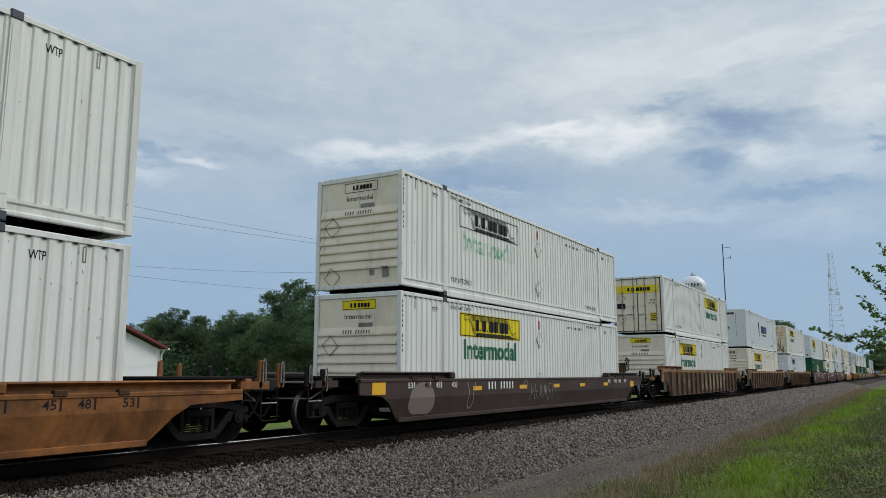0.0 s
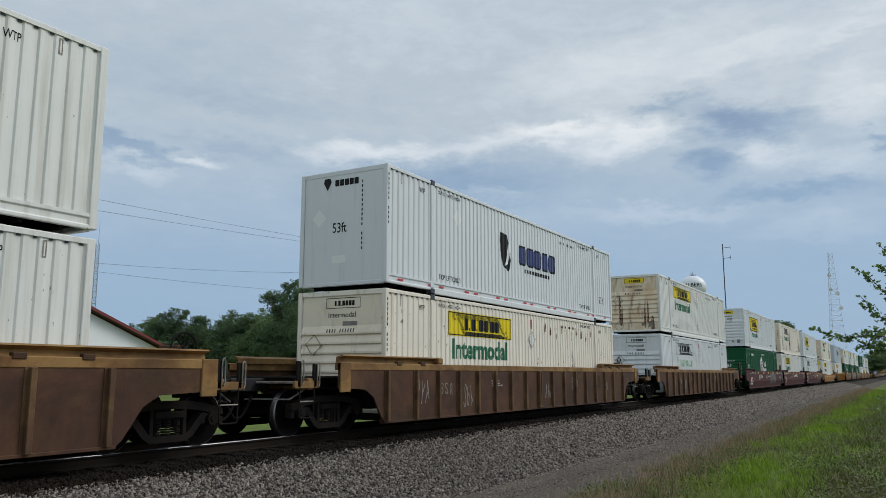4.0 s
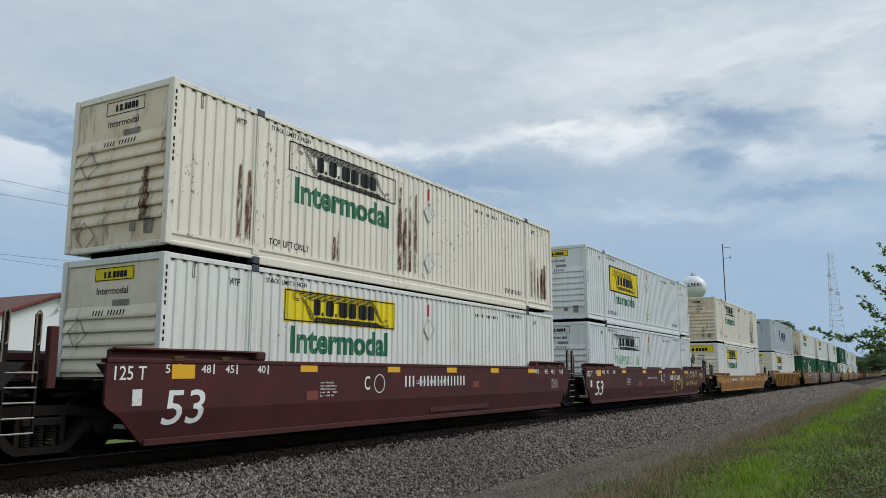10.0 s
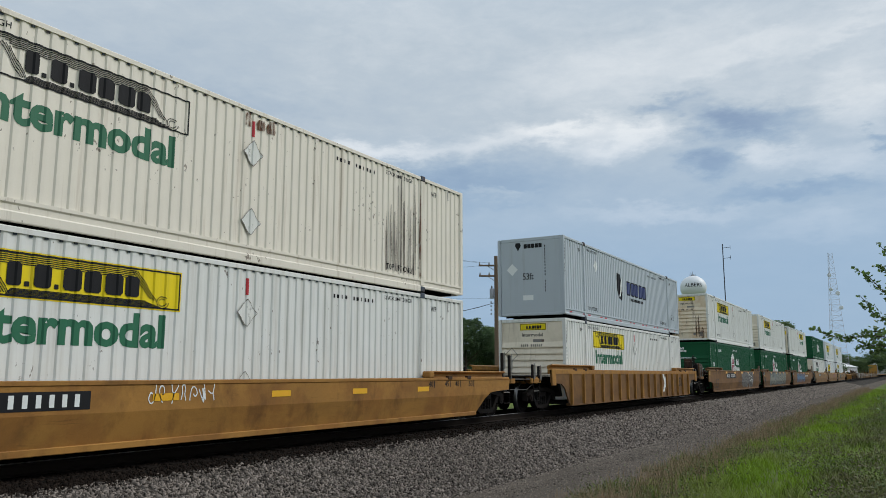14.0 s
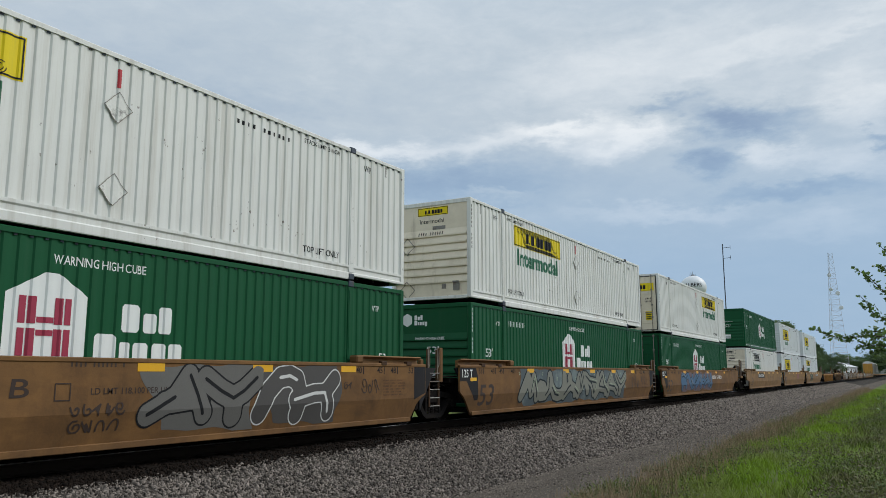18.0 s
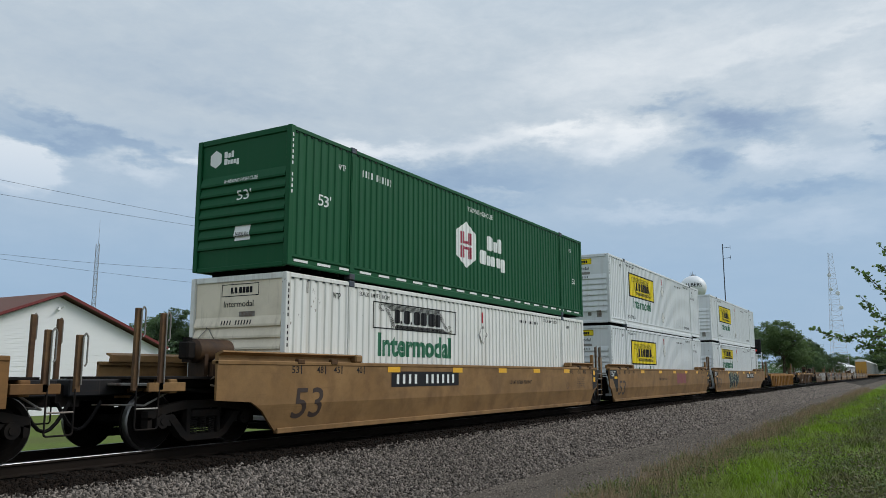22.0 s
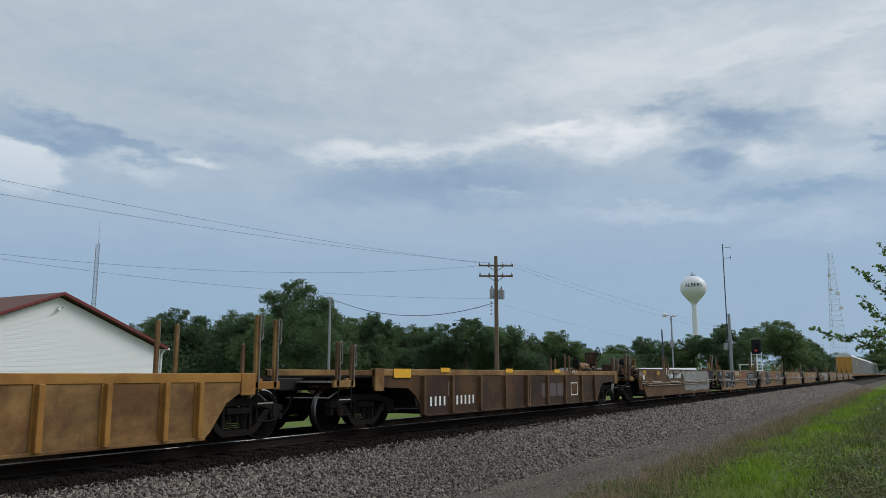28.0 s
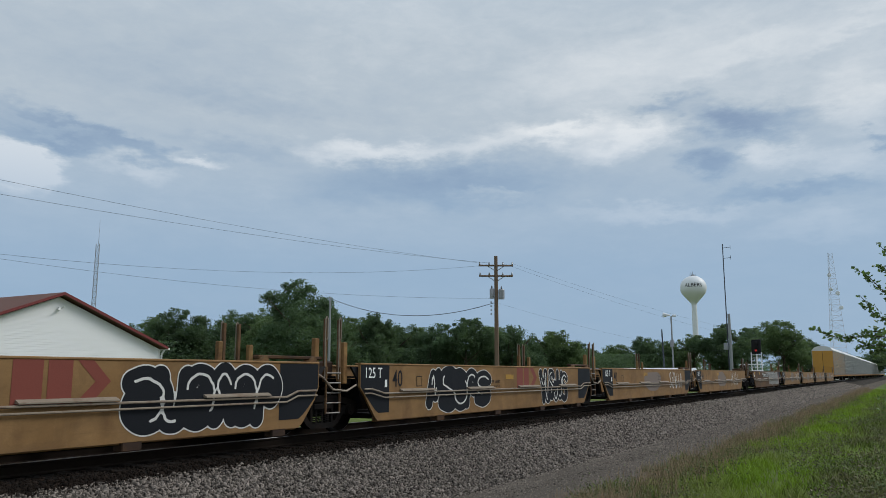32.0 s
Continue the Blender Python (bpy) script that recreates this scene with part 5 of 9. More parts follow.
def ribbed_end(paint, sign):
    def make():
        g = Geo()
        vs, fs = [], []
        for z, o in END:
            x = sign * (CL / 2 - 0.05 + o)
            vs += [(x, -CW + 0.13, z), (x, CW - 0.13, z), (x - sign * 0.03, -CW + 0.13, z), (x - sign * 0.03, CW - 0.13, z)]
        for i in range(len(END) - 1):
            a, b = 4 * i, 4 * i + 4
            fs += [(a, a + 1, b + 1, b), (a + 2, b + 2, b + 3, a + 3), (a, b, b + 2, a + 2), (a + 1, a + 3, b + 3, b + 1)]
        g.add(vs, fs)
        return g.mesh("front_panel", MAT[paint])
    return shared(("ribbed_end", paint, sign), make)


def flat_end(paint, sign):
    def make():
        g = Geo()
        x = sign * (CL / 2 - 0.03)
        g.box(min(x, x - sign * 0.03), max(x, x - sign * 0.03), -CW + 0.13, CW - 0.13, 0.12, CH - 0.12)
        return g.mesh("front_panel", MAT[paint])
    return shared(("flat_end", paint, sign), make)


def door_leaf(paint):
    def make():
        g = Geo()
        g.box(-0.03, 0.03, -0.56, 0.56, 0.14, CH - 0.14, 0.01)
        for i in range(5):
            z = 0.45 + i * 0.48
            g.box(-0.045, -0.03, -0.52, 0.52, z, z + 0.16, 0.006)
        return g.mesh("door", MAT[paint])
    return shared(("door_leaf", paint), make)


def lock_rod():
    def make():
        g = Geo()
        g.tube((0, 0, 0.06), (0, 0, CH - 0.05), 0.018, 8)
        for z in (0.10, 0.75, 1.35, 2.1, CH - 0.12):
            g.box(-0.03, 0.03, -0.045, 0.045, z - 0.03, z + 0.03, 0.006)
        g.box(-0.03, -0.012, -0.02, 0.33, 0.95, 0.99, 0.004)
        return g.mesh("lock_rod", MAT["galv"])
    return shared("lock_rod", make)


def blocks(n, w, h, gap=0.22):
    vs, fs = [], []
    cell = w / n
    for i in range(n):
        a, b = i * cell, (i + 1 - gap) * cell
        o = len(vs)
        e = 0.12 * (b - a)
        vs += [(a + e, 0), (b - e, 0), (b, e), (b, h - e), (b - e, h), (a + e, h), (a, h - e), (a, e)]
        fs.append(tuple(range(o, o + 8)))
    return vs, fs


def mark_blocks(w, h, spec, gap=0.14):
    """Plain blocks in place of a carrier's name: (width, height, drop) for each, in shares of the height."""
    total = sum(a for a, _, _ in spec) + gap * (len(spec) - 1)
    k, u, vs, fs = w / total, 0.0, [], []
    for a, b, drop in spec:
        u1, v0, v1, o = u + a * k, -drop * h, (b - drop) * h, len(vs)
        e = 0.14 * min(u1 - u, v1 - v0)
        vs += [(u + e, v0), (u1 - e, v0), (u1, v0 + e), (u1, v1 - e), (u1 - e, v1), (u + e, v1), (u, v1 - e), (u, v0 + e)]
        fs.append(tuple(range(o, o + 8)))
        u = u1 + gap * k
    return vs, fs


HAULER = [(0.55, 1, 0), (0.2, 0.22, 0), (0.68, 1, 0), (0.2, 0.22, 0), (0.78, 1, 0), (0.76, 1, 0), (0.84, 1, 0), (0.68, 1, 0)]
TWO_WORDS = [(0.8, 1, 0), (0.62, 0.72, 0), (0.62, 1, 0)], [(0.85, 1, 0), (0.42, 0.72, 0), (0.66, 0.72, 0), (0.62, 0.72, 0), (0.64, 0.98, 0.26)]


def wing_lines(w, h, flip=False):
    """An unrolled scroll of fine lines round a logo panel's blocks, with a curl at both ends."""
    items, t = [], 0.013
    for i in range(6):
        d = 0.042 * i
        items.append((stroke([(w * (0.10 + 0.016 * i), h * (0.93 - d)), (w * (0.77 - 0.004 * i), h * (0.93 - d))], t), 0, 0))
        items.append((stroke([(w * (0.23 + 0.004 * i), h * (0.07 + d * 0.6)), (w * (0.90 - 0.016 * i), h * (0.07 + d * 0.6))], t), 0, 0))
    for i in range(4):
        items.append((stroke([(w * (0.125 + 0.014 * i), h * (0.80 - 0.03 * i)), (w * (0.215 + 0.010 * i), h * 0.10)], t), 0, 0))
        items.append((stroke([(w * (0.775 - 0.010 * i), h * 0.90), (w * (0.875 - 0.014 * i), h * (0.20 + 0.03 * i))], t), 0, 0))
    for cx, cy, sg in ((0.095, 0.80, 1), (0.905, 0.20, -1)):
        for r in (1.0, 0.62):
            arc = [(w * cx + 0.055 * r * w * 0.55 * math.cos(a), h * cy + sg * 0.145 * r * h * math.sin(a)) for a in [k * math.pi / 8 for k in range(15)]]
            items.append((stroke(arc, t), 0, 0))
    return join_flat(*items)


def decal(key, name, flat, u, z, material, host, face, depth, lift=0.004, label=""):
    """One decal mesh, kept for its repeats; u from the container's front edge."""
    def make():
        x = u - CL / 2 if face == "side" else u
        return drape(name, flat() if callable(flat) else flat, x, z, depth, MAT[material], BENDS if face == "side" else (), _ez if face == "end" and depth is end_depth_ribbed else (), face, lift)
    return put(name, shared(("decal", key), make), host, label)


def logo_panel(host, style, at, z_top=None):
    """The carrier panel of the white containers: yellow, framed or outlined."""
    u = at - 0.06
    w = 3.76
    if style == "framed":
        h, z0 = 1.0, 1.38
        decal(("framed_b", u), "logo_frame", lambda: rect(3.90, h + 0.06), u - 0.14, z0 - 0.03, "ink", host, "side", side_depth)
        decal(("framed_y", u), "logo_panel", lambda: rect(3.76, h - 0.06), u - 0.07, z0 + 0.03, "yellow", host, "side", side_depth, 0.008)
        decal(("framed_l", u), "logo_linework", lambda: wing_lines(3.5, 0.86), u + 0.06, z0 + 0.07, "ink", host, "side", side_depth, 0.012)
        decal(("framed_t", u), "lettering", lambda: mark_blocks(1.98, 0.36, HAULER), u + 0.88, z0 + 0.31, "ink", host, "side", side_depth, 0.013)
        iz, iw, iu = 0.90, 2.78, u + 0.44
    else:
        h, z0 = 0.64, 1.93
        if style == "yellow":
            decal(("yel_y", u), "logo_panel", lambda: rect(w, h), u, z0, "yellow", host, "side", side_depth)
        decal(("yel_f", u), "logo_frame", lambda: ring(w - 0.04, h - 0.04, 0.025), u + 0.02, z0 + 0.02, "ink", host, "side", side_depth, 0.008)
        decal(("yel_l", u), "logo_linework", lambda: wing_lines(w, h), u, z0, "ink", host, "side", side_depth, 0.009)
        decal(("yel_t", u), "lettering", lambda: mark_blocks(2.1, 0.31, HAULER), u + 0.86, z0 + 0.17, "ink", host, "side", side_depth, 0.012)
        iz, iw, iu = 1.36, 3.28, u + 0.20
    return iz, iw, iu


def white_marks(host, style, at=2.95, faded=False, key=""):
    iz, iw, iu = logo_panel(host, style, at)
    ink = "ink_faded" if faded else "ink_green"
    decal(("inter", style, at, faded), "lettering", lambda: letters("Intermodal", 0.50 if style != "framed" else 0.42, iw, 0.0, 0.036 if style != "framed" else 0.022), iu, iz, ink, host, "side", side_depth, label="faded green lettering" if faded else "green lettering")
    small_marks(host, "ink", key == "white_new")
    for zz in (0.74, 2.02):
        decal(("dia", zz), "placard_holder", lambda: poly([(0, -0.25), (0.24, 0), (0, 0.25), (-0.24, 0)]), 8.15, zz, "plate_grey", host, "side", side_depth, 0.022, "pale placard plate")
        decal(("diar", zz), "placard_edge", lambda: ring_diamond(0.255, 0.016), 8.15, zz, "galv", host, "side", side_depth, 0.028)
    decal("diat", "warning_strip", lambda: rect(0.06, 0.30), 8.12, 2.34, "tape_red", host, "side", side_depth, 0.008, "faded red strip")


def ring_diamond(r, t=0.03):
    o = [(0, -r), (r, 0), (0, r), (-r, 0)]
    i = [(0, -r + t), (r - t, 0), (0, r - t), (-r + t, 0)]
    return o + i, [(k, (k + 1) % 4, 4 + (k + 1) % 4, 4 + k) for k in range(4)]


def small_marks(host, ink, pin=False):
    for k, u in (("a", 2.42), ("b", 12.55)):
        decal(("lift", k, ink), "lettering", lambda: letters("TOP LIFT ONLY", 0.13, 1.15), u, 0.40, ink, host, "side", side_depth)
        decal(("stack", k, ink), "lettering", lambda: letters("STACK LIMIT 3 HIGH", 0.09, 1.15), u - 0.05, 2.62, ink, host, "side", side_depth)
    for k, u in (("a", 1.45), ("b", 14.55)):
        decal(("wtp", k, ink), "lettering", lambda: letters("WTP", 0.13, 0.26), u, 2.48, ink, host, "side", side_depth)
    if pin:
        decal(("wtpor", ink), "lettering", lambda: letters("OR", 0.11, 0.17), 14.6, 2.31, ink, host, "side", side_depth)
        decal(("wtppin", ink), "lettering", lambda: join_flat((bars((1, 1, 4), 0.11, 0.30), 0, 0), (letters("PIN LIFT", 0.11, 0.42), 0.34, 0)), 14.33, 2.14, ink, host, "side", side_depth)
    decal(("idb", ink), "lettering", lambda: bars((4, 6), 0.08, 1.5), 10.6, 2.50, ink, host, "side", side_depth)
    for k, u in (("a", 0.62), ("b", 15.35)):
        decal(("tag", k), "data_plate", lambda: ring(0.07, 0.24, 0.02), u, 2.52, "galv", host, "side", side_depth, 0.006)
    # upright rows of bars on the front corner post
    decal(("postid", ink), "lettering", lambda: upright_bars(11), 0.05, 1.45, ink, host, "side", lambda x, z: -CW)


def upright_bars(n):
    vs, fs = [], []
    for i in range(n):
        if i == 4:
            continue
        o = len(vs)
        vs += [(0, i * 0.115), (0.034, i * 0.115), (0.034, i * 0.115 + 0.07), (0, i * 0.115 + 0.07)]
        fs.append((o, o + 1, o + 2, o + 3))
    return vs, fs


def white_end_marks(host, style):
    f = "end"
    dp = end_depth_ribbed
    if style in ("yellow", "framed", "wide"):
        w = 1.0 if style != "wide" else 2.05
        h = 0.24 if style != "wide" else 0.42
        u = -0.45 if style != "wide" else -1.03
        decal(("end_y", style), "logo_panel", lambda: rect(w, h), u, 2.74 - h - (0.02 if style != "wide" else 0), "yellow", host, f, dp)
        decal(("end_t", style), "lettering", lambda: mark_blocks(w * 0.58, h * 0.46, HAULER), u + w * 0.24, 2.72 - h * 0.78, "ink", host, f, dp, 0.008)
        decal(("end_r", style), "logo_frame", lambda: ring(w - 0.02, h - 0.02, 0.015), u + 0.01, 2.74 - h - 0.01, "ink", host, f, dp, 0.007)
    else:
        decal(("end_ro", style), "logo_frame", lambda: ring(1.0, 0.25, 0.015), -0.45, 2.47, "ink", host, f, dp)
        decal(("end_to", style), "lettering", lambda: mark_blocks(0.58, 0.12, HAULER), -0.2, 2.53, "ink", host, f, dp, 0.006)
    if style != "wide":
        decal(("end_i",), "lettering", lambda: letters("Intermodal", 0.12, 0.8), -0.38, 2.26, "ink", host, f, dp)
    decal(("end_id",), "lettering", lambda: bars((4, 6), 0.09, 0.85), -0.42, 1.90, "ink", host, f, dp)
    decal(("end_plate",), "document_holder", lambda: rect(0.42, 0.10), 0.05, 2.06, "galv", host, f, dp, 0.012)
    decal(("end_d1",), "placard_holder", lambda: ring_diamond(0.26), -0.78, 1.62, "galv", host, f, dp, 0.02)
    decal(("end_d2",), "placard_holder", lambda: ring_diamond(0.26), -0.78, 0.36, "galv", host, f, dp, 0.02)
    decal(("end_box",), "data_plate", lambda: rect(0.2, 0.26), 0.72, 0.30, "galv", host, f, dp, 0.02)
    decal(("end_sq",), "data_plate", lambda: rect(0.14, 0.14), 0.35, 0.36, "galv", host, f, dp, 0.01)


def house_shape(w, h):
    return [(0, 0), (w, 0), (w, h * 0.76), (w * 0.62, h), (w * 0.45, h), (0, h * 0.74)]


def hexagon(w, h):
    return [(w * 0.5, 0), (w, h * 0.24), (w, h * 0.76), (w * 0.5, h), (0, h * 0.76), (0, h * 0.24)]


def emblem_bars(w, h):
    items = []
    for u in (0.0, 0.16, 0.62, 0.78):
        items.append((rect(w * 0.13, h * 0.46), w * u, 0))
        items.append((rect(w * 0.13, h * 0.46), w * u, h * 0.54))
    items.append((rect(w * 0.3, h * 0.10), w * 0.31, h * 0.34))
    items.append((rect(w * 0.3, h * 0.10), w * 0.31, h * 0.56))
    return join_flat(*items)


def green_marks(host, style, end_host=None):
    if style == "hex":
        decal("hexa", "emblem_panel", lambda: poly(hexagon(1.16, 1.28)), 6.67, 0.86, "ink_white", host, "side", side_depth, label="white hexagonal emblem panel")
        decal("hexb", "emblem", lambda: emblem_bars(0.66, 0.72), 6.92, 1.12, "ink_red", host, "side", side_depth, 0.009)
        z, u = 1.10, 8.05
    else:
        decal("housea", "emblem_panel", lambda: poly(house_shape(1.22, 1.20)), 6.66, 1.12, "ink_white", host, "side", side_depth, label="white house-shaped emblem panel")
        decal("houseb", "emblem", lambda: emblem_bars(0.86, 0.80), 6.85, 1.18, "ink_red", host, "side", side_depth, 0.009)
        z, u = 1.14, 8.02
    decal(("hub1", style), "lettering", lambda: mark_blocks(0.94, 0.42, TWO_WORDS[0]), u + 0.45, z + 0.42, "ink_white", host, "side", side_depth)
    decal(("hub2", style), "lettering", lambda: mark_blocks(1.62, 0.40, TWO_WORDS[1]), u, z - 0.02, "ink_white", host, "side", side_depth)
    decal("high", "lettering", lambda: letters("WARNING HIGH CUBE", 0.13, 1.55), 7.3, 2.46, "ink_white", host, "side", side_depth)
    decal("n53a", "lettering", lambda: letters("53'", 0.24, 0.40), 0.92, 1.42 if style != "hex" else 1.25, "ink_white", host, "side", side_depth)
    decal("n53b", "lettering", lambda: letters("53", 0.20, 0.28), 15.2, 1.2, "ink_white", host, "side", side_depth)
    decal("gid", "lettering", lambda: bars((4, 6), 0.16, 1.2), 2.40, 2.34, "ink_white", host, "side", side_depth)
    for k, u in (("a", 1.55), ("b", 14.9)):
        decal(("gwtp", k), "lettering", lambda: letters("WTP", 0.12, 0.26), u, 2.32, "ink_white", host, "side", side_depth)
    decal("gpost", "lettering", lambda: upright_bars(11), 0.05, 1.5, "ink_white", host, "side", lambda x, z: -CW)
    if style == "hex":
        vs = join_flat(*[(rect(0.42, 0.05), i * 0.72, 0) for i in range(22)])
        decal("tape", "reflective_tape", vs, 0.2, 0.17, "ink_white", host, "side", lambda x, z: -CW + 0.02, label="white dashes of reflective tape")
    if end_host is None:
        return
    host, f, dp = end_host, "end", end_depth_ribbed
    decal("gend1", "emblem_panel", lambda: poly(hexagon(0.32, 0.38)), -0.95, 2.26, "ink_white", host, f, dp)
    decal("gend2", "lettering", lambda: join_flat((mark_blocks(0.27, 0.14, TWO_WORDS[0]), 0.0, 0.14), (mark_blocks(0.42, 0.13, TWO_WORDS[1]), 0.0, 0.0)), -0.55, 2.30, "ink_white", host, f, dp)
    decal("gend3", "lettering", lambda: letters("WARNING HIGH CUBE", 0.08, 0.95), -0.5, 1.88, "ink_white", host, f, dp)
    decal("gend4", "lettering", lambda: letters("53'", 0.20, 0.40), -0.12, 1.50, "ink_white", host, f, dp)
    decal("gend5", "notice", lambda: rect(0.42, 0.30), -0.15, 0.66, "ink_white", host, f, dp)
    if style == "hex":
        decal("gend6", "lettering", lambda: letters("24,000 lbs", 0.09, 0.36), -0.12, 0.74, "ink", host, f, dp, 0.009)


def swift_marks(host, end_host):
    decal("sw1", "emblem_panel", lambda: poly([(0.15, 0.9), (0.35, 0.15), (0.75, 0.0), (0.95, 0.35), (0.7, 1.1), (0.2, 1.15)]), 5.8, 1.05, "ink", host, "side", side_depth, label="dark shield emblem")
    decal("sw1b", "emblem_stripe", lambda: poly([(0.0, 0.0), (0.22, 0.08), (0.42, 0.75), (0.3, 0.8)]), 6.3, 1.2, "ink_white", host, "side", side_depth, 0.009)
    decal("sw2", "lettering", lambda: blocks(5, 3.0, 0.62, 0.12), 7.3, 1.36, "ink", host, "side", side_depth)
    decal("sw2b", "lettering", lambda: blocks(5, 2.88, 0.50, 0.14), 7.36, 1.42, "ink_blue", host, "side", side_depth, 0.009)
    decal("sw2c", "lettering", lambda: letters("53 ft", 0.26, 0.55), 14.7, 0.72, "ink", host, "side", side_depth)
    decal("sw2d", "reflective_tape", lambda: join_flat(*[(rect(0.24, 0.05), i * 0.95 + (0.42 if i % 2 else 0.0), 0) for i in range(16)]), 0.5, 0.17, "tape_red", host, "side", lambda x, z: -CW + 0.02)
    decal("sw3", "lettering", lambda: blocks(10, 2.1, 0.12, 0.4), 7.7, 1.14, "ink", host, "side", side_depth)
    small_marks(host, "ink")
    decal("sw4", "placard", lambda: poly([(0, -0.24), (0.24, 0), (0, 0.24), (-0.24, 0)]), 3.4, 2.15, "ink_white", host, "side", side_depth)
    host, f, dp = end_host, "end", end_depth_flat
    decal("sw5", "lettering", lambda: blocks(5, 0.72, 0.16, 0.12), -0.25, 2.5, "ink", host, f, dp)
    decal("sw6", "emblem_panel", lambda: poly([(0, 0.2), (0.12, 0), (0.24, 0.2), (0.2, 0.3), (0.03, 0.3)]), -0.6, 2.42, "ink", host, f, dp)
    decal("sw7", "lettering", lambda: letters("53ft", 0.24, 0.42), -0.3, 1.36, "ink", host, f, dp)
    decal("sw8", "placard", lambda: poly([(0, -0.22), (0.22, 0), (0, 0.22), (-0.22, 0)]), -0.72, 1.75, "ink_white", host, f, dp)
    decal("sw9", "lettering", lambda: upright_bars(15), 0.55, 0.9, "ink", host, f, dp)
    decal("sw10", "notice", lambda: rect(0.4, 0.18), -0.3, 0.62, "ink_white", host, f, dp)


def door_marks(host, green):
    dp = lambda u, z: -CL / 2 - 0.02
    decal("dgk", "door_gasket", lambda: ring(2.34, 2.66, 0.035), -1.17, 0.12, "ink", host, "end", dp, 0.002)
    decal("dgs", "door_gasket", lambda: rect(0.03, 2.6), -0.015, 0.15, "ink", host, "end", dp, 0.002)
    if not green:
        decal("dr1", "logo_panel", lambda: rect(2.1, 0.38), -1.05, 2.05, "yellow", host, "end", dp)
        decal("dr2", "lettering", lambda: mark_blocks(1.15, 0.19, HAULER), -0.5, 2.14, "ink", host, "end", dp, 0.009)
        decal("dr3", "notice", lambda: rect(0.30, 0.42), 0.62, 0.62, "yellow", host, "end", dp)
        decal("dr4", "notice_print", lambda: join_flat(*[(rect(0.24, 0.05), 0, i * 0.1) for i in range(4)]), 0.65, 0.65, "ink", host, "end", dp, 0.009)
        decal("dr5", "notice", lambda: rect(0.42, 0.26), -1.05, 1.28, "ink", host, "end", dp)
        decal("dr6", "lettering", lambda: bars((4,), 0.09, 0.3), 0.62, 1.62, "ink", host, "end", dp)
        decal("dr6b", "lettering", lambda: bars((6,), 0.09, 0.4), 0.58, 1.48, "ink", host, "end", dp)
        for zz in (0.8, 1.85):
            decal(("dr7", zz), "placard_holder", lambda: ring_diamond(0.24), -0.82, zz - 0.05, "galv", host, "end", dp, 0.01)
    else:
        decal("dg1", "lettering", lambda: bars((4,), 0.16, 0.55), -0.8, 1.92, "ink_white", host, "end", dp)
        decal("dg2", "lettering", lambda: bars((6,), 0.16, 0.85), -0.8, 1.68, "ink_white", host, "end", dp)
        decal("dg3", "notice_print", lambda: join_flat(*[(bars((8,), 0.06, 0.8), 0, i * 0.11) for i in range(3)]), -0.8, 1.1, "ink_white", host, "end", dp)


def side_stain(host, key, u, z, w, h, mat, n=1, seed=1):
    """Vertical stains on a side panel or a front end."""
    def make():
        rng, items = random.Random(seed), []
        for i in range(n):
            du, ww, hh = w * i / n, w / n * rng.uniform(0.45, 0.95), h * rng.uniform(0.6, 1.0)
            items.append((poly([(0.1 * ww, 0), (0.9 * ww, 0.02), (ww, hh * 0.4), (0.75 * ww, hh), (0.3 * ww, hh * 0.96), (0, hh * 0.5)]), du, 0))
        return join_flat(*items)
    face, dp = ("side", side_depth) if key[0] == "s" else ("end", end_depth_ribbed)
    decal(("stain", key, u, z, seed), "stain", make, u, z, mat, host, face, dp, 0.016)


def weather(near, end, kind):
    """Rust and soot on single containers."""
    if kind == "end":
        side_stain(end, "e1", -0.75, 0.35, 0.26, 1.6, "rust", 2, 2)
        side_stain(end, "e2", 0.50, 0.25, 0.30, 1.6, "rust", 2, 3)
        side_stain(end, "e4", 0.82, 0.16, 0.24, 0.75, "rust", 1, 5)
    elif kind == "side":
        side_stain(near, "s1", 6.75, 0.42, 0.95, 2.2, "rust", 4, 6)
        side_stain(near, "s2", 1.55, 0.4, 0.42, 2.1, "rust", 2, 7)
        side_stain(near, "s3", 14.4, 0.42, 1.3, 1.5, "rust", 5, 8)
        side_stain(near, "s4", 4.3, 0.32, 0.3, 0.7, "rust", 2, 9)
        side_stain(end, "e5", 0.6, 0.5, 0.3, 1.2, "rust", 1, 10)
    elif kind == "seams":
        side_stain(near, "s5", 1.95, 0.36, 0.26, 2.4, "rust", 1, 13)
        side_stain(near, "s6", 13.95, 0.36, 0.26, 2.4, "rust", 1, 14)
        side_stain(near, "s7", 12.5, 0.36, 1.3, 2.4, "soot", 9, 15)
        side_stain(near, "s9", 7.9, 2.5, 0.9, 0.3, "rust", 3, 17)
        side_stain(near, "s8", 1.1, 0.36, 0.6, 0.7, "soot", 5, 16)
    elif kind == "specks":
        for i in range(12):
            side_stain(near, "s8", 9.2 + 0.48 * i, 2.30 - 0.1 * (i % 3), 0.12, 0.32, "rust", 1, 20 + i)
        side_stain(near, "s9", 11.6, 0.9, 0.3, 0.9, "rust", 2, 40)


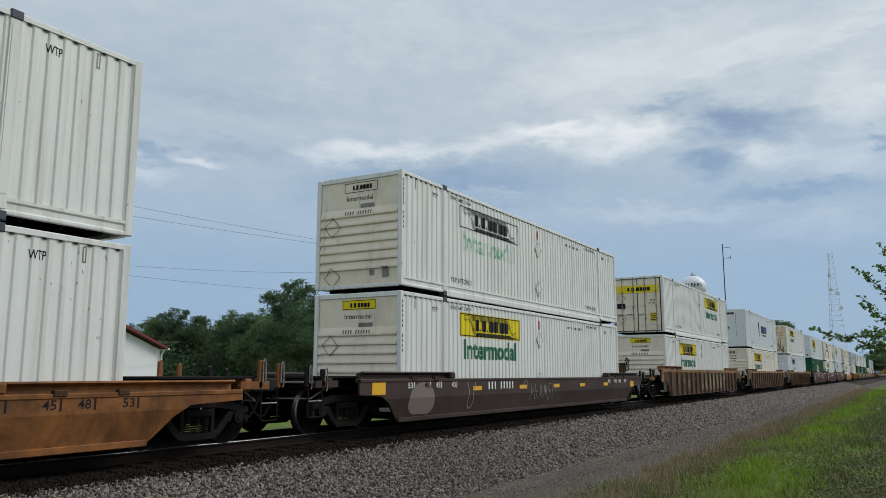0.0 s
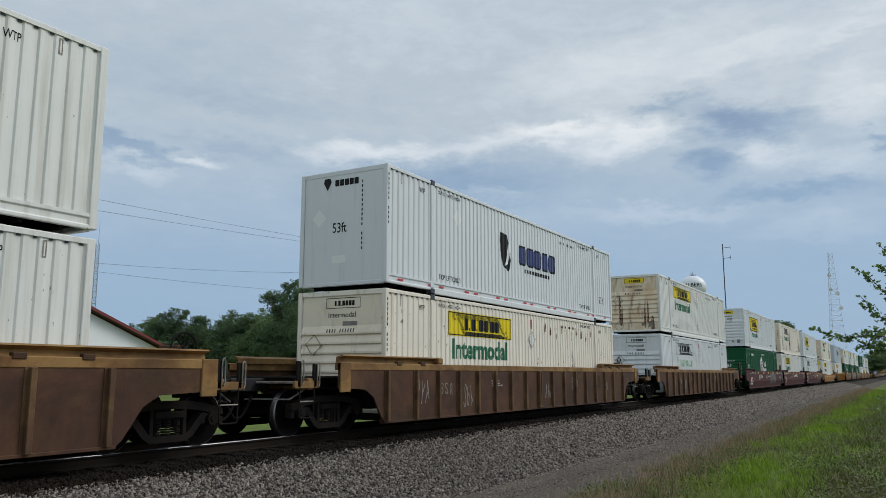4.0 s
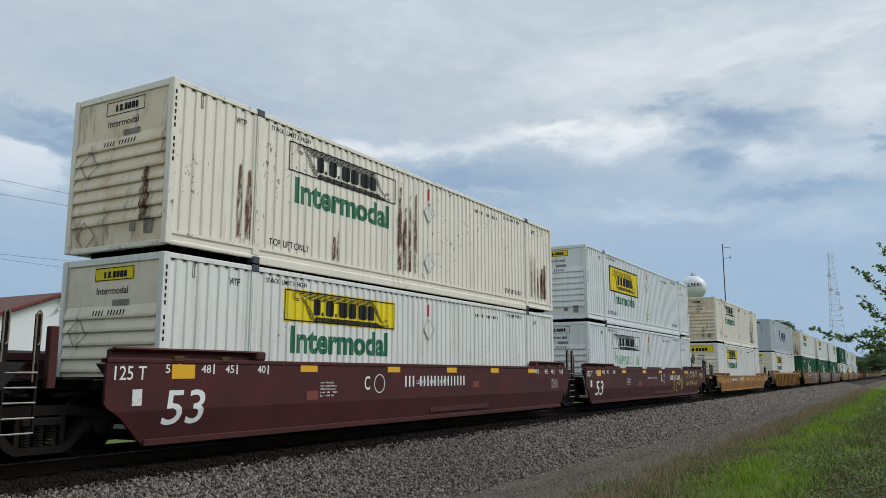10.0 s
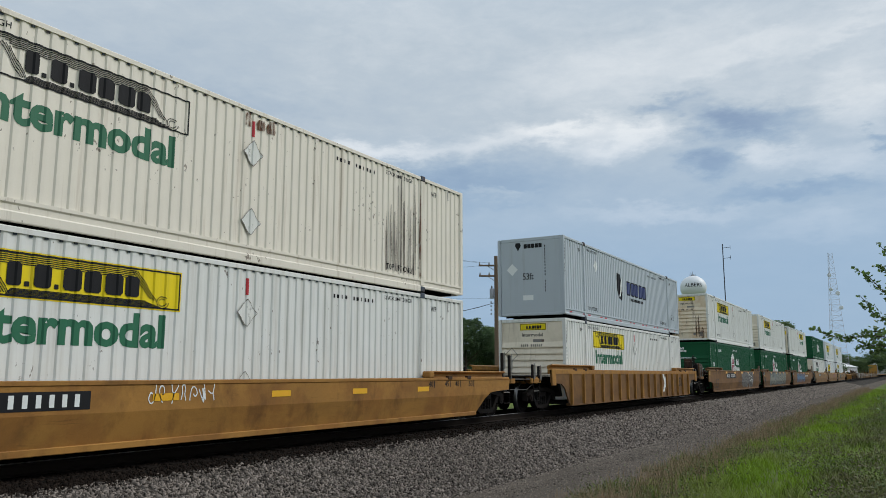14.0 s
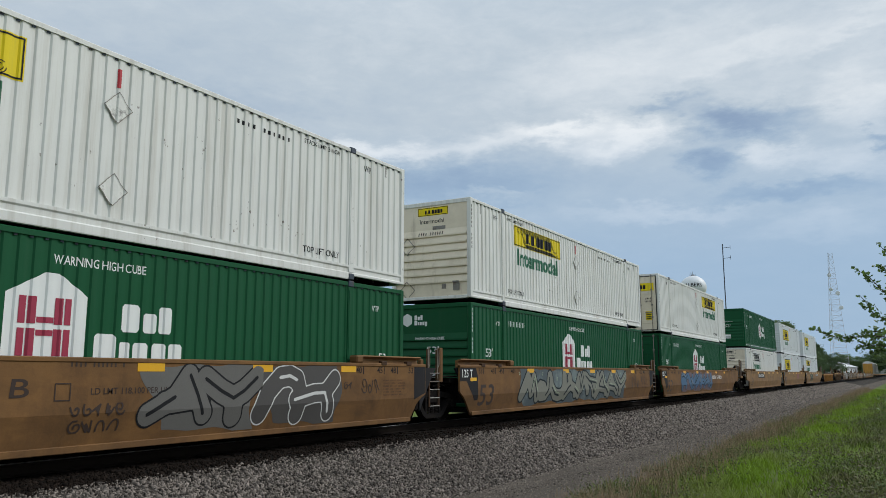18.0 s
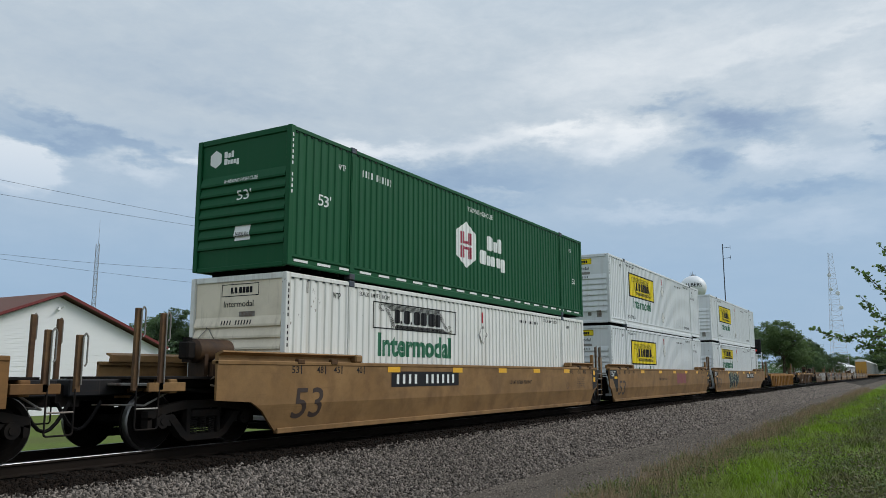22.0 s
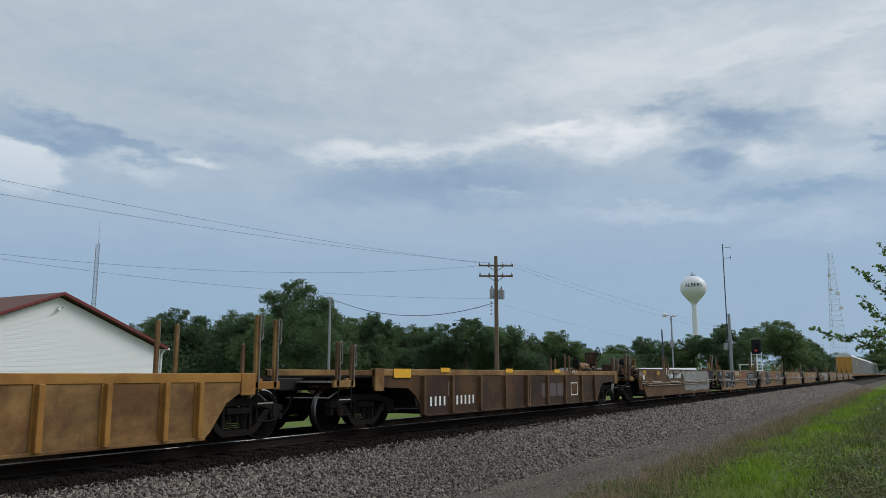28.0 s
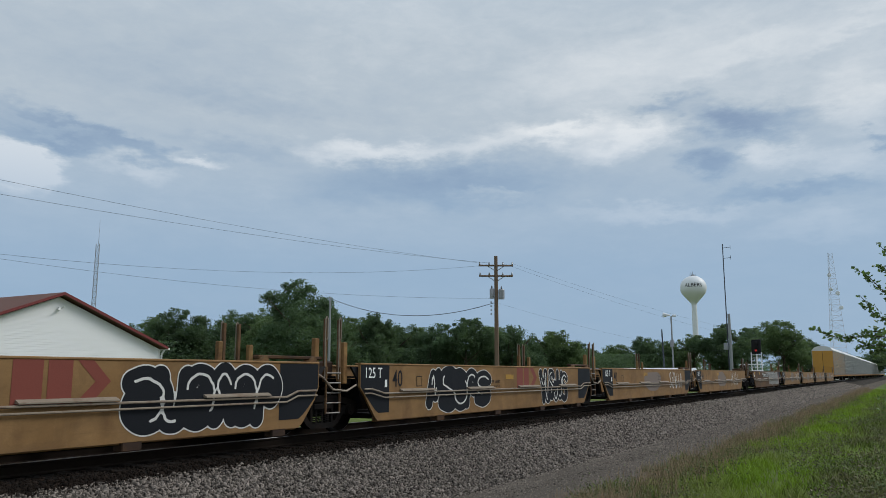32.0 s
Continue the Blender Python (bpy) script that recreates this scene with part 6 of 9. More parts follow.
def container(paint, marks, label, m, end="ribbed", at=2.95, faded=False, end_style=None, worn=""):
    """One 53 ft container; its front end looks to -x."""
    c = thing("shipping_container", label, "container", "stacked containers", m)
    s = container_shell(paint)
    near = put("side_panel", s["near"], c)
    put("side_panel", s["far"], c)
    put("top_rail_slotting", s["gaps"], c)["kind"] = "stuff"
    for me, nm in zip(s["rails"], ("bottom_rail", "bottom_rail", "top_rail", "top_rail")):
        put(nm, me, c)
    put("roof", s["roof"], c)
    put("underframe", s["under"], c)["kind"] = "stuff"
    for sx in (-1, 1):
        for sy in (-1, 1):
            turn = pose(0, 0, 0) if sy > 0 else pose(0, 0, 0, 0, 0, 180)
            put("corner_post", s["corner"], c, m=Matrix.Translation((sx * (CL / 2 - 0.07), sy * CW, 0)) @ turn)
            put("lifting_post", s["inner"], c, m=Matrix.Translation((sx * POST_X, sy * CW, 0)) @ turn)
            for z in (0.06, CH - 0.058):
                put("corner_casting", s["cast"], c, m=Matrix.Translation((sx * POST_X, sy * (CW + 0.004), z)) @ turn)
    for sx in (-1, 1):
        put("end_sill", end_frame(paint, sx, True), c)
        put("end_header", end_frame(paint, sx, False), c)
    put("rear_panel", flat_end(paint, 1), c)
    if end == "ribbed":
        host = put("front_panel", ribbed_end("rusty_end" if worn in ("end", "side", "seams") else "white_end" if paint in ("white", "cream") else paint, -1), c)
    elif end == "flat":
        host = put("front_panel", flat_end(paint, -1), c)
    else:
        for y in (0.575, -0.575):
            leaf = put("door", door_leaf("white_end" if paint == "white" else paint), c, m=pose(-CL / 2 + 0.04, y, 0))
            for yy in (-0.36, 0.2):
                put("lock_rod", lock_rod(), leaf, m=pose(-0.065, yy, 0))
        host = near
    if marks == "green_house":
        green_marks(near, "house", host if end == "ribbed" else None)
    elif marks == "green_hex":
        green_marks(near, "hex", host if end == "ribbed" else None)
    elif marks == "swift":
        swift_marks(near, host)
    else:
        white_marks(near, marks, at, faded, paint)
        if end == "ribbed":
            white_end_marks(host, end_style or marks)
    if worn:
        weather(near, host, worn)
    if end == "doors":
        door_marks(near, marks.startswith("green"))
    return c


# ---- railway trucks ----
WHEEL_R = 0.46


def wheelset_mesh():
    g = Geo()
    for s in (-1, 1):
        prof = [(0.0, 0.10), (0.11, 0.10), (0.12, 0.05), (0.30, 0.02), (0.36, 0.065), (WHEEL_R - 0.022, 0.065), (WHEEL_R, 0.045), (WHEEL_R, -0.045), (WHEEL_R + 0.026, -0.052), (WHEEL_R + 0.026, -0.075), (0.36, -0.075), (0.30, -0.03), (0.12, -0.06), (0.0, -0.08)]
        g.lathe([(r, s * h) for r, h in prof], 28, "y", (0, s * 0.755, 0))
        for k in range(3):
            a = 2 * math.pi * k / 3
            g.box(0.2 * math.cos(a) - 0.03, 0.2 * math.cos(a) + 0.03, s * (0.755 + 0.03) - 0.012, s * (0.755 + 0.03) + 0.012, 0.2 * math.sin(a) - 0.03, 0.2 * math.sin(a) + 0.03)
    g.tube((0, -1.0, 0), (0, 1.0, 0), 0.08, 12)
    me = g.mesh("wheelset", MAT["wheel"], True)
    me.materials.append(MAT["tread"])
    for p in me.polygons:
        c = p.center
        if math.hypot(c.x, c.z) > WHEEL_R - 0.02 and abs(c.y) > 0.72:
            p.material_index = 1
    return me


def side_frame_mesh():
    g = Geo()
    z = WHEEL_R
    g.prism([(-1.16, z + 0.02), (-1.16, z + 0.16), (-0.78, z + 0.25), (-0.4, z + 0.31), (0.4, z + 0.31), (0.78, z + 0.25), (1.16, z + 0.16), (1.16, z + 0.02), (0.72, z + 0.13), (0.36, z + 0.18), (-0.36, z + 0.18), (-0.72, z + 0.13)], -0.08, 0.08)
    g.prism([(-0.82, z + 0.09), (-0.50, z - 0.26), (-0.36, z - 0.34), (0.36, z - 0.34), (0.50, z - 0.26), (0.82, z + 0.09), (0.66, z + 0.10), (0.40, z - 0.19), (0.30, z - 0.235), (-0.30, z - 0.235), (-0.40, z - 0.19), (-0.66, z + 0.10)], -0.09, 0.09)
    for s in (-1, 1):
        g.box(s * 0.33 - 0.04, s * 0.33 + 0.04, -0.075, 0.075, z - 0.24, z + 0.2, 0.01)
        g.prism([(s * 1.16, z - 0.1), (s * 1.16, z + 0.06), (s * 1.08, z + 0.06), (s * 1.08, z - 0.1)], -0.08, 0.08)
        g.prism([(s * 0.76, z - 0.08), (s * 0.76, z + 0.10), (s * 0.70, z + 0.10), (s * 0.70, z - 0.08)], -0.08, 0.08)
        g.tube((s * 0.90, -0.13, z), (s * 0.90, 0.06, z), 0.115, 14)
        g.tube((s * 0.90, -0.145, z), (s * 0.90, -0.13, z), 0.06, 8)
    return g.mesh("side_frame", MAT["steel"])


def spring_mesh():
    g = Geo()
    z0, z1 = WHEEL_R - 0.235, WHEEL_R + 0.03
    for x in (-0.19, 0.0, 0.19):
        n = 7
        for k in range(n):
            zz = z0 + (k + 0.5) * (z1 - z0) / n
            g.lathe([(0.060, zz - 0.012), (0.082, zz - 0.012), (0.082, zz + 0.012), (0.060, zz + 0.012), (0.060, zz - 0.012)], 10, "z", (x, 0, 0))
    g.box(-0.30, 0.30, -0.11, 0.11, z1, z1 + 0.12, 0.02)
    return g.mesh("spring_nest", MAT["steel"])


def bolster_mesh():
    g = Geo()
    g.box(-0.2, 0.2, -0.92, 0.92, WHEEL_R + 0.04, WHEEL_R + 0.26, 0.03)
    g.tube((0, 0, WHEEL_R + 0.2), (0, 0, WHEEL_R + 0.36), 0.2, 16)
    for s in (-1, 1):
        g.box(s * 0.55 - 0.05, s * 0.55 + 0.05, -0.8, 0.8, WHEEL_R - 0.14, WHEEL_R - 0.02, 0.01)
    g.tube((-0.5, 0.2, WHEEL_R - 0.05), (0.5, 0.2, WHEEL_R - 0.05), 0.03, 6)
    return g.mesh("truck", MAT["steel"])


TRUCK = [wheelset_mesh(), None, side_frame_mesh(), spring_mesh(), bolster_mesh()]
WHEELS = ([], [])


def truck(parent, x, full=True):
    t = put("truck", TRUCK[4], parent, "", pose(x, 0, 0))
    for s in (-1, 1):
        put("side_frame", TRUCK[2], t, m=pose(0, s * 1.0, 0, 0, 0, 0 if s < 0 else 180))
        put("spring_nest", TRUCK[3], t, m=pose(0, s * 1.0, 0))["kind"] = "stuff"
    for i, dx in enumerate((-0.90, 0.90)):
        w = put("wheelset", TRUCK[0], t, m=pose(dx, 0, WHEEL_R))
        WHEELS[i].append(w)
    return t


# ---- well cars; origin on the track's middle at rail height ----
SIDE_Y = 1.55


def smooth_depth(x, z):
    return -SIDE_Y + (0.0 if z > 0.66 else (0.66 - z) * 0.22)


def plate(outline, sign, crease, thick=0.05):
    """A side plate from an (x, z) outline, leaning inwards below the crease."""
    bm = bmesh.new()
    f = bm.faces.new([bm.verts.new((x, 0, z)) for x, z in outline])
    if crease:
        bmesh.ops.bisect_plane(bm, geom=bm.verts[:] + bm.edges[:] + bm.faces[:], plane_co=(0, 0, 0.66), plane_no=(0, 0, 1))
    r = bmesh.ops.extrude_face_region(bm, geom=bm.faces[:])
    moved = {v for v in r["geom"] if isinstance(v, bmesh.types.BMVert)}
    for v in bm.verts:
        d = smooth_depth(v.co.x, v.co.z) if crease else -SIDE_Y
        v.co.y = (-d - (thick if v in moved else 0)) * sign
    bmesh.ops.recalc_face_normals(bm, faces=bm.faces)
    return bm


def bm_part(name, bm, material, parent, label=""):
    me = bpy.data.meshes.new(name)
    bm.to_mesh(me)
    bm.free()
    me.materials.append(material)
    return put(name, me, parent, label)


def side_outline(hb, le, re, top, low=0.19, cut=0.72, joined=False):
    """The car side: bottom half length hb, top ends at -le and re."""
    pts = [(-hb, low), (hb, low)]
    if joined:
        pts = [(-hb, low), (hb - 0.32, low), (hb - 0.25, low + 0.08), (hb - 0.12, cut - 0.20), (hb + 0.05, cut - 0.06), (re, cut + 0.02), (re, top)]
    else:
        pts += [(hb + 0.12, low + 0.10), (hb + 0.45, cut - 0.16), (min(hb + 0.75, re - 0.05), cut), (re, cut + 0.05), (re, top)]
    pts += [(-le, top), (-le, cut + 0.05), (max(-hb - 0.75, -le + 0.05), cut), (-hb - 0.45, cut - 0.16), (-hb - 0.12, low + 0.10)]
    return pts


def ladder(parent, x, z0, z1, material, width=0.42, rungs=3, y=-1.36):
    """Thin flat stiles with round rungs."""
    lad = part("ladder", Geo().box(x - width / 2 - 0.018, x - width / 2 + 0.018, y - 0.02, y + 0.02, z0, z1, 0.005), material, parent)
    part("stile", Geo().box(x + width / 2 - 0.018, x + width / 2 + 0.018, y - 0.02, y + 0.02, z0, z1, 0.005), material, lad)
    for i in range(rungs):
        z = z0 + 0.02 + i * (min(z1, 1.3) - z0 - 0.1) / max(rungs - 1, 1)
        part("rung", Geo().tube((x - width / 2, y - 0.02, z), (x + width / 2, y - 0.02, z), 0.014, 6), MAT["galv"], lad)
    return lad


def hoop(x, y, z0, z1, w=0.11, r=0.013):
    """A thin handrail bent over at the top."""
    return Geo().path([(x, y, z0), (x, y, z1 - 0.05), (x + 0.03, y, z1), (x + w - 0.03, y, z1), (x + w, y, z1 - 0.05), (x + w, y, z1 - 0.42), (x + w * 0.6, y, z1 - 0.46)], r, 6)


def brake_gear(parent, s, x):
    """Valves, pipes and brackets crowded under an air reservoir."""
    g = Geo().box(x - 0.17, x + 0.17, -1.18, -0.80, 1.16, 1.42, 0.03).box(x + 0.20, x + 0.46, -1.26, -0.92, 1.16, 1.34, 0.03)
    g.tube((x - 0.02, -1.24, 1.30), (x - 0.02, -1.10, 1.30), 0.10, 12).tube((x + 0.32, -1.32, 1.26), (x + 0.32, -1.20, 1.26), 0.07, 10).tube((x - 0.28, -1.1, 1.16), (x - 0.28, -1.1, 1.40), 0.07, 10)
    b = part("brake_gear", g, MAT["car_old"], parent, "grimy brown brake valves and brackets")
    for p in ([(x - 0.5, -1.25, 1.12), (x - 0.3, -1.3, 1.20), (x + 0.1, -1.32, 1.16), (x + 0.6, -1.35, 1.10)],
              [(x - 0.25, -1.05, 1.40), (x - 0.2, -1.1, 1.52), (x + 0.1, -1.12, 1.55), (x + 0.35, -1.0, 1.50)],
              [(x + 0.3, -1.1, 1.34), (x + 0.34, -1.18, 1.48), (x + 0.55, -1.2, 1.44), (x + 0.62, -1.1, 1.16)],
              [(x - 0.6, -1.38, 1.02), (x - 0.1, -1.42, 0.93), (x + 0.5, -1.45, 0.95), (x + 0.8, -1.4, 1.02)]):
        part("pipe", Geo().path(p, 0.018, 6), MAT["pipe"], b)


def hand_brake(parent, x, y=-0.55, zc=1.98):
    up = zc - 1.98
    h = part("brake_stand", Geo().box(x - 0.10, x + 0.10, y - 0.22, y + 0.22, 1.1, 2.05 + up, 0.02).box(x - 0.18, x + 0.16, y - 0.16, y + 0.16, 1.55 + up, 1.95 + up, 0.05), MAT["car_old"], parent)
    w = Geo()
    n = 20
    for i in range(n):
        a, b = 2 * math.pi * i / n, 2 * math.pi * (i + 1) / n
        w.tube((x + 0.28 * math.cos(a), y - 0.30, zc + 0.28 * math.sin(a)), (x + 0.28 * math.cos(b), y - 0.30, zc + 0.28 * math.sin(b)), 0.018, 6)
    for i in range(4):
        a = math.pi * i / 4
        w.tube((x - 0.27 * math.cos(a), y - 0.30, zc - 0.27 * math.sin(a)), (x + 0.27 * math.cos(a), y - 0.30, zc + 0.27 * math.sin(a)), 0.012, 5)
    w.tube((x, y - 0.32, zc), (x, y - 0.15, zc), 0.03, 8)
    part("brake_wheel", w, MAT["steel"], h)


def air_tank(parent, x, y=-0.8, length=0.95, z=1.72, mat="car_old"):
    prof = [(0.0, -length / 2), (0.14, -length / 2 + 0.02), (0.21, -length / 2 + 0.09), (0.21, length / 2 - 0.09), (0.14, length / 2 - 0.02), (0.0, length / 2)]
    t = part("air_reservoir", Geo().lathe(prof, 16, "x", (x, y, z)), MAT[mat], parent, smooth=True)
    for bx in (x - 0.26, x + 0.26):
        part("bracket", Geo().box(bx - 0.04, bx + 0.04, y - 0.2, y + 0.2, 1.1, z - 0.05), MAT[mat], t)
    part("brake_valve", Geo().box(x - 0.62, x - 0.42, y - 0.12, y + 0.12, 1.45, 1.75, 0.03).tube((x - 0.52, y, 1.4), (x - 0.52, y, 1.82), 0.08, 10), MAT["steel"], t)


def coupler(parent, s, x):
    g = Geo()
    g.box(min(s * (x - 1.0), s * (x - 0.25)), max(s * (x - 1.0), s * (x - 0.25)), -0.09, 0.09, 0.78, 0.96, 0.02)
    g.prism([(s * (x - 0.3), 0.70), (s * (x + 0.05), 0.70), (s * (x + 0.12), 0.78), (s * (x + 0.12), 0.98), (s * (x + 0.05), 1.04), (s * (x - 0.3), 1.04)], -0.06 if s > 0 else -0.17, 0.17 if s > 0 else 0.06)
    c = part("coupler", g, MAT["steel"], parent)
    pts = []
    for i in range(9):
        a = i / 8
        pts.append((s * (x - 0.55 + 0.75 * a), -0.35, 0.78 - 0.42 * math.sin(math.pi * a)))
    part("air_hose", Geo().path(pts, 0.028, 6), MAT["void"], c)


def end_platform(parent, s, hb, end, paint, edge, shared_truck, posts=2.0, brake=False, tank=False, y_half=1.32, brake_z=1.98, grabs="steel", post_in=0.95, back=0.58, tank_in=0.0, tank_z=1.72, tank_mat="car_old"):
    """What stands over one truck: deck, centre sill, bulkhead, ladders, coupler."""
    a, b = s * (hb + 0.05), s * end
    x0, x1 = min(a, b), max(a, b)
    g = Geo().box(x0, x1, -0.32, 0.32, 0.86, 1.12, 0.02)
    g.prism([(s * (hb - 0.15), 0.45), (s * (hb + 0.05), 0.45), (s * (hb + 0.35), 1.1), (s * (hb + 0.1), 1.1)], -1.2, 1.2)
    part("centre_sill", g, MAT["car_black"], parent)
    rig = Geo()
    for yy in (-0.75, 0.62):
        rig.box(min(s * (hb + 0.5), s * (end - 1.1)), max(s * (hb + 0.5), s * (end - 1.1)), yy - 0.12, yy + 0.12, 0.92, 1.10, 0.01)
    rig.box(min(s * (hb + 0.55), s * (hb + 0.75)), max(s * (hb + 0.55), s * (hb + 0.75)), -1.25, 1.25, 0.98, 1.11, 0.01)
    rig.path([(s * (hb + 0.6), -0.95, 0.95), (s * (hb + 1.2), -1.0, 0.90), (s * (end - 1.4), -1.02, 0.98), (s * (end - 1.0), -1.0, 0.90)], 0.03, 6)
    # added box that stands in for the shadow between deck and truck
    lo, hi = sorted((s * (hb + 0.25), s * (end - (0.95 if not shared_truck else 0.2))))
    rig.box(lo, hi, -0.95, 0.95, 0.98, 1.11, 0.01)
    part("brake_rigging", rig, MAT["steel"], parent)
    deck = Geo()
    dx1 = s * (end - 0.9) if not shared_truck else s * (end - 0.15)
    deck.box(min(s * (hb + 0.3), dx1), max(s * (hb + 0.3), dx1), -y_half + 0.05, y_half - 0.05, 1.12, 1.16, 0.004)
    part("end_deck", deck, MAT["steel"], parent)
    if not shared_truck:
        xs = s * (end - 1.05)
        part("end_beam", Geo().box(min(xs, xs - s * 0.16), max(xs, xs - s * 0.16), -y_half, y_half, 0.90, 1.12, 0.015), MAT[edge], parent)
        xm = s * (end - 1.55)
        part("crossover_step", Geo().box(min(xs, xs + s * 0.38), max(xs, xs + s * 0.38), -y_half, y_half, 1.02, 1.06, 0.004), MAT["galv"], parent)
        part("step_board", Geo().box(min(xs - s * 0.3, xs + s * 0.42), max(xs - s * 0.3, xs + s * 0.42), -y_half - 0.03, -y_half + 0.03, 0.93, 1.07, 0.008), MAT[edge], parent)
        for sy in (-1, 1):
            lx = s * (end - post_in)
            yy = sy * (y_half + 0.02)
            stirrup = part("stirrup", Geo().path([(lx - 0.21, yy, 1.0), (lx - 0.21, yy, 0.40), (lx - 0.18, yy, 0.37), (lx + 0.18, yy, 0.37), (lx + 0.21, yy, 0.40), (lx + 0.21, yy, 1.0)], 0.015, 6), MAT["steel"], parent)
            part("rung", Geo().tube((lx - 0.21, yy, 0.68), (lx + 0.21, yy, 0.68), 0.014, 6), MAT["galv"], stirrup)
            for dx, top in ((-0.24, posts), (0.24, posts - 0.05)):
                part("grab_post", Geo().box(lx + dx - 0.045, lx + dx + 0.045, sy * y_half - 0.03, sy * y_half + 0.03, 0.95, top, 0.008), MAT[grabs], parent)
                part("handrail", hoop(lx + dx + 0.03, sy * (y_half + 0.05), 1.05, top + 0.02, 0.07), MAT["galv"], parent)
        coupler(parent, s, end)
        bar = Geo().path([(s * (end - 1.3), -y_half + 0.1, 1.0), (s * (end - 0.75), -y_half + 0.2, 0.72), (s * (end - 0.5), -0.2, 0.72)], 0.016, 6)
        part("uncoupling_lever", bar, MAT["galv"], parent)
    else:
        g = Geo().tube((s * end, 0, 0.72), (s * end, 0, 1.14), 0.30, 16)
        part("articulation_joint", g, MAT["steel"], parent)
        if s > 0:
            for sy in (-1, 1):
                ladder(parent, end - back, 0.42, 1.35, MAT[grabs], 0.44, 5, sy * (y_half + 0.12))
                for dx in (-0.22, 0.22):
                    part("handrail", hoop(end - back + dx - 0.05, sy * (y_half + 0.12), 1.1, posts + 0.04, 0.07), MAT["pipe"], parent)
                    part("grab_post", Geo().box(end - back + dx - 0.04, end - back + dx + 0.04, sy * (y_half + 0.08) - 0.03, sy * (y_half + 0.08) + 0.03, 1.05, posts, 0.008), MAT[grabs], parent)
                part("corner_bracket", Geo().box(end - back - 0.50, end - back - 0.36, sy * y_half - 0.05, sy * y_half + 0.05, 1.0, 1.55 if posts < 2.2 else 1.9, 0.015), MAT[edge], parent)
                part("corner_bracket", Geo().box(end - back + 0.42, end - back + 0.56, sy * y_half - 0.05, sy * y_half + 0.05, 1.0, 1.85, 0.015), MAT[edge], parent)
        part("knee_plate", Geo().prism([(s * (hb + 0.1), 0.35), (s * (hb + 0.55), 1.0), (s * (hb + 0.85), 1.35), (s * (hb + 0.1), 1.35)], -SIDE_Y + 0.08, -SIDE_Y + 0.13), MAT["car_black"], parent)
    if brake:
        hand_brake(parent, s * (end - (1.16 if post_in < 0.9 else 1.6)), zc=brake_z)
    if tank:
        tx = s * (end - tank_in) if tank_in else s * (end - (2.35 if post_in > 0.5 else 1.95))
        air_tank(parent, tx, length=0.95 if post_in > 0.5 else 0.8, z=tank_z, mat=tank_mat)
        brake_gear(parent, s, tx - s * 0.1)


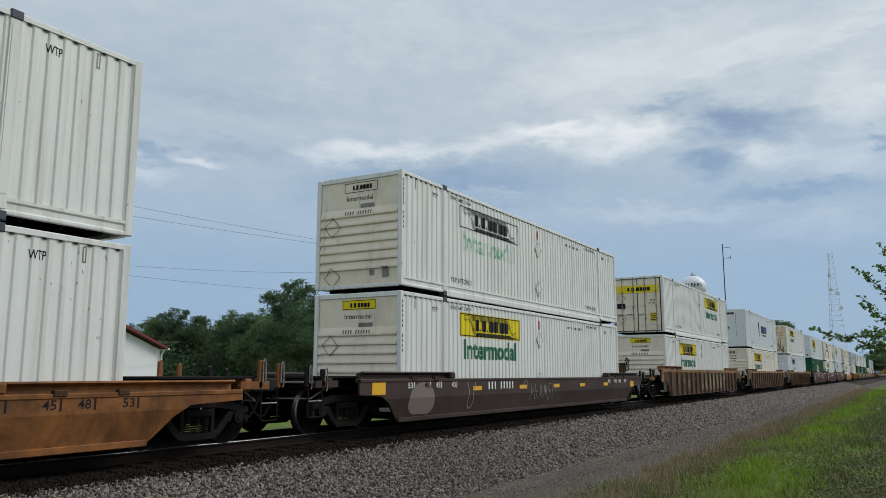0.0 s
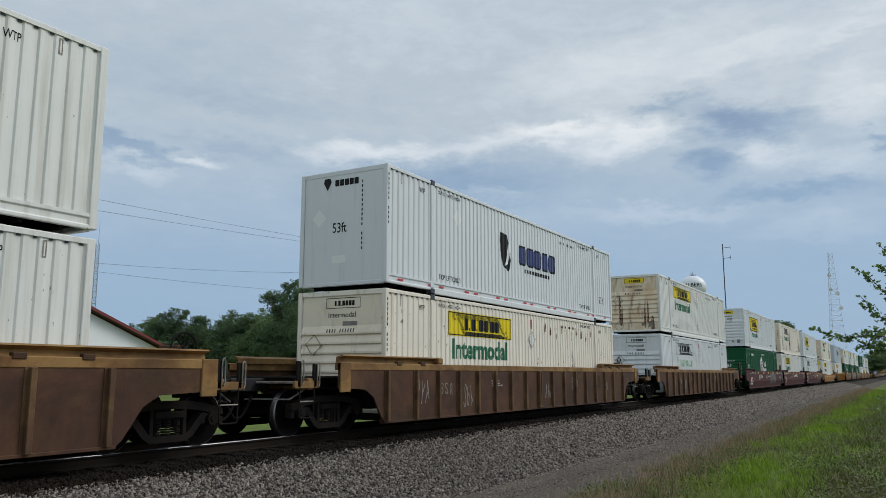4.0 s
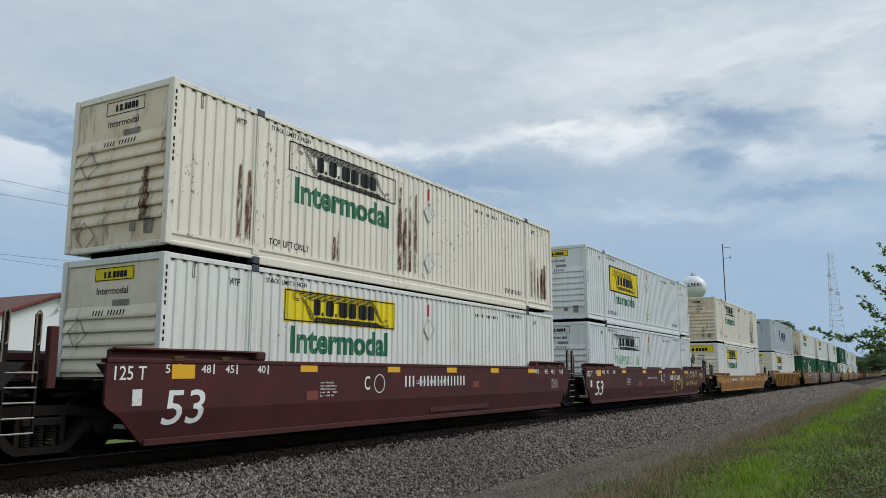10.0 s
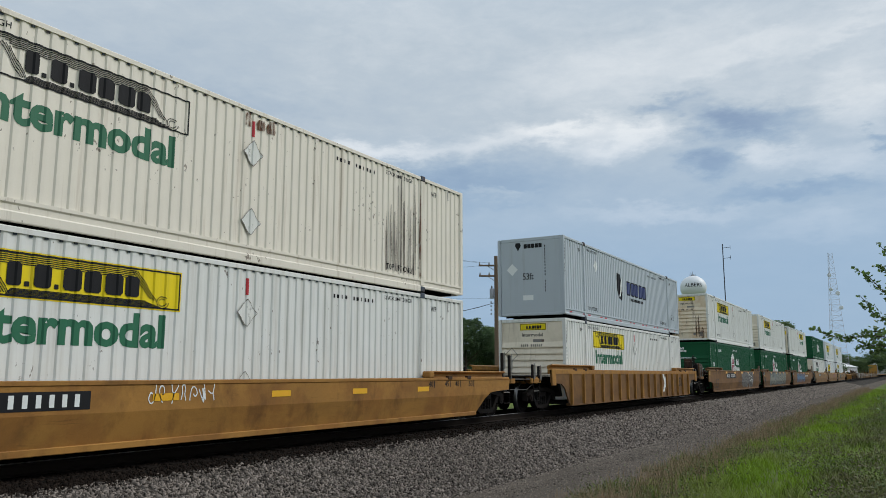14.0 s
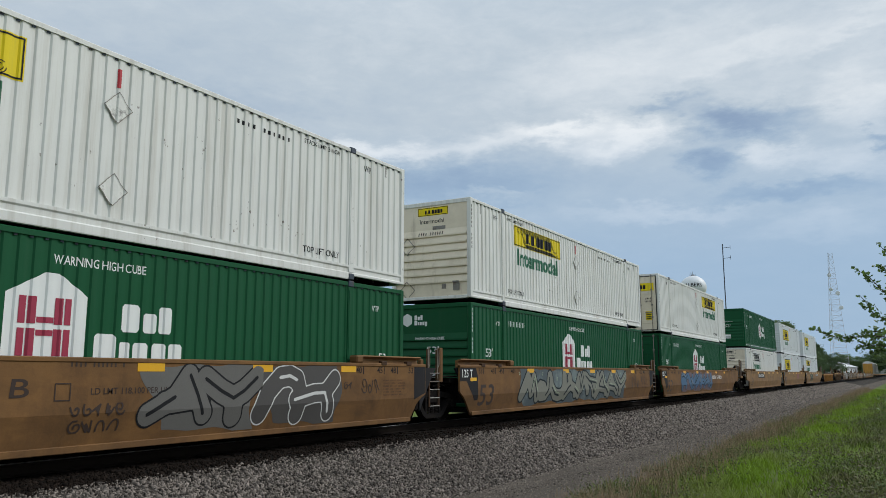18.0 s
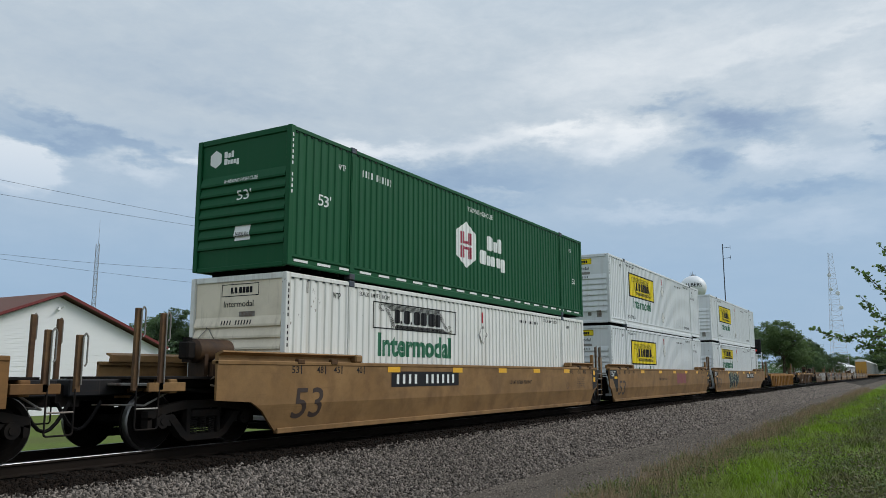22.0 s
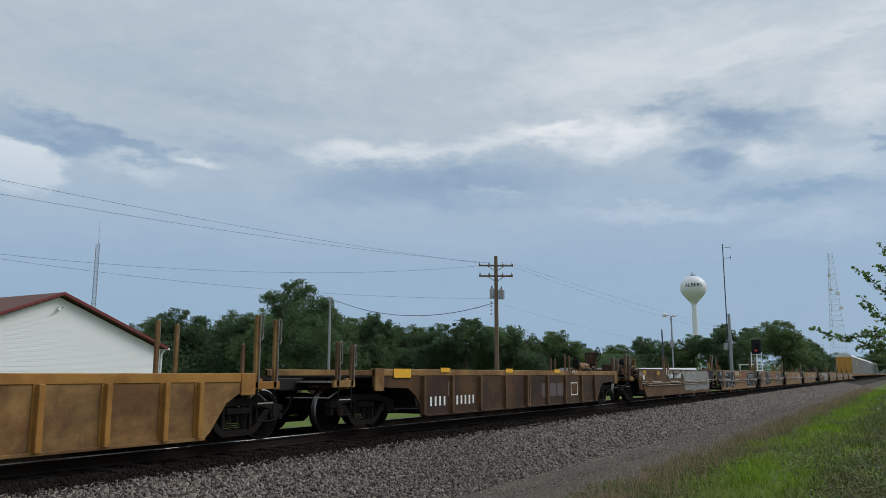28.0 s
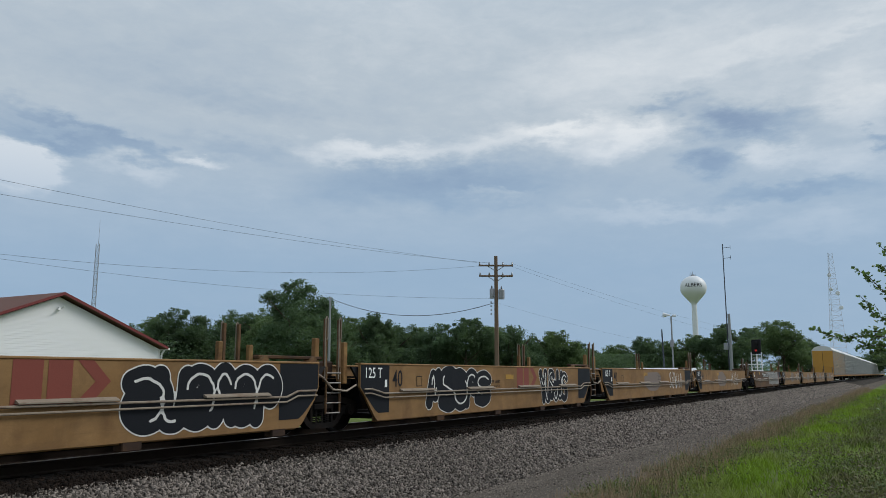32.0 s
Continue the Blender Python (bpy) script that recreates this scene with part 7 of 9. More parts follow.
def well_car(kind, paint, edge, label, m, half=8.42, left=11.8, right=11.8, join_left=False, join_right=False, trucks=(True, True), truck_x=None,
             top=1.42, brake=(False, False), tank=(False, False), posts=2.0, low=0.165, ledges=True, brake_z=1.98, grabs="steel", rib_step=1.02, tank_in=0.0, tank_z=1.72, tank_mat="car_old", post_in=0.0):
    """One well car body. kind: smooth, ribbed or piped. half: half length of the low side; left, right: to the coupler or joint."""
    car = thing("well_car", label, "railway car", "cars of the train", m)
    le = left - ({"smooth": 1.82, "ribbed": 1.75}.get(kind, 1.4)) if not join_left else left - 0.62
    re = right - 1.5 if not join_right else right - (1.15 if kind == "smooth" else 0.72)
    cut = 0.72 if kind == "smooth" else 0.88
    near = None
    for sg in (-1, 1):
        ob = bm_part("side_sheet", plate(side_outline(half, le, re, top, low, cut, join_right and kind == "smooth"), sg, kind == "smooth"), MAT[paint], car)
        near = ob if sg < 0 else near
        part("top_chord", Geo().box(-le, re, min(sg * (SIDE_Y + 0.015), sg * (SIDE_Y - 0.14)), max(sg * (SIDE_Y + 0.015), sg * (SIDE_Y - 0.14)), top - {"smooth": 0.06, "piped": 0.03}.get(kind, 0.14), top + 0.012, 0.012), MAT[edge if kind == "ribbed" else paint], car)
        part("bottom_sill", Geo().box(-half, half - (0.32 if join_right and kind == "smooth" else 0), sg * (SIDE_Y - 0.11) - 0.05, sg * (SIDE_Y - 0.11) + 0.05, low - 0.03, low + 0.07, 0.01), MAT[paint], car)
        if ledges:
            for s, e in ((-1, le), (1, re)):
                a, b = s * 6.05, s * (e - 0.15)
                x0, x1 = min(a, b), max(a, b)
                part("guide_ledge", Geo().prism_x([(sg * 1.33, top + 0.01), (sg * 1.33, top + 0.13), (sg * 1.50, top + 0.175), (sg * 1.52, top + 0.15), (sg * 1.40, top + 0.10), (sg * 1.42, top + 0.01)], x0, x1), MAT[edge], car)
                xe = a
                part("guide_block", Geo().box(xe - 0.12, xe + 0.12, min(sg * 1.34, sg * 1.56), max(sg * 1.34, sg * 1.56), top + 0.01, top + 0.17, 0.03), MAT[edge], car)
        if kind == "ribbed":
            n = int((half - 0.3) / rib_step)
            tone = "car_rib" if paint in ("car_rust", "car_old") else edge
            rib = Geo().box(-0.045, 0.045, -0.085, 0.0, low + 0.02, top - 0.13, 0.008).box(-0.09, 0.09, -0.012, 0.0, low + 0.02, top - 0.13).mesh("rib", MAT[tone])
            wide = Geo().box(-0.10, -0.02, -0.095, 0.0, low + 0.02, top - 0.13, 0.01).box(0.02, 0.10, -0.095, 0.0, low + 0.02, top - 0.13, 0.01).box(-0.13, 0.13, -0.10, 0.0, low + 0.02, low + 0.10, 0.01).mesh("rib", MAT[tone])
            for k in list(range(-n, n + 1)) + [-(half - 0.1) / rib_step, (half - 0.1) / rib_step]:
                put("rib", wide if k == 0 else rib, car, m=Matrix.Translation((k * rib_step - (0.06 if rib_step < 1.3 else 0.24), sg * SIDE_Y, 0)) @ (Matrix.Identity(4) if sg < 0 else pose(0, 0, 0, 0, 0, 180)))
            part("sill_flange", Geo().box(-half, half, min(sg * SIDE_Y, sg * (SIDE_Y + 0.03)), max(sg * SIDE_Y, sg * (SIDE_Y + 0.03)), low - 0.02, low + 0.03, 0.006), MAT[paint], car)
            for s, e in ((-1, le), (1, re)):
                part("corner_plate", Geo().box(min(s * e, s * (e - 0.34)), max(s * e, s * (e - 0.34)), min(sg * (SIDE_Y - 0.02), sg * (SIDE_Y + 0.03)), max(sg * (SIDE_Y - 0.02), sg * (SIDE_Y + 0.03)), 0.84, top + 0.02, 0.01), MAT[edge], car)
        if ledges and sg < 0:
            for bx in (-7.9, -6.9, 6.9, 7.9):
                part("hinge_lug", Geo().box(bx - 0.10, bx + 0.10, -SIDE_Y - 0.03, -SIDE_Y + 0.06, top - 0.03, top + 0.06, 0.01), MAT["car_old"], car)
        if kind == "piped":
            y = sg * (SIDE_Y + 0.05)
            for z, r in ((0.79, 0.020), (0.70, 0.017)):
                part("pipe", Geo().path([(-le + 0.1, y, z + 0.1), (-half - 0.3, y, z + 0.1), (-half + 0.2, y, z), (half - 0.4, y, z), (half - 0.1, y, z + 0.1), (re - 0.1, y, z + 0.1)], r, 7), MAT["pipe"], car)
            for i in range(4):
                x = -half + 1.6 + i * (2 * half - 3.2) / 3
                part("ledge", Geo().prism_x([(sg * SIDE_Y, 0.83), (sg * (SIDE_Y + 0.09), 0.82), (sg * (SIDE_Y + 0.09), 0.84), (sg * SIDE_Y, 0.88)], x - 0.75, x + 0.75), MAT["pipe"], car)
                part("jacking_pad", Geo().box(x + 0.9, x + 1.25, min(sg * (SIDE_Y - 0.2), sg * SIDE_Y), max(sg * (SIDE_Y - 0.2), sg * SIDE_Y), low - 0.13, low + 0.02, 0.015), MAT["car_old"], car)
        if kind == "piped" and join_right and sg < 0:
            bar = part("bridge_bar", Geo().box(re - 1.55, re + 0.25, -1.42, -1.28, top + 0.06, top + 0.12, 0.012), MAT["car_old"], car, "dark bar over the joint")
            for bx in (re - 1.45, re - 0.1):
                part("bar_bracket", Geo().prism([(bx - 0.12, top), (bx + 0.12, top), (bx + 0.06, top + 0.10), (bx - 0.02, top + 0.10)], -1.5, -1.3), MAT["car_rib"], bar)
            part("bridge_plate", Geo().box(re + 0.05, re + 0.95, -1.15, 1.15, 1.16, top + 0.04, 0.03), MAT["car_old"], car, "dark brown plate over the joint")
            part("brake_hose", Geo().path([(re - 0.2, -1.5, 1.30), (re + 0.15, -1.55, 1.12), (re + 0.5, -1.5, 0.90), (re + 0.95, -1.5, 0.86), (re + 1.25, -1.52, 0.98)], 0.022, 6), MAT["pipe"], car)
        if kind == "piped" and not join_left and sg < 0:
            gear = Geo().box(-left + 0.55, -left + 0.95, -1.05, -0.55, 1.16, 1.42, 0.03).tube((-left + 0.75, -1.0, 1.42), (-left + 0.75, -0.7, 1.58), 0.12, 10).box(-left + 1.0, -left + 1.35, -1.2, -0.8, 1.16, 1.52, 0.04)
            gear.tube((-left + 1.18, -1.22, 1.36), (-left + 1.18, -1.0, 1.36), 0.09, 10).box(-left + 0.2, -left + 0.5, -0.9, -0.3, 1.16, 1.6, 0.03)
            gear.path([(-left + 1.05, -1.2, 1.5), (-left + 1.1, -1.25, 1.72), (-left + 1.3, -1.22, 1.80), (-left + 1.6, -1.1, 1.78)], 0.02, 6).path([(-left + 1.25, -1.2, 1.5), (-left + 1.4, -1.24, 1.66), (-left + 1.7, -1.1, 1.7)], 0.018, 6)
            gear.path([(-left + 1.5, -1.5, 1.1), (-left + 1.7, -1.58, 0.98), (-left + 2.1, -1.6, 0.93)], 0.018, 6)
            part("brake_gear", gear, MAT["car_old"], car, "grimy brown brake gear and pipes")
            part("tank_bracket", Geo().box(-left + 2.28, -left + 2.45, -1.1, -0.5, 1.16, 1.85, 0.02), MAT[edge], car)
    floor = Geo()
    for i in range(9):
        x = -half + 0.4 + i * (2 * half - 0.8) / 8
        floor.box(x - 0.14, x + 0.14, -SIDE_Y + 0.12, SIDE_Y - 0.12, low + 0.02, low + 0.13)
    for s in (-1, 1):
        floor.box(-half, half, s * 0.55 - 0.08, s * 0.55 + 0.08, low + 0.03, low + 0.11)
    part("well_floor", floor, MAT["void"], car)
    end_platform(car, -1, half, left, paint, edge, join_left, posts if kind != "piped" or join_left else 2.02, brake[0], tank[0], brake_z=brake_z, grabs=grabs, post_in=post_in or {"piped": 0.42, "smooth": 0.62}.get(kind, 1.0), tank_z=tank_z, tank_mat=tank_mat)
    end_platform(car, 1, half, right, paint, edge, join_right, posts, brake[1], tank[1], brake_z=brake_z, grabs=grabs, post_in=post_in or {"smooth": 0.62}.get(kind, 1.0), back=0.58 if kind == "smooth" else 0.14, tank_in=tank_in, tank_z=tank_z, tank_mat=tank_mat)
    tx = truck_x if truck_x else half + 1.35
    if trucks[0]:
        truck(car, -tx if not join_left else -left)
    if trucks[1]:
        truck(car, tx if not join_right else right)
    return car, near


def car_mark(host, name, flat, x, z, ink, kind, lift=0.004, label="", out=0.0):
    """A painted mark on the near side of a car."""
    if kind == "smooth":
        me = drape(name, flat, x, z, smooth_depth, MAT[ink], (), (0.66,), "side", lift)
    else:
        me = drape(name, flat, x, z, lambda a, b: -SIDE_Y - out, MAT[ink], (), (), "side", lift)
    return put(name, me, host, label)


def blob(rng, w, h, n=28, wob=0.14):
    pts = []
    ph = [rng.uniform(0, 6.28) for _ in range(3)]
    for i in range(n):
        a = 2 * math.pi * i / n
        r = 1 + wob * (0.6 * math.sin(2 * a + ph[0]) + 0.5 * math.sin(3 * a + ph[1]))
        c, s = math.cos(a), math.sin(a)
        c, s = math.copysign(abs(c) ** 0.75, c), math.copysign(abs(s) ** 0.75, s)
        pts.append((w / 2 * (1 + r * c * 0.95), h / 2 * (1 + min(r, 1.0) * s)))
    return pts


GLYPHS = {
    "arch": [[(0.05, 0.0), (0.10, 0.55), (0.28, 0.92), (0.5, 1.0), (0.72, 0.92), (0.90, 0.55), (0.95, 0.0)]],
    "wave": [[(0.95, 0.86), (0.62, 1.0), (0.2, 0.92), (0.12, 0.68), (0.45, 0.54), (0.8, 0.40), (0.88, 0.16), (0.5, 0.0), (0.05, 0.10)]],
    "hook": [[(0.1, 1.0), (0.12, 0.4), (0.3, 0.08), (0.62, 0.04), (0.88, 0.3), (0.7, 0.58), (0.45, 0.5)]],
    "fork": [[(0.05, 1.0), (0.3, 0.62), (0.5, 0.45), (0.48, 0.0)], [(0.5, 0.45), (0.72, 0.66), (0.98, 1.0)]],
    "slash": [[(0.0, 0.0), (0.2, 0.5), (0.42, 1.0)], [(0.42, 1.0), (0.58, 0.45), (0.98, 0.02)], [(0.2, 0.42), (0.75, 0.30)]],
    "coil": [[(0.92, 0.90), (0.55, 1.0), (0.15, 0.80), (0.04, 0.45), (0.2, 0.1), (0.58, 0.0), (0.90, 0.2), (0.86, 0.5), (0.55, 0.6), (0.40, 0.42)]],
    "spike": [[(0.05, 0.0), (0.30, 0.95), (0.42, 0.25), (0.62, 1.0), (0.95, 0.1)]],
    "drop": [[(0.2, 1.0), (0.35, 0.6), (0.3, 0.25), (0.5, 0.0), (0.72, 0.22), (0.66, 0.6), (0.8, 1.0)]],
}


def curve_through(pts, n=5):
    """A smooth line through points."""
    if len(pts) < 3:
        return list(pts)
    out = []
    for i in range(len(pts) - 1):
        p0, p1, p2, p3 = pts[max(i - 1, 0)], pts[i], pts[i + 1], pts[min(i + 2, len(pts) - 1)]
        for k in range(n):
            t = k / n
            out.append(tuple(0.5 * (2 * p1[j] + (p2[j] - p0[j]) * t + (2 * p0[j] - 5 * p1[j] + 4 * p2[j] - p3[j]) * t * t + (3 * p1[j] - p0[j] - 3 * p2[j] + p3[j]) * t ** 3) for j in (0, 1)))
    return out + [pts[-1]]


def stroke_field(lines, uu, vv):
    """Distance from each grid point to the nearest line."""
    d = np.full(uu.shape, 1e3)
    for line in lines:
        for (ax, ay), (bx, by) in zip(line, line[1:]):
            ex, ey = bx - ax, by - ay
            q = np.clip(((uu - ax) * ex + (vv - ay) * ey) / max(ex * ex + ey * ey, 1e-9), 0, 1)
            d = np.minimum(d, np.hypot(uu - ax - q * ex, vv - ay - q * ey))
    return d


def fill_below(f, uu, vv):
    """The part of the grid where f is below zero, as flat faces that share corners."""
    vs, fs, seen = [], [], {}

    def vert(key, p):
        if key not in seen:
            seen[key] = len(vs)
            vs.append(p)
        return seen[key]
    ni, nj = f.shape
    neg = f < 0
    live = neg[:-1, :-1] | neg[1:, :-1] | neg[:-1, 1:] | neg[1:, 1:]
    for i, j in zip(*np.nonzero(live)):
        ring_ = [(i, j), (i + 1, j), (i + 1, j + 1), (i, j + 1)]
        face = []
        for k in range(4):
            a, b = ring_[k], ring_[(k + 1) % 4]
            fa, fb = f[a], f[b]
            if fa < 0:
                face.append(vert(a, (float(uu[a]), float(vv[a]))))
            if (fa < 0) != (fb < 0):
                q = fa / (fa - fb)
                key = (a, b) if a < b else (b, a)
                face.append(vert(key, (float(uu[a] + (uu[b] - uu[a]) * q), float(vv[a] + (vv[b] - vv[a]) * q))))
        if len(set(face)) > 2:
            fs.append(tuple(face))
    return vs, fs


def glyph_row(rng, w, h, n, lean=0.0, lap=1.08, names=None, sharp=False, upright=False):
    """A row of curved forms, each a list of lines."""
    rows, cell = [], w / n
    for i in range(n):
        name = rng.choice(names or list(GLYPHS))
        flip, turn = rng.random() < 0.5, rng.random() < 0.4
        sx, sy = cell * lap * rng.uniform(0.8, 1.0), h * rng.uniform(0.84, 1.0)
        oy = (h - sy) * rng.random()
        tilt = 0.0 if upright else math.radians(rng.uniform(-38, 38))
        ca, sa = math.cos(tilt), math.sin(tilt)
        bent = [[(0.5 + ca * (u - 0.5) - sa * (v - 0.5), min(max(0.5 + sa * (u - 0.5) + ca * (v - 0.5), 0.0), 1.0)) for u, v in line] for line in GLYPHS[name]]
        rows.append([[curve_through, list][sharp]([(i * cell + sx * (1 - u if flip else u) + lean * (v * sy), oy + sy * (1 - v if turn else v)) for u, v in line]) for line in bent])
    return rows


def grid(w, h, cell, pad=0.2):
    us, vs = np.arange(-pad, w + pad + cell, cell), np.arange(0.0, h + cell * 0.5, cell)
    return np.meshgrid(us, vs, indexing="ij")


def graffiti(host, kind, x0, x1, z0, z1, n, fill, line, seed, wash=None, spiky=False, fat=0.30, edge=0.045, lean=0.0, shine=None, upright=False):
    """A sprayed piece: fat overlapping forms in one colour, outlined in another; no lettering."""
    rng = random.Random(seed)
    w, h = x1 - x0, z1 - z0
    r = min(fat * w / n, 0.155 * h)
    uu, vv = grid(w, h, 0.035, 0.15)
    rows = glyph_row(rng, w - 2 * r, h - 2 * r - 2 * edge, n, lean, 1.3, ("slash", "fork", "spike", "arch", "hook") if spiky else None, spiky, upright)
    ds = [stroke_field([[(a + r, b + r + edge) for a, b in ln] for ln in row], uu, vv) - r * rng.uniform(0.85, 1.1) for row in rows]
    d = np.minimum.reduce(ds)
    if wash:
        wob = 0.10 * np.sin(uu * 2.1 + seed) + 0.06 * np.sin(uu * 5.3 + 2 * seed)
        left = 0.10 + 0.45 * (1 - vv / h) ** 2 + 0.12 * np.sin(5.1 * vv + seed)
        cloud = np.maximum(np.maximum(-uu + left, uu - w + 0.05 + 0.10 * np.sin(6.3 * vv + 2 * seed)), np.maximum(0.04 - vv + wob * 0.5, vv - h + 0.02 + wob * 0.6))
        car_mark(host, "graffiti_wash", fill_below(cloud, uu, vv), x0, z0, wash, kind, 0.003)
    car_mark(host, "graffiti_outline", fill_below(d - edge, uu, vv), x0, z0, line, kind, 0.005)
    # the forms part where one laps over the next
    for k, dk in enumerate(ds):
        others = [ds[j] + edge for j in range(len(ds)) if j > k and j <= k + 1]
        f = np.maximum.reduce([dk] + [-o for o in others]) if others else dk
        vs_fs = fill_below(f, uu, vv)
        if vs_fs[1]:
            car_mark(host, "graffiti_shape", vs_fs, x0, z0, fill, kind, 0.0065 + 0.0004 * (k % 2))
    # inner lines along the middle of each form
    inner = []
    for row in rows:
        for ln in row:
            k = len(ln)
            a = rng.randint(0, max(k // 3, 1))
            inner.append([(p + r + rng.uniform(-0.02, 0.02), q + r + edge) for p, q in ln[a:a + max(k // 2, 3)]])
    dd = stroke_field(inner, uu, vv) - (0.022 if not spiky else 0.03)
    car_mark(host, "graffiti_stroke", fill_below(dd, uu, vv), x0, z0, line, kind, 0.0085)
    if shine:
        rng2 = random.Random(seed + 1)
        glints = [[(p + 0.07, q + 0.07) for p, q in ln] for ln in inner[::2]]
        car_mark(host, "graffiti_glint", fill_below(stroke_field(glints, uu, vv) - 0.018, uu, vv), x0, z0, shine, kind, 0.0100)


def scribble(host, kind, x0, x1, z0, z1, ink, seed, n=7, w=0.035, lift=0.006, sharp=False):
    """A quick sprayed scrawl of thin curved lines."""
    rng = random.Random(seed)
    ww, h = x1 - x0, z1 - z0
    uu, vv = grid(ww, h, max(0.018, w * 0.7), 0.1)
    rows = glyph_row(rng, ww, h, n, 0.1, 0.95 if sharp else 0.86, ("slash", "fork", "spike") if sharp else None, sharp)
    d = stroke_field([ln for row in rows for ln in row], uu, vv) - w * 0.5
    car_mark(host, "graffiti_scrawl", fill_below(d, uu, vv), x0, z0, ink, kind, lift)


def cross(host, kind, x, z, w, h, ink, lift=0.004):
    """Two crossed bars, one just over the other."""
    car_mark(host, "emblem_bar", poly([(0, 0), (0.3 * w, 0), (w, h), (0.7 * w, h)]), x, z, ink, kind, lift)
    car_mark(host, "emblem_bar", poly([(0.7 * w, 0), (w, 0), (0.3 * w, h), (0, h)]), x, z, ink, kind, lift + 0.002)


def round_mark(host, kind, x, z, r, t, ink):
    """A painted circle line."""
    n = 28
    vs = [((r - (t if i >= n else 0)) * math.cos(2 * math.pi * i / n), (r - (t if i >= n else 0)) * math.sin(2 * math.pi * i / n)) for i in range(2 * n)]
    car_mark(host, "notice", (vs, [(i, (i + 1) % n, n + (i + 1) % n, n + i) for i in range(n)]), x, z, ink, kind)


def load_marks(host, kind, ink, z, ends=(-8.3, 8.3), sizes=("53", "48", "45", "40")):
    for s in (-1, 1):
        for k, body in enumerate(sizes):
            x = s * (8.02 - (0.0, 0.72, 1.24, 2.0)[k]) - 0.12
            car_mark(host, "lettering", join_flat((letters(body, 0.13, 0.2), 0, 0), (rect(0.03, 0.2), 0.25, -0.02)), x, z, ink, kind)


def stencil_block(host, kind, x, z, ink, rows=4, width=0.5):
    rng = random.Random(int(x * 10) + rows)
    for i in range(rows):
        words = tuple(rng.randint(3, 8) for _ in range(3))
        car_mark(host, "lettering", bars(words, 0.030, width * rng.uniform(0.7, 1.0)), x, z - 0.062 * i, ink, kind)


# ---- the train ----
def run(t):
    """How far the train has rolled since the clip's start."""
    hitch = float(np.interp(t, (0, 12.5, 13.0, 13.5, 32.0), (0, 0, -0.44, 0, 0)))
    return 11.9 * t + 0.019 * t * t + hitch


MOVERS = []


def place(x, z=0.0):
    return pose(x, TRACK_Y, z)


def moving(ob, x, z=0.0):
    MOVERS.append((ob, x, z))
    return ob


BASE_Z = 0.262
STACK_Z = BASE_Z + CH + 0.038


def load(x, lower, upper):
    for spec, z in ((lower, BASE_Z), (upper, STACK_Z)):
        if spec:
            moving(container(m=place(x, z), **spec), x, z)


def jb(style, paint="white", end="ribbed", at=2.95, faded=False, end_style=None, note="", worn=""):
    look_of = {"white": "white", "white_new": "bright white", "cream": "yellowed white"}[paint]
    panel = {"yellow": "a yellow logo panel", "framed": "a black-framed yellow logo panel", "outline": "an outlined black logo"}[style]
    return dict(paint=paint, marks=style, end=end, at=at, faded=faded, end_style=end_style, worn=worn, label=f"{note or 'weathered'} {look_of} corrugated steel container with {panel}")


GREEN = dict(paint="green", marks="green_house", label="dark green corrugated container with a white house emblem")
GREEN_DOOR = dict(paint="green", marks="green_house", end="doors", label="dark green corrugated container with its doors showing")
GREEN_HEX = dict(paint="green", marks="green_hex", label="dark green corrugated container with a white hexagon emblem")
PALE = dict(paint="pale", marks="swift", end="flat", label="pale grey corrugated container with a dark shield emblem")
BLUEGREY = dict(paint="grey", marks="swift", end="flat", label="blue grey corrugated container with a dark shield emblem")


def car(x, *args, **kw):
    c, near = well_car(*args, m=place(x), **kw)
    moving(c, x)
    return c, near


def reflectors(host, kind, xs, z=1.24, w=0.62, h=0.14, ink="reflector"):
    for x in xs:
        car_mark(host, "reflector", rect(w, h), x, z, ink, kind, 0.006)


def joint_panels(n, left, right, text=True, ink="car_black", squares=False):
    """Black painted ends where two units meet, with the weight mark and amber squares."""
    if left:
        car_mark(n, "end_panel", poly([(0, 0.16), (0.35, 0.16), (0.80, -0.34), (1.0, -0.34), (0.98, 0.30), (0.85, 0.53), (0, 0.53)]), -9.17, 0.86, ink, "smooth", 0.003, "black painted end panel")
        if text:
            car_mark(n, "lettering", letters("125 T", 0.20, 0.56), -9.05, 1.12, "ink_white", "smooth", 0.008)
            if ink == "car_black":
                car_mark(n, "reflector", rect(0.36, 0.09), -8.62, 1.02, "reflector", "smooth", 0.006)
    if right:
        car_mark(n, "end_panel", poly([(0, 0), (0.25, 0.08), (0.48, 0.14), (0.48, 0.78), (0, 0.78)]), 8.15, 0.62, ink, "smooth", 0.003, "black painted end panel")
        for z in (0.92, 1.16) if squares else ():
            car_mark(n, "reflector", rect(0.2, 0.17), 8.25, z, "reflector", "smooth", 0.006)


def single_smooth(x, paint, label, ink, **kw):
    c, n = car(x, "smooth", paint, paint, label, **kw)
    top = kw.get("top", 1.42)
    reflectors(n, "smooth", (-5.0, -2.1, 0.5, 2.9, 5.4), top - (0.18 if top > 1.3 else 0.30), w=0.5, h=0.14 if top > 1.3 else 0.11)
    load_marks(n, "smooth", ink, top - 0.20)
    return c, n


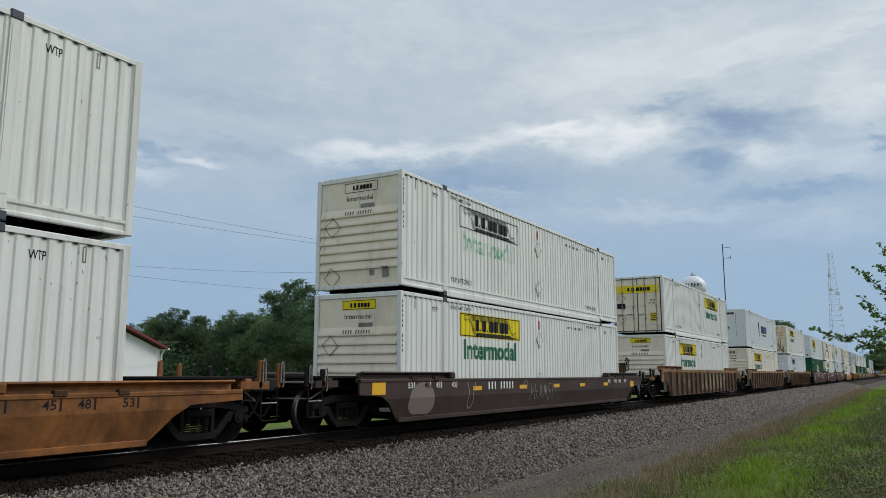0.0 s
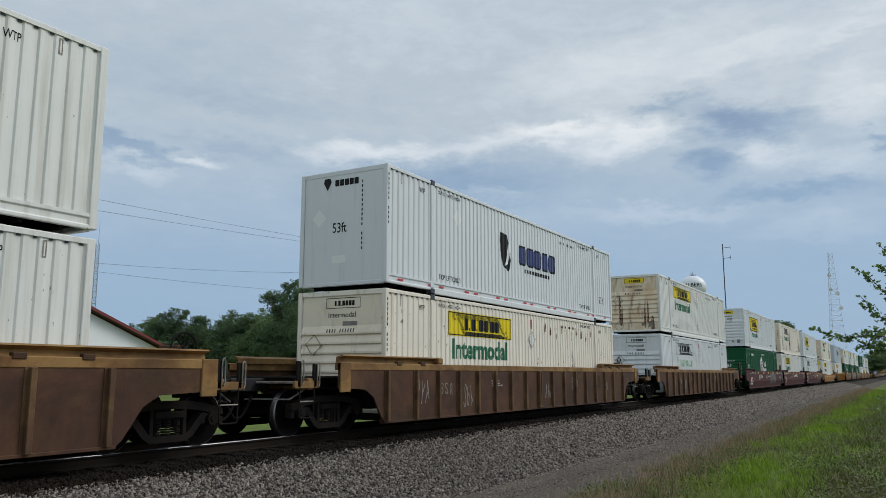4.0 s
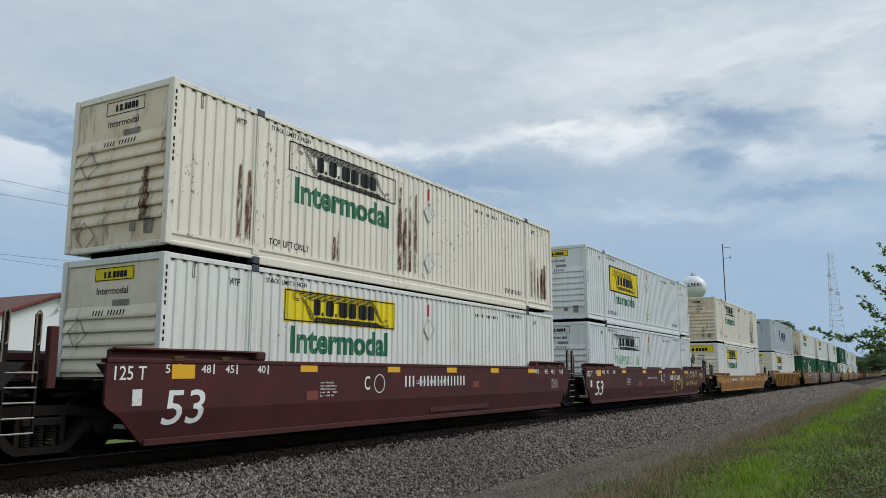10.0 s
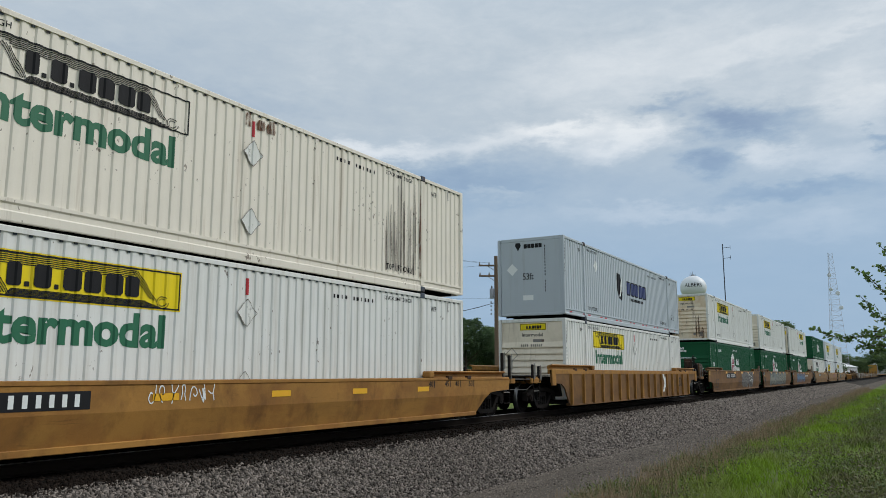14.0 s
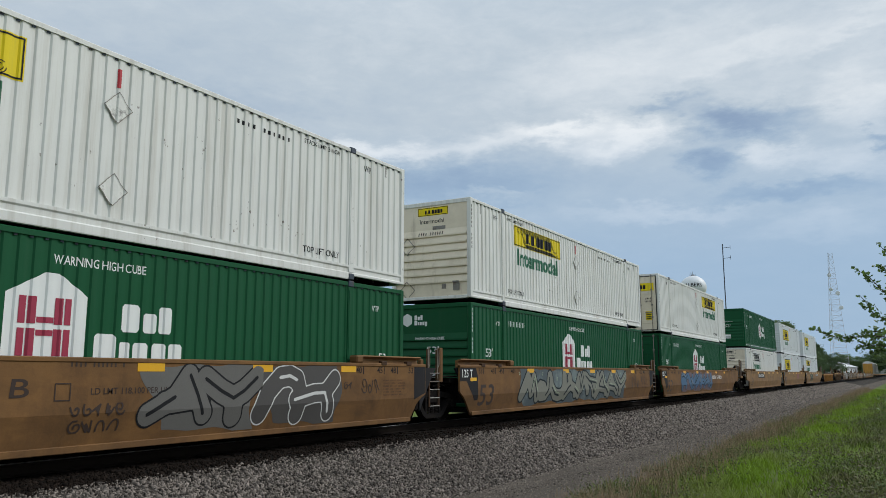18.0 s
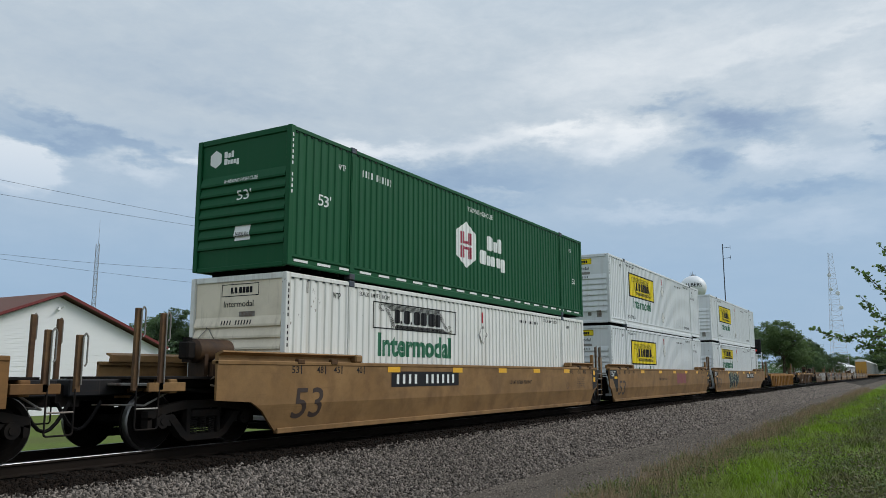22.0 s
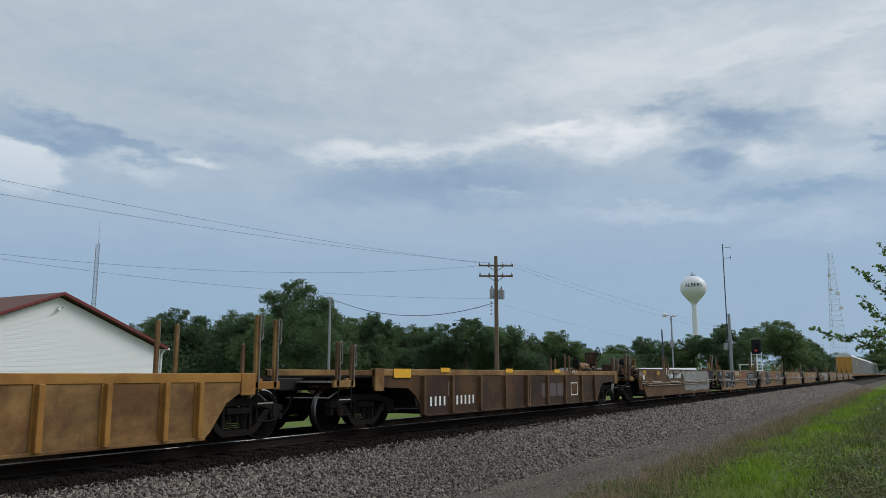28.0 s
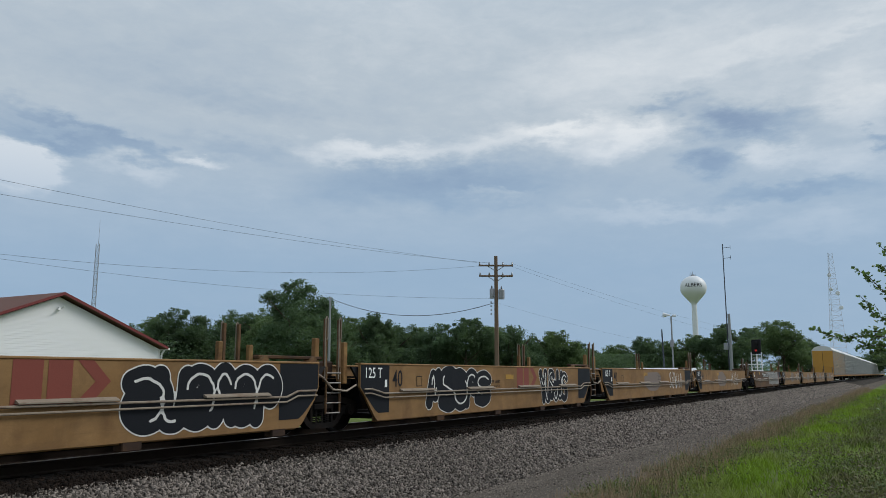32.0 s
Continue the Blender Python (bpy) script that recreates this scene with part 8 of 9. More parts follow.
# leading orange car and the dark brown car behind it
c, n = single_smooth(-0.27, "car_orange", "rusty orange well car carrying stacked containers", "ink", top=0.93, posts=1.45, grabs="car_orange")
load(-0.27, jb("yellow"), jb("outline"))
c, n = single_smooth(23.38, "car_dark", "dark brown well car with a faded pale patch", "ink_white", top=1.08, posts=1.35, brake=(False, True), brake_z=1.62)
car_mark(n, "lettering", bars((3, 5), 0.20, 1.68), -4.15, 0.80, "ink_white", "smooth")
car_mark(n, "reflector", rect(0.5, 0.28), -9.55, 0.76, "reflector", "smooth")
car_mark(n, "reflector", rect(0.5, 0.22), 8.7, 0.70, "reflector", "smooth")
stencil_block(n, "smooth", 8.7, 1.0, "ink_red", 4, 0.6)
scribble(n, "smooth", -5.5, -4.5, 0.25, 1.0, "chalk", 12, 1, 0.025)
scribble(n, "smooth", -1.4, 0.7, 0.4, 0.92, "chalk", 15, 6, 0.022)
round_mark(n, "smooth", -1.65, 0.90, 0.13, 0.018, "chalk")
car_mark(n, "paint_patch", poly(blob(random.Random(3), 1.1, 0.8)), -8.05, 0.22, "patch", "smooth", 0.004, "faded pale paint patch")
load(23.38, jb("yellow"), jb("outline", faded=True))
# three ribbed brown cars
for x, lower, upper, br in ((47.02, jb("yellow"), jb("yellow", "white", "doors", 9.6), True), (70.66, jb("yellow", "cream", end_style="outline", worn="specks"), PALE, False), (94.21, jb("outline", "white_new", faded=True), jb("yellow", note="rust-stained", worn="end"), False)):
    c, n = car(x, "ribbed", "car_rust", "car_tan_edge", "brown rusted well car with ribbed sides and tan edges", brake=(False, True), top=1.42, posts=1.45, brake_z=1.62)
    load(x, lower, upper)
    car_mark(n, "lettering", letters("53", 0.42, 0.55), 5.05, 0.72, "ink", "ribbed", 0.005)
    stencil_block(n, "ribbed", -3.3, 1.0, "ink_white", 3, 0.7)
    for k, (a, b, lo, hi) in enumerate(((-7.2, -6.6, 0.5, 1.1), (-6.1, -5.4, 0.7, 1.0), (-4.9, -4.4, 0.35, 0.95), (0.4, 1.0, 0.45, 0.95), (2.7, 3.3, 0.7, 1.1), (5.9, 6.5, 0.6, 0.9))):
        if not br or k < 3:
            scribble(n, "ribbed", a, b, lo, hi, "chalk", int(x) + k, 3, 0.022)
    if br:
        graffiti(n, "ribbed", -1.6, 4.9, 0.26, 1.26, 6, "spray_sand", "spray_night", 5, "spray_teal", fat=0.24, edge=0.03, upright=True)
# maroon three-unit car
LAB = "maroon articulated well car unit with smooth steel sides"
for i, (x, lower, upper) in enumerate(((117.8, GREEN, jb("framed", "white_new", note="clean")), (137.4, jb("yellow"), jb("outline", "cream", note="rust-streaked", worn="side")), (156.97, jb("outline", "white_new", faded=True), jb("framed", "white_new", note="clean")))):
    c, n = single_smooth(x, "car_maroon", LAB, "ink_white", left=11.8 if i == 0 else 9.8, right=11.8 if i == 2 else 9.8, join_left=i > 0, join_right=i < 2, trucks=(i == 0, True), brake=(False, i == 2), tank=(False, i == 2), brake_z=2.08, tank_in=2.7, tank_z=1.78)
    load(x, lower, upper)
    car_mark(n, "lettering", letters("53", 0.52, 0.80, 0.12), -8.15, 0.44, "ink_white", "smooth")
    joint_panels(n, i > 0, i < 2, True, "car_maroon")
    car_mark(n, "lettering", bars((3, 5) if i != 1 else (3, 14), 0.24, 2.05 if i != 1 else 2.9), (-4.4, -1.43, 2.39)[i], 0.92, "ink_white", "smooth")
    car_mark(n, "lettering", letters("LD LMT 115,500 PER UNIT", 0.09, 1.45), (0.2, -0.9, -1.35)[i], 0.98, "ink_white", "smooth")
    car_mark(n, "lettering", letters("ACB"[i], 0.28, 0.2), (-0.8, -2.95, 0.85)[i], 0.88, "ink_white", "smooth")
    round_mark(n, "smooth", (-0.2, -2.4, 1.35)[i], 1.0, 0.2, 0.02, "ink_white")
    for sx in (-4.4, 7.2 if i < 2 else 8.95):
        stencil_block(n, "smooth", sx, 1.22 if sx > 8 else 1.02, "ink_white", 5, 0.6)
    if i:
        car_mark(n, "reflector", rect(0.46, 0.22), -8.02, 1.13, "reflector", "smooth", 0.009)
        car_mark(n, "placard", rect(0.17, 0.24), -8.72, 0.74, "plate_grey", "smooth", 0.006)
    car_mark(n, "paint_patch", rect(0.34, 0.17), -6.9 + 2.1 * i, 0.72, "tag_red", "smooth", 0.004, "dull red touch-up patch")
    car_mark(n, "paint_patch", rect(0.30, 0.16), 0.6 + 1.3 * i, 0.86, "tag_red", "smooth", 0.004, "dull red touch-up patch")
    part("access_plate", Geo().box(-0.2, 2.9, -1.50, -1.44, 0.30, 0.44, 0.006), MAT["car_maroon"], c)
    if i == 0:
        graffiti(n, "smooth", 1.55, 4.8, 0.36, 1.36, 9, "spray_slate", "spray_char", 11, None, True, 0.16, 0.035, 0.0, "spray_silver", True)
    if i == 2:
        for a, b in ((-7.1, -5.2), (-4.2, -2.05), (-1.1, 1.0), (1.95, 4.75)):
            part("guide_tab", Geo().prism([(a, 1.43), (b, 1.43), (b - 0.12, 1.51), (a + 0.12, 1.51)], -1.56, -1.44), MAT["car_maroon"], c)
        scribble(n, "smooth", 5.6, 8.3, 0.98, 1.30, "spray_yellow", 4, 7, 0.028, 0.006, True)
        scribble(n, "smooth", 5.7, 8.2, 0.55, 0.90, "spray_yellow", 14, 6, 0.032, 0.006, True)
        scribble(n, "smooth", 8.7, 9.6, 1.02, 1.30, "spray_yellow", 24, 3, 0.03, 0.006, True)
        scribble(n, "smooth", 2.9, 5.2, 0.35, 1.15, "spray_yellow", 9, 3, 0.05)
# amber single car
c, n = single_smooth(180.57, "car_amber", "amber yellow well car with smooth sides and rust stains", "ink", top=1.10, posts=1.8, post_in=1.22)
car_mark(n, "number_panel", rect(2.25, 0.25), -5.4, 0.72, "ink", "smooth", 0.004)
car_mark(n, "lettering", bars((4, 6), 0.17, 2.05), -5.3, 0.76, "ink_white", "smooth", 0.008)
scribble(n, "smooth", -2.2, -0.8, 0.75, 1.05, "ink_white", 21, 7, 0.02)
load(180.57, jb("yellow", end_style="wide"), jb("outline", "cream", note="stained", worn="seams"))
# tan ribbed car
c, n = car(204.1, "ribbed", "car_brown", "car_amber", "tan brown ribbed well car with amber edges", top=1.34, posts=1.5)
car_mark(n, "lettering", letters("53", 0.42, 0.5), 6.5, 0.62, "ink", "ribbed", 0.005)
cross(n, "ribbed", 3.4, 0.40, 0.85, 0.8, "ink_white")
load(204.1, jb("yellow"), BLUEGREY)
# tan three-unit car with sprayed sides
for i, (x, lower, upper) in enumerate(((227.7, GREEN, jb("yellow", note="rust-stained", worn="end")), (247.2, GREEN, jb("yellow")), (266.6, GREEN_DOOR, jb("yellow", "white", "doors", 9.7)))):
    c, n = single_smooth(x, "car_brown", "tan brown articulated well car unit with sprayed graffiti", "ink", left=11.8 if i == 0 else 9.8, right=11.8 if i == 2 else 9.8, join_left=i > 0, join_right=i < 2, trucks=(i == 0, True), brake=(i == 0, False), tank=(i == 0, False), posts=1.8, grabs="car_rib", tank_z=1.62)
    load(x, lower, upper)
    car_mark(n, "lettering", letters("53", 0.55, 0.86, 0.15), -8.15, 0.38, "numeral", "smooth")
    joint_panels(n, i > 0, i < 2)
    if i == 0:
        car_mark(n, "number_panel", rect(3.15, 0.34), -4.83, 0.93, "ink", "smooth", 0.004)
        car_mark(n, "lettering", bars((4, 6), 0.21, 2.85), -4.68, 0.995, "ink_white", "smooth", 0.008)
        car_mark(n, "paint_patch", rect(0.42, 0.24), -9.95, 1.14, "amber_faded", "smooth", 0.004)
        car_mark(n, "notice", rect(0.16, 0.2), -9.3, 0.98, "amber_faded", "smooth", 0.005)
        car_mark(n, "lettering", letters("B", 0.24, 0.26, 0.1), -1.42, 0.90, "numeral", "smooth")
        car_mark(n, "notice", ring(0.24, 0.24, 0.016), -0.80, 0.84, "numeral", "smooth", 0.005)
        car_mark(n, "lettering", letters("LD LMT 118,100 PER UNIT", 0.09, 1.5), -0.25, 0.92, "numeral", "smooth")
        car_mark(n, "lettering", bars((4, 6, 1), 0.07, 0.9), -0.6, 1.30, "numeral", "smooth")
        scribble(n, "smooth", -0.55, 0.35, 0.62, 0.80, "numeral", 33, 5, 0.028)
        scribble(n, "smooth", -0.55, 0.3, 0.40, 0.57, "numeral", 34, 4, 0.028)
        scribble(n, "smooth", 5.5, 5.8, 0.9, 1.05, "numeral", 35, 2, 0.02)
        scribble(n, "smooth", 6.1, 6.75, 0.8, 1.1, "numeral", 36, 3, 0.025)
        stencil_block(n, "smooth", 6.9, 1.05, "car_rust", 6, 0.9)
        graffiti(n, "smooth", 0.55, 3.0, 0.26, 1.40, 2, "spray_slate", "ink", 31, "spray_slate", True, 0.16, 0.03, 0.15)
        graffiti(n, "smooth", 2.95, 5.4, 0.26, 1.40, 2, "spray_char", "spray_pale", 38, "spray_char", True, 0.16, 0.025, 0.15)
    elif i == 1:
        graffiti(n, "smooth", -5.7, 4.6, 0.26, 1.39, 9, "spray_sage", "spray_night", 47, "spray_haze", True, fat=0.20, edge=0.05, lean=0.15, shine="spray_mint", upright=True)
        for k in range(26):
            round_mark(n, "smooth", -5.55 + 0.4 * k + 0.1 * (k % 3), 1.22 - 0.17 * ((k * 7) % 4), 0.045 + 0.012 * (k % 3), 0.02, "spray_mint")
        scribble(n, "smooth", 5.5, 6.5, 0.6, 1.1, "numeral", 43, 3, 0.03)
        scribble(n, "smooth", 6.8, 7.4, 0.75, 1.15, "numeral", 44, 2, 0.025)
        stencil_block(n, "smooth", 6.9, 0.85, "car_rust", 5, 1.0)
    else:
        graffiti(n, "smooth", -5.7, 1.9, 0.30, 1.33, 8, "spray_blue", "spray_night", 53, "spray_violet", True, fat=0.21, edge=0.03, lean=0.25, shine="spray_silver")
        car_mark(n, "lettering", bars((4, 6), 0.2, 2.7), 2.0, 0.92, "ink_white", "smooth")
# second tan three-unit car
for i, (x, lower, upper) in enumerate(((290.4, jb("outline", faded=False), GREEN_HEX), (309.7, jb("framed", "white_new", note="clean"), jb("framed", "white_new", note="clean")), (329.1, jb("yellow", "white_new"), jb("framed", "white_new", note="clean")))):
    c, n = single_smooth(x, "car_tan", "tan articulated well car unit with smooth steel sides", "ink", left=11.8 if i == 0 else 9.8, right=11.8 if i == 2 else 9.8, join_left=i > 0, join_right=i < 2, trucks=(i == 0, True), tank=(i == 0, False), posts=2.2, grabs="car_rib", tank_z=1.6)
    load(x, lower, upper)
    car_mark(n, "lettering", letters("53", 0.55, 0.84, 0.15), -8.1, 0.40, "numeral", "smooth")
    joint_panels(n, i > 0, i < 2, squares=True)
    if i != 1:
        xx = -4.85 if i == 0 else 1.8
        car_mark(n, "number_panel", rect(3.05, 0.34), xx, 0.92, "ink", "smooth", 0.004)
        car_mark(n, "lettering", bars((4, 6), 0.21, 2.75), xx + 0.15, 0.985, "ink_white", "smooth", 0.008)
    else:
        car_mark(n, "emblem", blocks(3, 1.9, 0.5, 0.12), 1.2, 0.74, "tag_maroon", "smooth", 0.004)
        car_mark(n, "lettering", letters("C", 0.2, 0.18), -0.4, 0.92, "tag_red", "smooth")
    car_mark(n, "lettering", letters("LD LMT 117,800 PER UNIT", 0.10, 1.55), (1.2, -2.2, 1.6)[i], 0.92, "ink", "smooth")
    stencil_block(n, "smooth", 6.6, 1.05, "numeral", 6, 0.8)
    round_mark(n, "smooth", 5.7, 0.82, 0.11, 0.015, "numeral")
    if i == 2:
        graffiti(n, "smooth", -4.8, -1.5, 0.27, 1.40, 4, "spray_night", "spray_mint", 64, fat=0.22, edge=0.035)
        car_mark(n, "lettering", letters("A", 0.2, 0.18), 1.15, 0.92, "numeral", "smooth")
# empty cars
c, n = car(350.4, "ribbed", "car_tan_edge", "car_amber", "empty yellow tan ribbed well car", half=6.9, left=9.5, right=9.5, truck_x=8.1, top=1.20, low=0.17, posts=2.25, ledges=False, grabs="car_tan_edge")
car_mark(n, "lettering", bars((4, 6), 0.26, 2.0), -5.8, 0.50, "ink", "ribbed", 0.005)
car_mark(n, "lettering", letters("40", 0.42, 0.5), -1.1, 0.55, "ink", "ribbed", 0.005)
c, n = car(370.1, "ribbed", "car_old", "car_tan_edge", "empty dark rusty ribbed well car with yellow patches", half=6.0, left=9.85, right=9.85, truck_x=7.8, top=1.30, low=0.24, brake=(False, True), tank=(False, True), ledges=False, posts=1.85, rib_step=1.52, grabs="car_rib", tank_in=3.4, tank_z=1.42, tank_mat="car_tan_edge")
car_mark(n, "lettering", bars((4, 6), 0.22, 2.35), -5.85, 0.45, "ink_white", "ribbed", 0.005)
car_mark(n, "reflector", rect(0.7, 0.2), -7.4, 1.12, "reflector", "ribbed", 0.02, out=0.015)
for sx in (-5.35, -1.7, 1.9):
    car_mark(n, "reflector", rect(0.45, 0.11), sx, 1.245, "reflector", "ribbed", 0.02, out=0.015)
scribble(n, "ribbed", 3.5, 4.0, 1.24, 1.35, "ink_white", 71, 3, 0.018, 0.022)
car_mark(n, "emblem", blocks(3, 1.9, 0.42, 0.12), 0.9, 0.5, "spray_dim", "ribbed", 0.005, "faded grey emblem blocks")

car_mark(n, "notice", ring(0.62, 0.42, 0.03), 3.4, 0.5, "ink_white", "ribbed", 0.005)
car_mark(n, "notice", rect(0.32, 0.36), -4.95, 0.66, "patch", "ribbed", 0.005)
XS = (388.9, 405.45, 420.6, 436.0, 451.5)
for j, base in enumerate((0.0, 81.4)):
    for i, x in enumerate(XS):
        half = 6.3
        gap_l = 8.75 if i == 0 else (x - XS[i - 1]) / 2
        gap_r = 9.6 if i == 4 else (XS[i + 1] - x) / 2
        lab = "empty tan articulated well car unit with sprayed graffiti" if j == 0 else "empty dusty tan articulated well car unit"
        c, n = car(x + base, "piped", "car_tan" if i else "car_mud", "car_tan_edge", lab, half=half, left=gap_l, right=gap_r, join_left=i > 0, join_right=i < 4, trucks=(i == 0, True), truck_x=7.35 if i == 0 else 7.7, top=1.42, low=0.22, posts=2.3, ledges=False, tank=(i == 0, False), grabs="car_rib")
        if i:
            car_mark(n, "end_panel", poly([(-gap_l + 0.64, 0.95), (max(-7.03, -gap_l + 0.68), 0.90), (-6.73, 0.74), (-6.42, 0.46), (-6.28, 0.38), (-5.87, 0.38), (-5.87, 1.41), (-gap_l + 0.64, 1.41)]), 0.0, 0.0, "spray_black", "piped", 0.003, "black painted end panel")
            car_mark(n, "lettering", letters("125 T", 0.22, 0.60), -6.75, 1.12, "ink_white", "piped", 0.006)
            car_mark(n, "notice", rect(0.09, 0.16), -6.05, 0.92, "ink_white", "piped", 0.006)
        if i < 4:
            car_mark(n, "end_panel", poly([(5.75, 0.38), (6.28, 0.38), (6.42, 0.46), (6.73, 0.74), (min(7.03, gap_r - 0.78), 0.90), (gap_r - 0.74, 0.95), (gap_r - 0.74, 1.41), (5.75, 1.41)]), 0.0, 0.0, "spray_black", "piped", 0.003, "black painted end panel")
        car_mark(n, "lettering", letters("40", 0.36, 0.40), -5.75 if i else -5.15, 0.93, "ink", "piped", 0.005)
        car_mark(n, "notice", ring(0.24, 0.24, 0.018), -4.75 if i else -3.55, 0.92, "ink", "piped", 0.005)
        if i == 0:
            reflectors(n, "piped", (-6.75, -4.55), 1.16, 0.42, 0.2, "amber_faded")
            car_mark(n, "placard", rect(0.2, 0.2), -6.8, 0.97, "ink_white", "piped", 0.005)
            car_mark(n, "paint_patch", rect(0.5, 0.16), -7.35, 1.12, "patch", "piped", 0.004)
            stencil_block(n, "piped", -6.1, 1.28, "ink", 4, 0.85)
            car_mark(n, "lettering", bars((1, 8, 3, 6), 0.06, 1.7), -5.2, 1.33, "ink", "piped", 0.005)
            car_mark(n, "number_panel", rect(2.95, 0.30), -2.78, 0.95, "ink", "piped", 0.004)
            car_mark(n, "lettering", bars((4, 6), 0.21, 2.5), -2.55, 0.995, "ink_white", "piped", 0.008)
            scribble(n, "piped", -3.05, -1.75, 1.10, 1.39, "spray_pale", 301 + j, 4, 0.026, 0.010)
            scribble(n, "piped", -1.35, 0.35, 1.21, 1.39, "spray_pale", 305 + j, 8, 0.022, 0.010)
            graffiti(n, "piped", 0.3, 6.1, 0.33, 1.41, 7, "spray_grey", "spray_char", 81 + j, "spray_silver", False, 0.30, 0.022, 0.05, "spray_pale", True)
            car_mark(n, "graffiti_wash", rect(0.5, 0.95), 5.95, 0.40, "spray_rose", "piped", 0.0035)
        elif j == 0 and i in (1, 2):
            reflectors(n, "piped", (-1.65, 0.0), 1.06, 0.55, 0.13, "amber_faded")
            graffiti(n, "piped", -5.3 if i == 1 else -4.4, -2.0 if i == 1 else -1.0, 0.26, 1.41, 5, "spray_black", "spray_pale", 90 + i, fat=0.30, edge=0.02, upright=True)
            if i == 1:
                car_mark(n, "lettering", letters("FOREVER", 0.22, 1.5, bold=0.0), -1.95, 1.16, "spray_pale", "piped", 0.007)
                car_mark(n, "lettering", bars((4, 6, 1), 0.08, 0.8), -0.25, 1.28, "ink", "piped", 0.005)
            car_mark(n, "lettering", letters("LD LMT 123,200 PER UNIT", 0.09, 1.6), -1.95, 0.95, "ink", "piped", 0.005)
            car_mark(n, "lettering", letters("20 FT CONTAINER LIMIT 61,500 EACH", 0.05, 1.45), -1.85, 0.86, "ink", "piped", 0.005)
            car_mark(n, "emblem", rect(0.42, 0.6), 0.75, 0.80, "tag_red", "piped", 0.004)
            car_mark(n, "emblem", rect(0.36, 0.6), 1.24, 0.80, "tag_red", "piped", 0.004)
            car_mark(n, "emblem", poly([(0, 0), (0.25, 0), (0.55, 0.3), (0.25, 0.6), (0, 0.6), (0.3, 0.3)]), 1.66, 0.80, "tag_red", "piped", 0.004)
            graffiti(n, "piped", 2.35, 5.8 if i == 1 else 4.7, 0.26, 1.41, 6, "spray_black", "spray_pale", 95 + i, fat=0.32, edge=0.022, upright=True)
        else:
            reflectors(n, "piped", (-1.65,), 1.12, 0.6, 0.14, "amber_faded")
            scribble(n, "piped", 2.6, 5.2, 0.5, 1.3, "spray_pale", 100 + 7 * i + j, 5, 0.05)
            car_mark(n, "paint_patch", poly(blob(random.Random(i + 5), 2.6, 0.9)), -1.5, 0.45, "patch", "piped", 0.003)
            stencil_block(n, "piped", 0.6, 1.2, "ink", 5, 0.7)


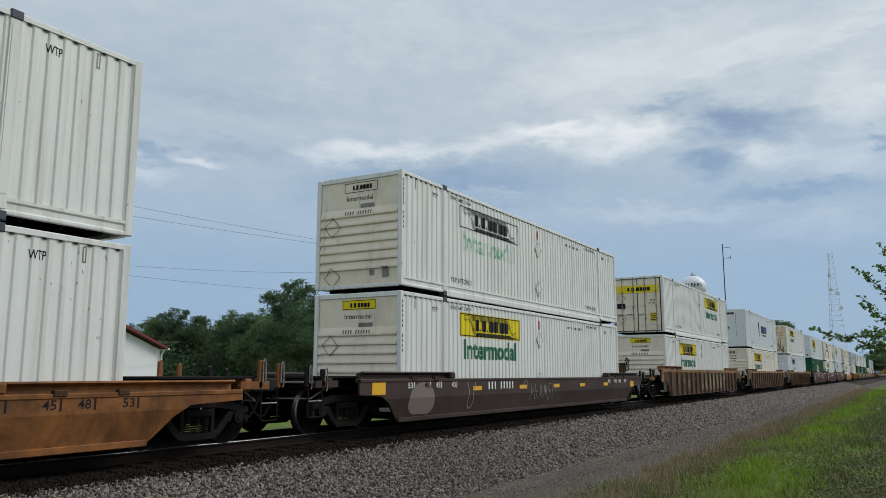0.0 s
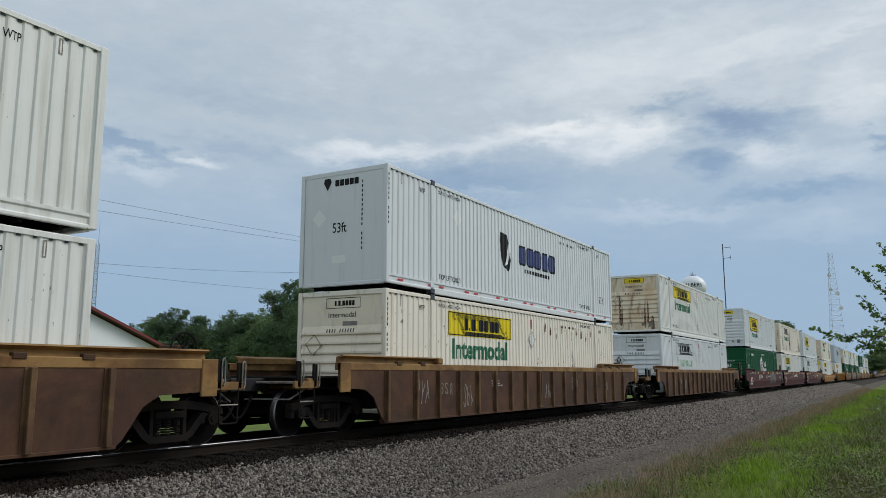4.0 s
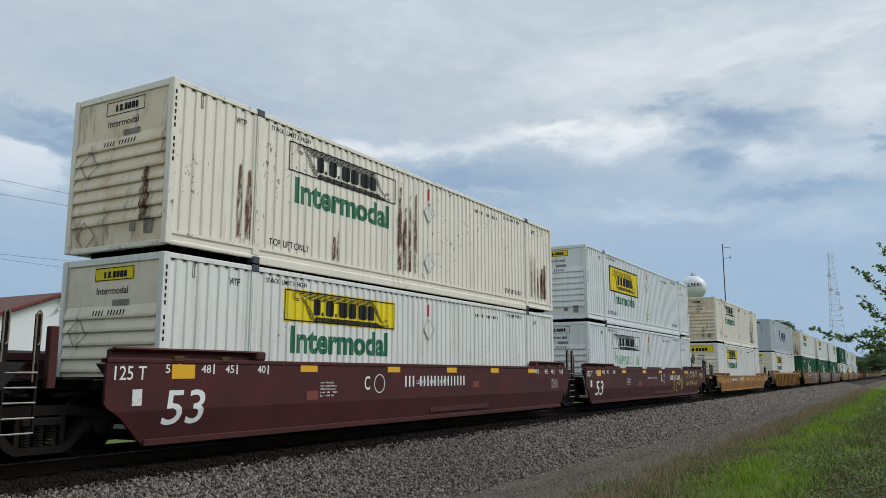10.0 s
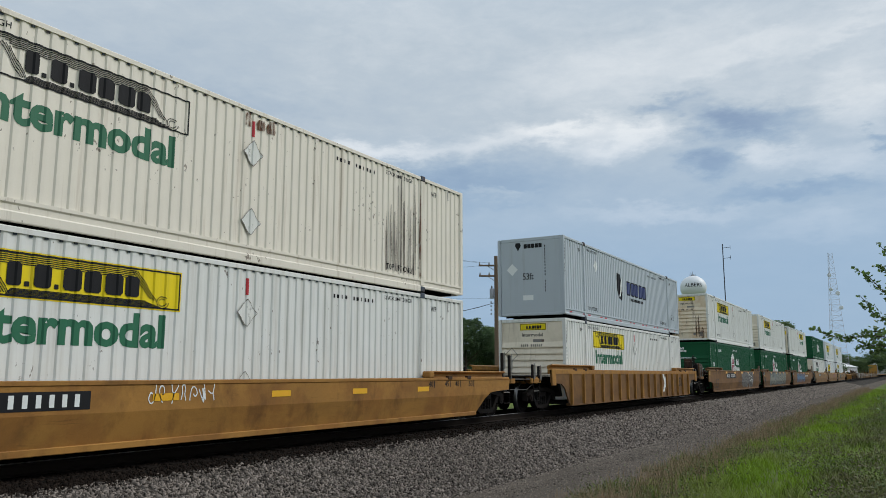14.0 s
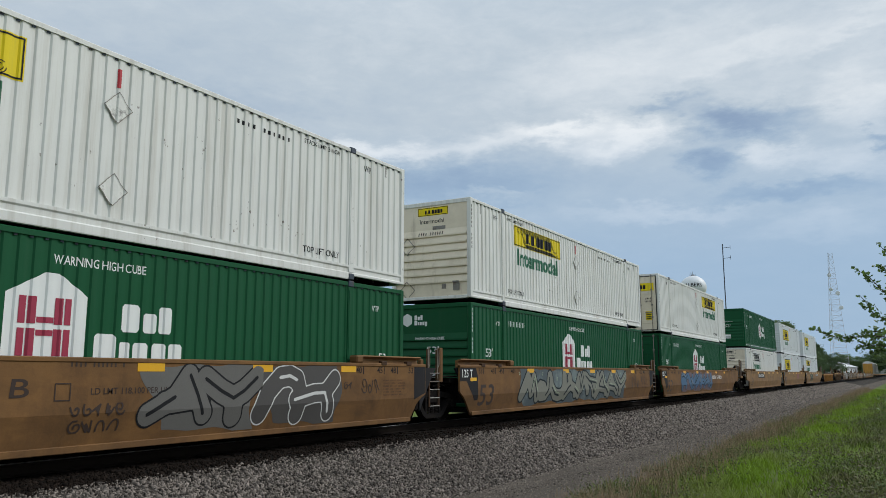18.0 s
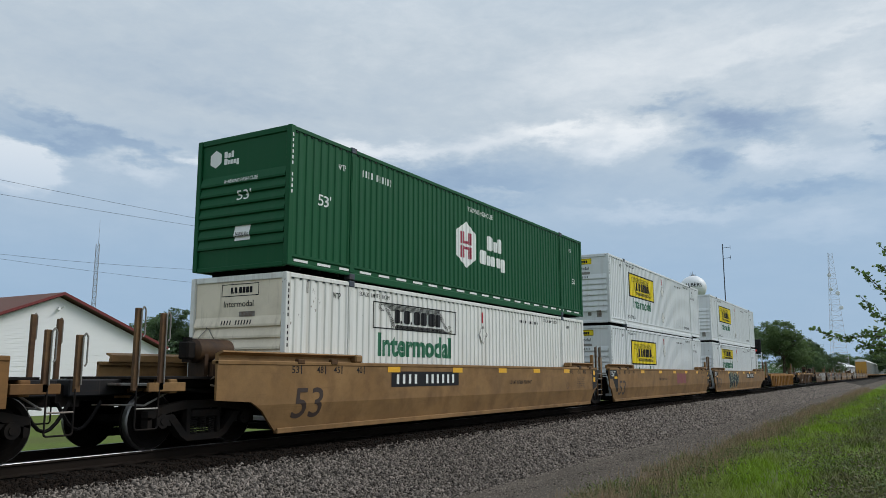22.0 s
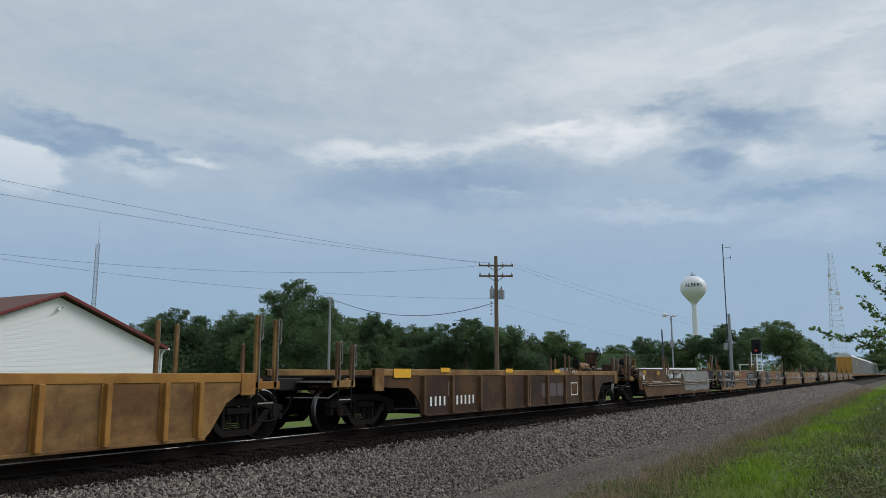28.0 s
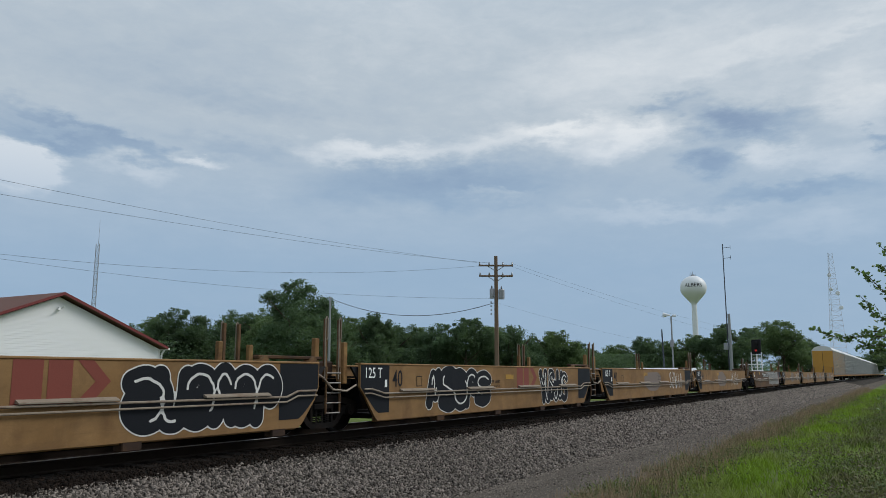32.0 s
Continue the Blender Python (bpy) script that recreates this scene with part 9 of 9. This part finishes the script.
def rack_meshes():
    """A covered car carrier, 27.4 m long: ribbed perforated sides, arched roof, end doors."""
    L = 13.35
    body = Geo()
    for s in (-1, 1):
        body.box(-L, L, s * 1.49 - 0.03, s * 1.49 + 0.03, 1.12, 5.0)
    body.box(-L, L, -1.50, 1.50, 1.10, 1.25)
    ribs = Geo()
    for i in range(24):
        x = -L + 0.1 + i * (2 * L - 0.2) / 23
        ribs.box(x - 0.06, x + 0.06, -1.60, -1.50, 1.15, 5.0)
    slats = Geo()
    for k in range(16):
        z = 1.3 + 0.225 * k
        slats.box(-L + 0.15, L - 0.15, -1.55, -1.51, z, z + 0.16)
    roof = Geo().prism_x([(-1.56, 4.95), (-1.56, 5.05), (-1.15, 5.50), (-0.5, 5.72), (0.5, 5.72), (1.15, 5.50), (1.56, 5.05), (1.56, 4.95)], -L - 0.05, L + 0.05)
    sill = Geo().box(-L, L, -1.55, 1.55, 0.85, 1.10, 0.02).box(-13.6, 13.6, -0.35, 0.35, 0.75, 1.0)
    door = Geo().box(-L - 0.12, -L - 0.02, 0.02, 1.5, 1.12, 4.95, 0.02)
    for k in range(4):
        door.box(-L - 0.16, -L - 0.12, 0.1, 1.42, 1.4 + 0.9 * k, 1.5 + 0.9 * k)
    return [(body, "rack_inside"), (ribs, "rack_steel"), (slats, "rack_steel"), (roof, "roof_metal"), (sill, "car_amber"), (door, "rack_door")]


RACK = [(g.mesh(nm, MAT[mt]), nm) for (g, mt), nm in zip(rack_meshes(), ("body", "side_ribbing", "side_cladding", "roof", "sill", "end_door"))]
RACK_RIB = Geo().box(-0.06, 0.06, -1.60, -1.50, 1.15, 5.0).mesh("side_rib", MAT["rack_steel"])
for i in range(13):
    x = 555.6 + 28.35 * i
    a = thing("autorack_car", "grey ribbed covered car carrier with amber end doors", "railway car", "covered car carriers", place(x))
    for me, nm in RACK:
        if i == 0 and nm == "side_cladding":
            me = me.copy()
            me.materials[0] = MAT["rack_door"]
        if nm == "side_ribbing":
            put(nm, me, a, m=pose(0, 0, 0, 0, 0, 180))
        else:
            put(nm, me, a)
    for k in range(24):
        put("side_rib", RACK_RIB, a, m=pose(-13.25 + k * 26.5 / 23, 0, 0))
    put("side_cladding", RACK[2][0], a, m=pose(0, 0, 0, 0, 0, 180))
    put("end_door", RACK[5][0], a, m=pose(0, 0, 0) @ Matrix.Diagonal((1, -1, 1, 1)))
    for tx in (-10.0, 10.0):
        truck(a, tx)
    moving(a, x)


def motions():
    """The whole train rolls by; its wheels turn with it."""
    times = [0.5 * i for i in range(65)]
    for ob, x, z in MOVERS:
        walk(ob, [(t, place(x - run(t), z)) for t in times])
    for group, dx in zip(WHEELS, (-0.90, 0.90)):
        lead = group[0]
        walk(lead, [(i / FPS, pose(dx, 0, WHEEL_R, 0, -math.degrees(run(i / FPS) / WHEEL_R) % 360, 0)) for i in range(32 * FPS + 1)])
        for w in group[1:]:
            w.rotation_mode = "QUATERNION"
            w.animation_data_create()
            w.animation_data.action = lead.animation_data.action
            w.animation_data.action_slot = lead.animation_data.action_slot

motions()
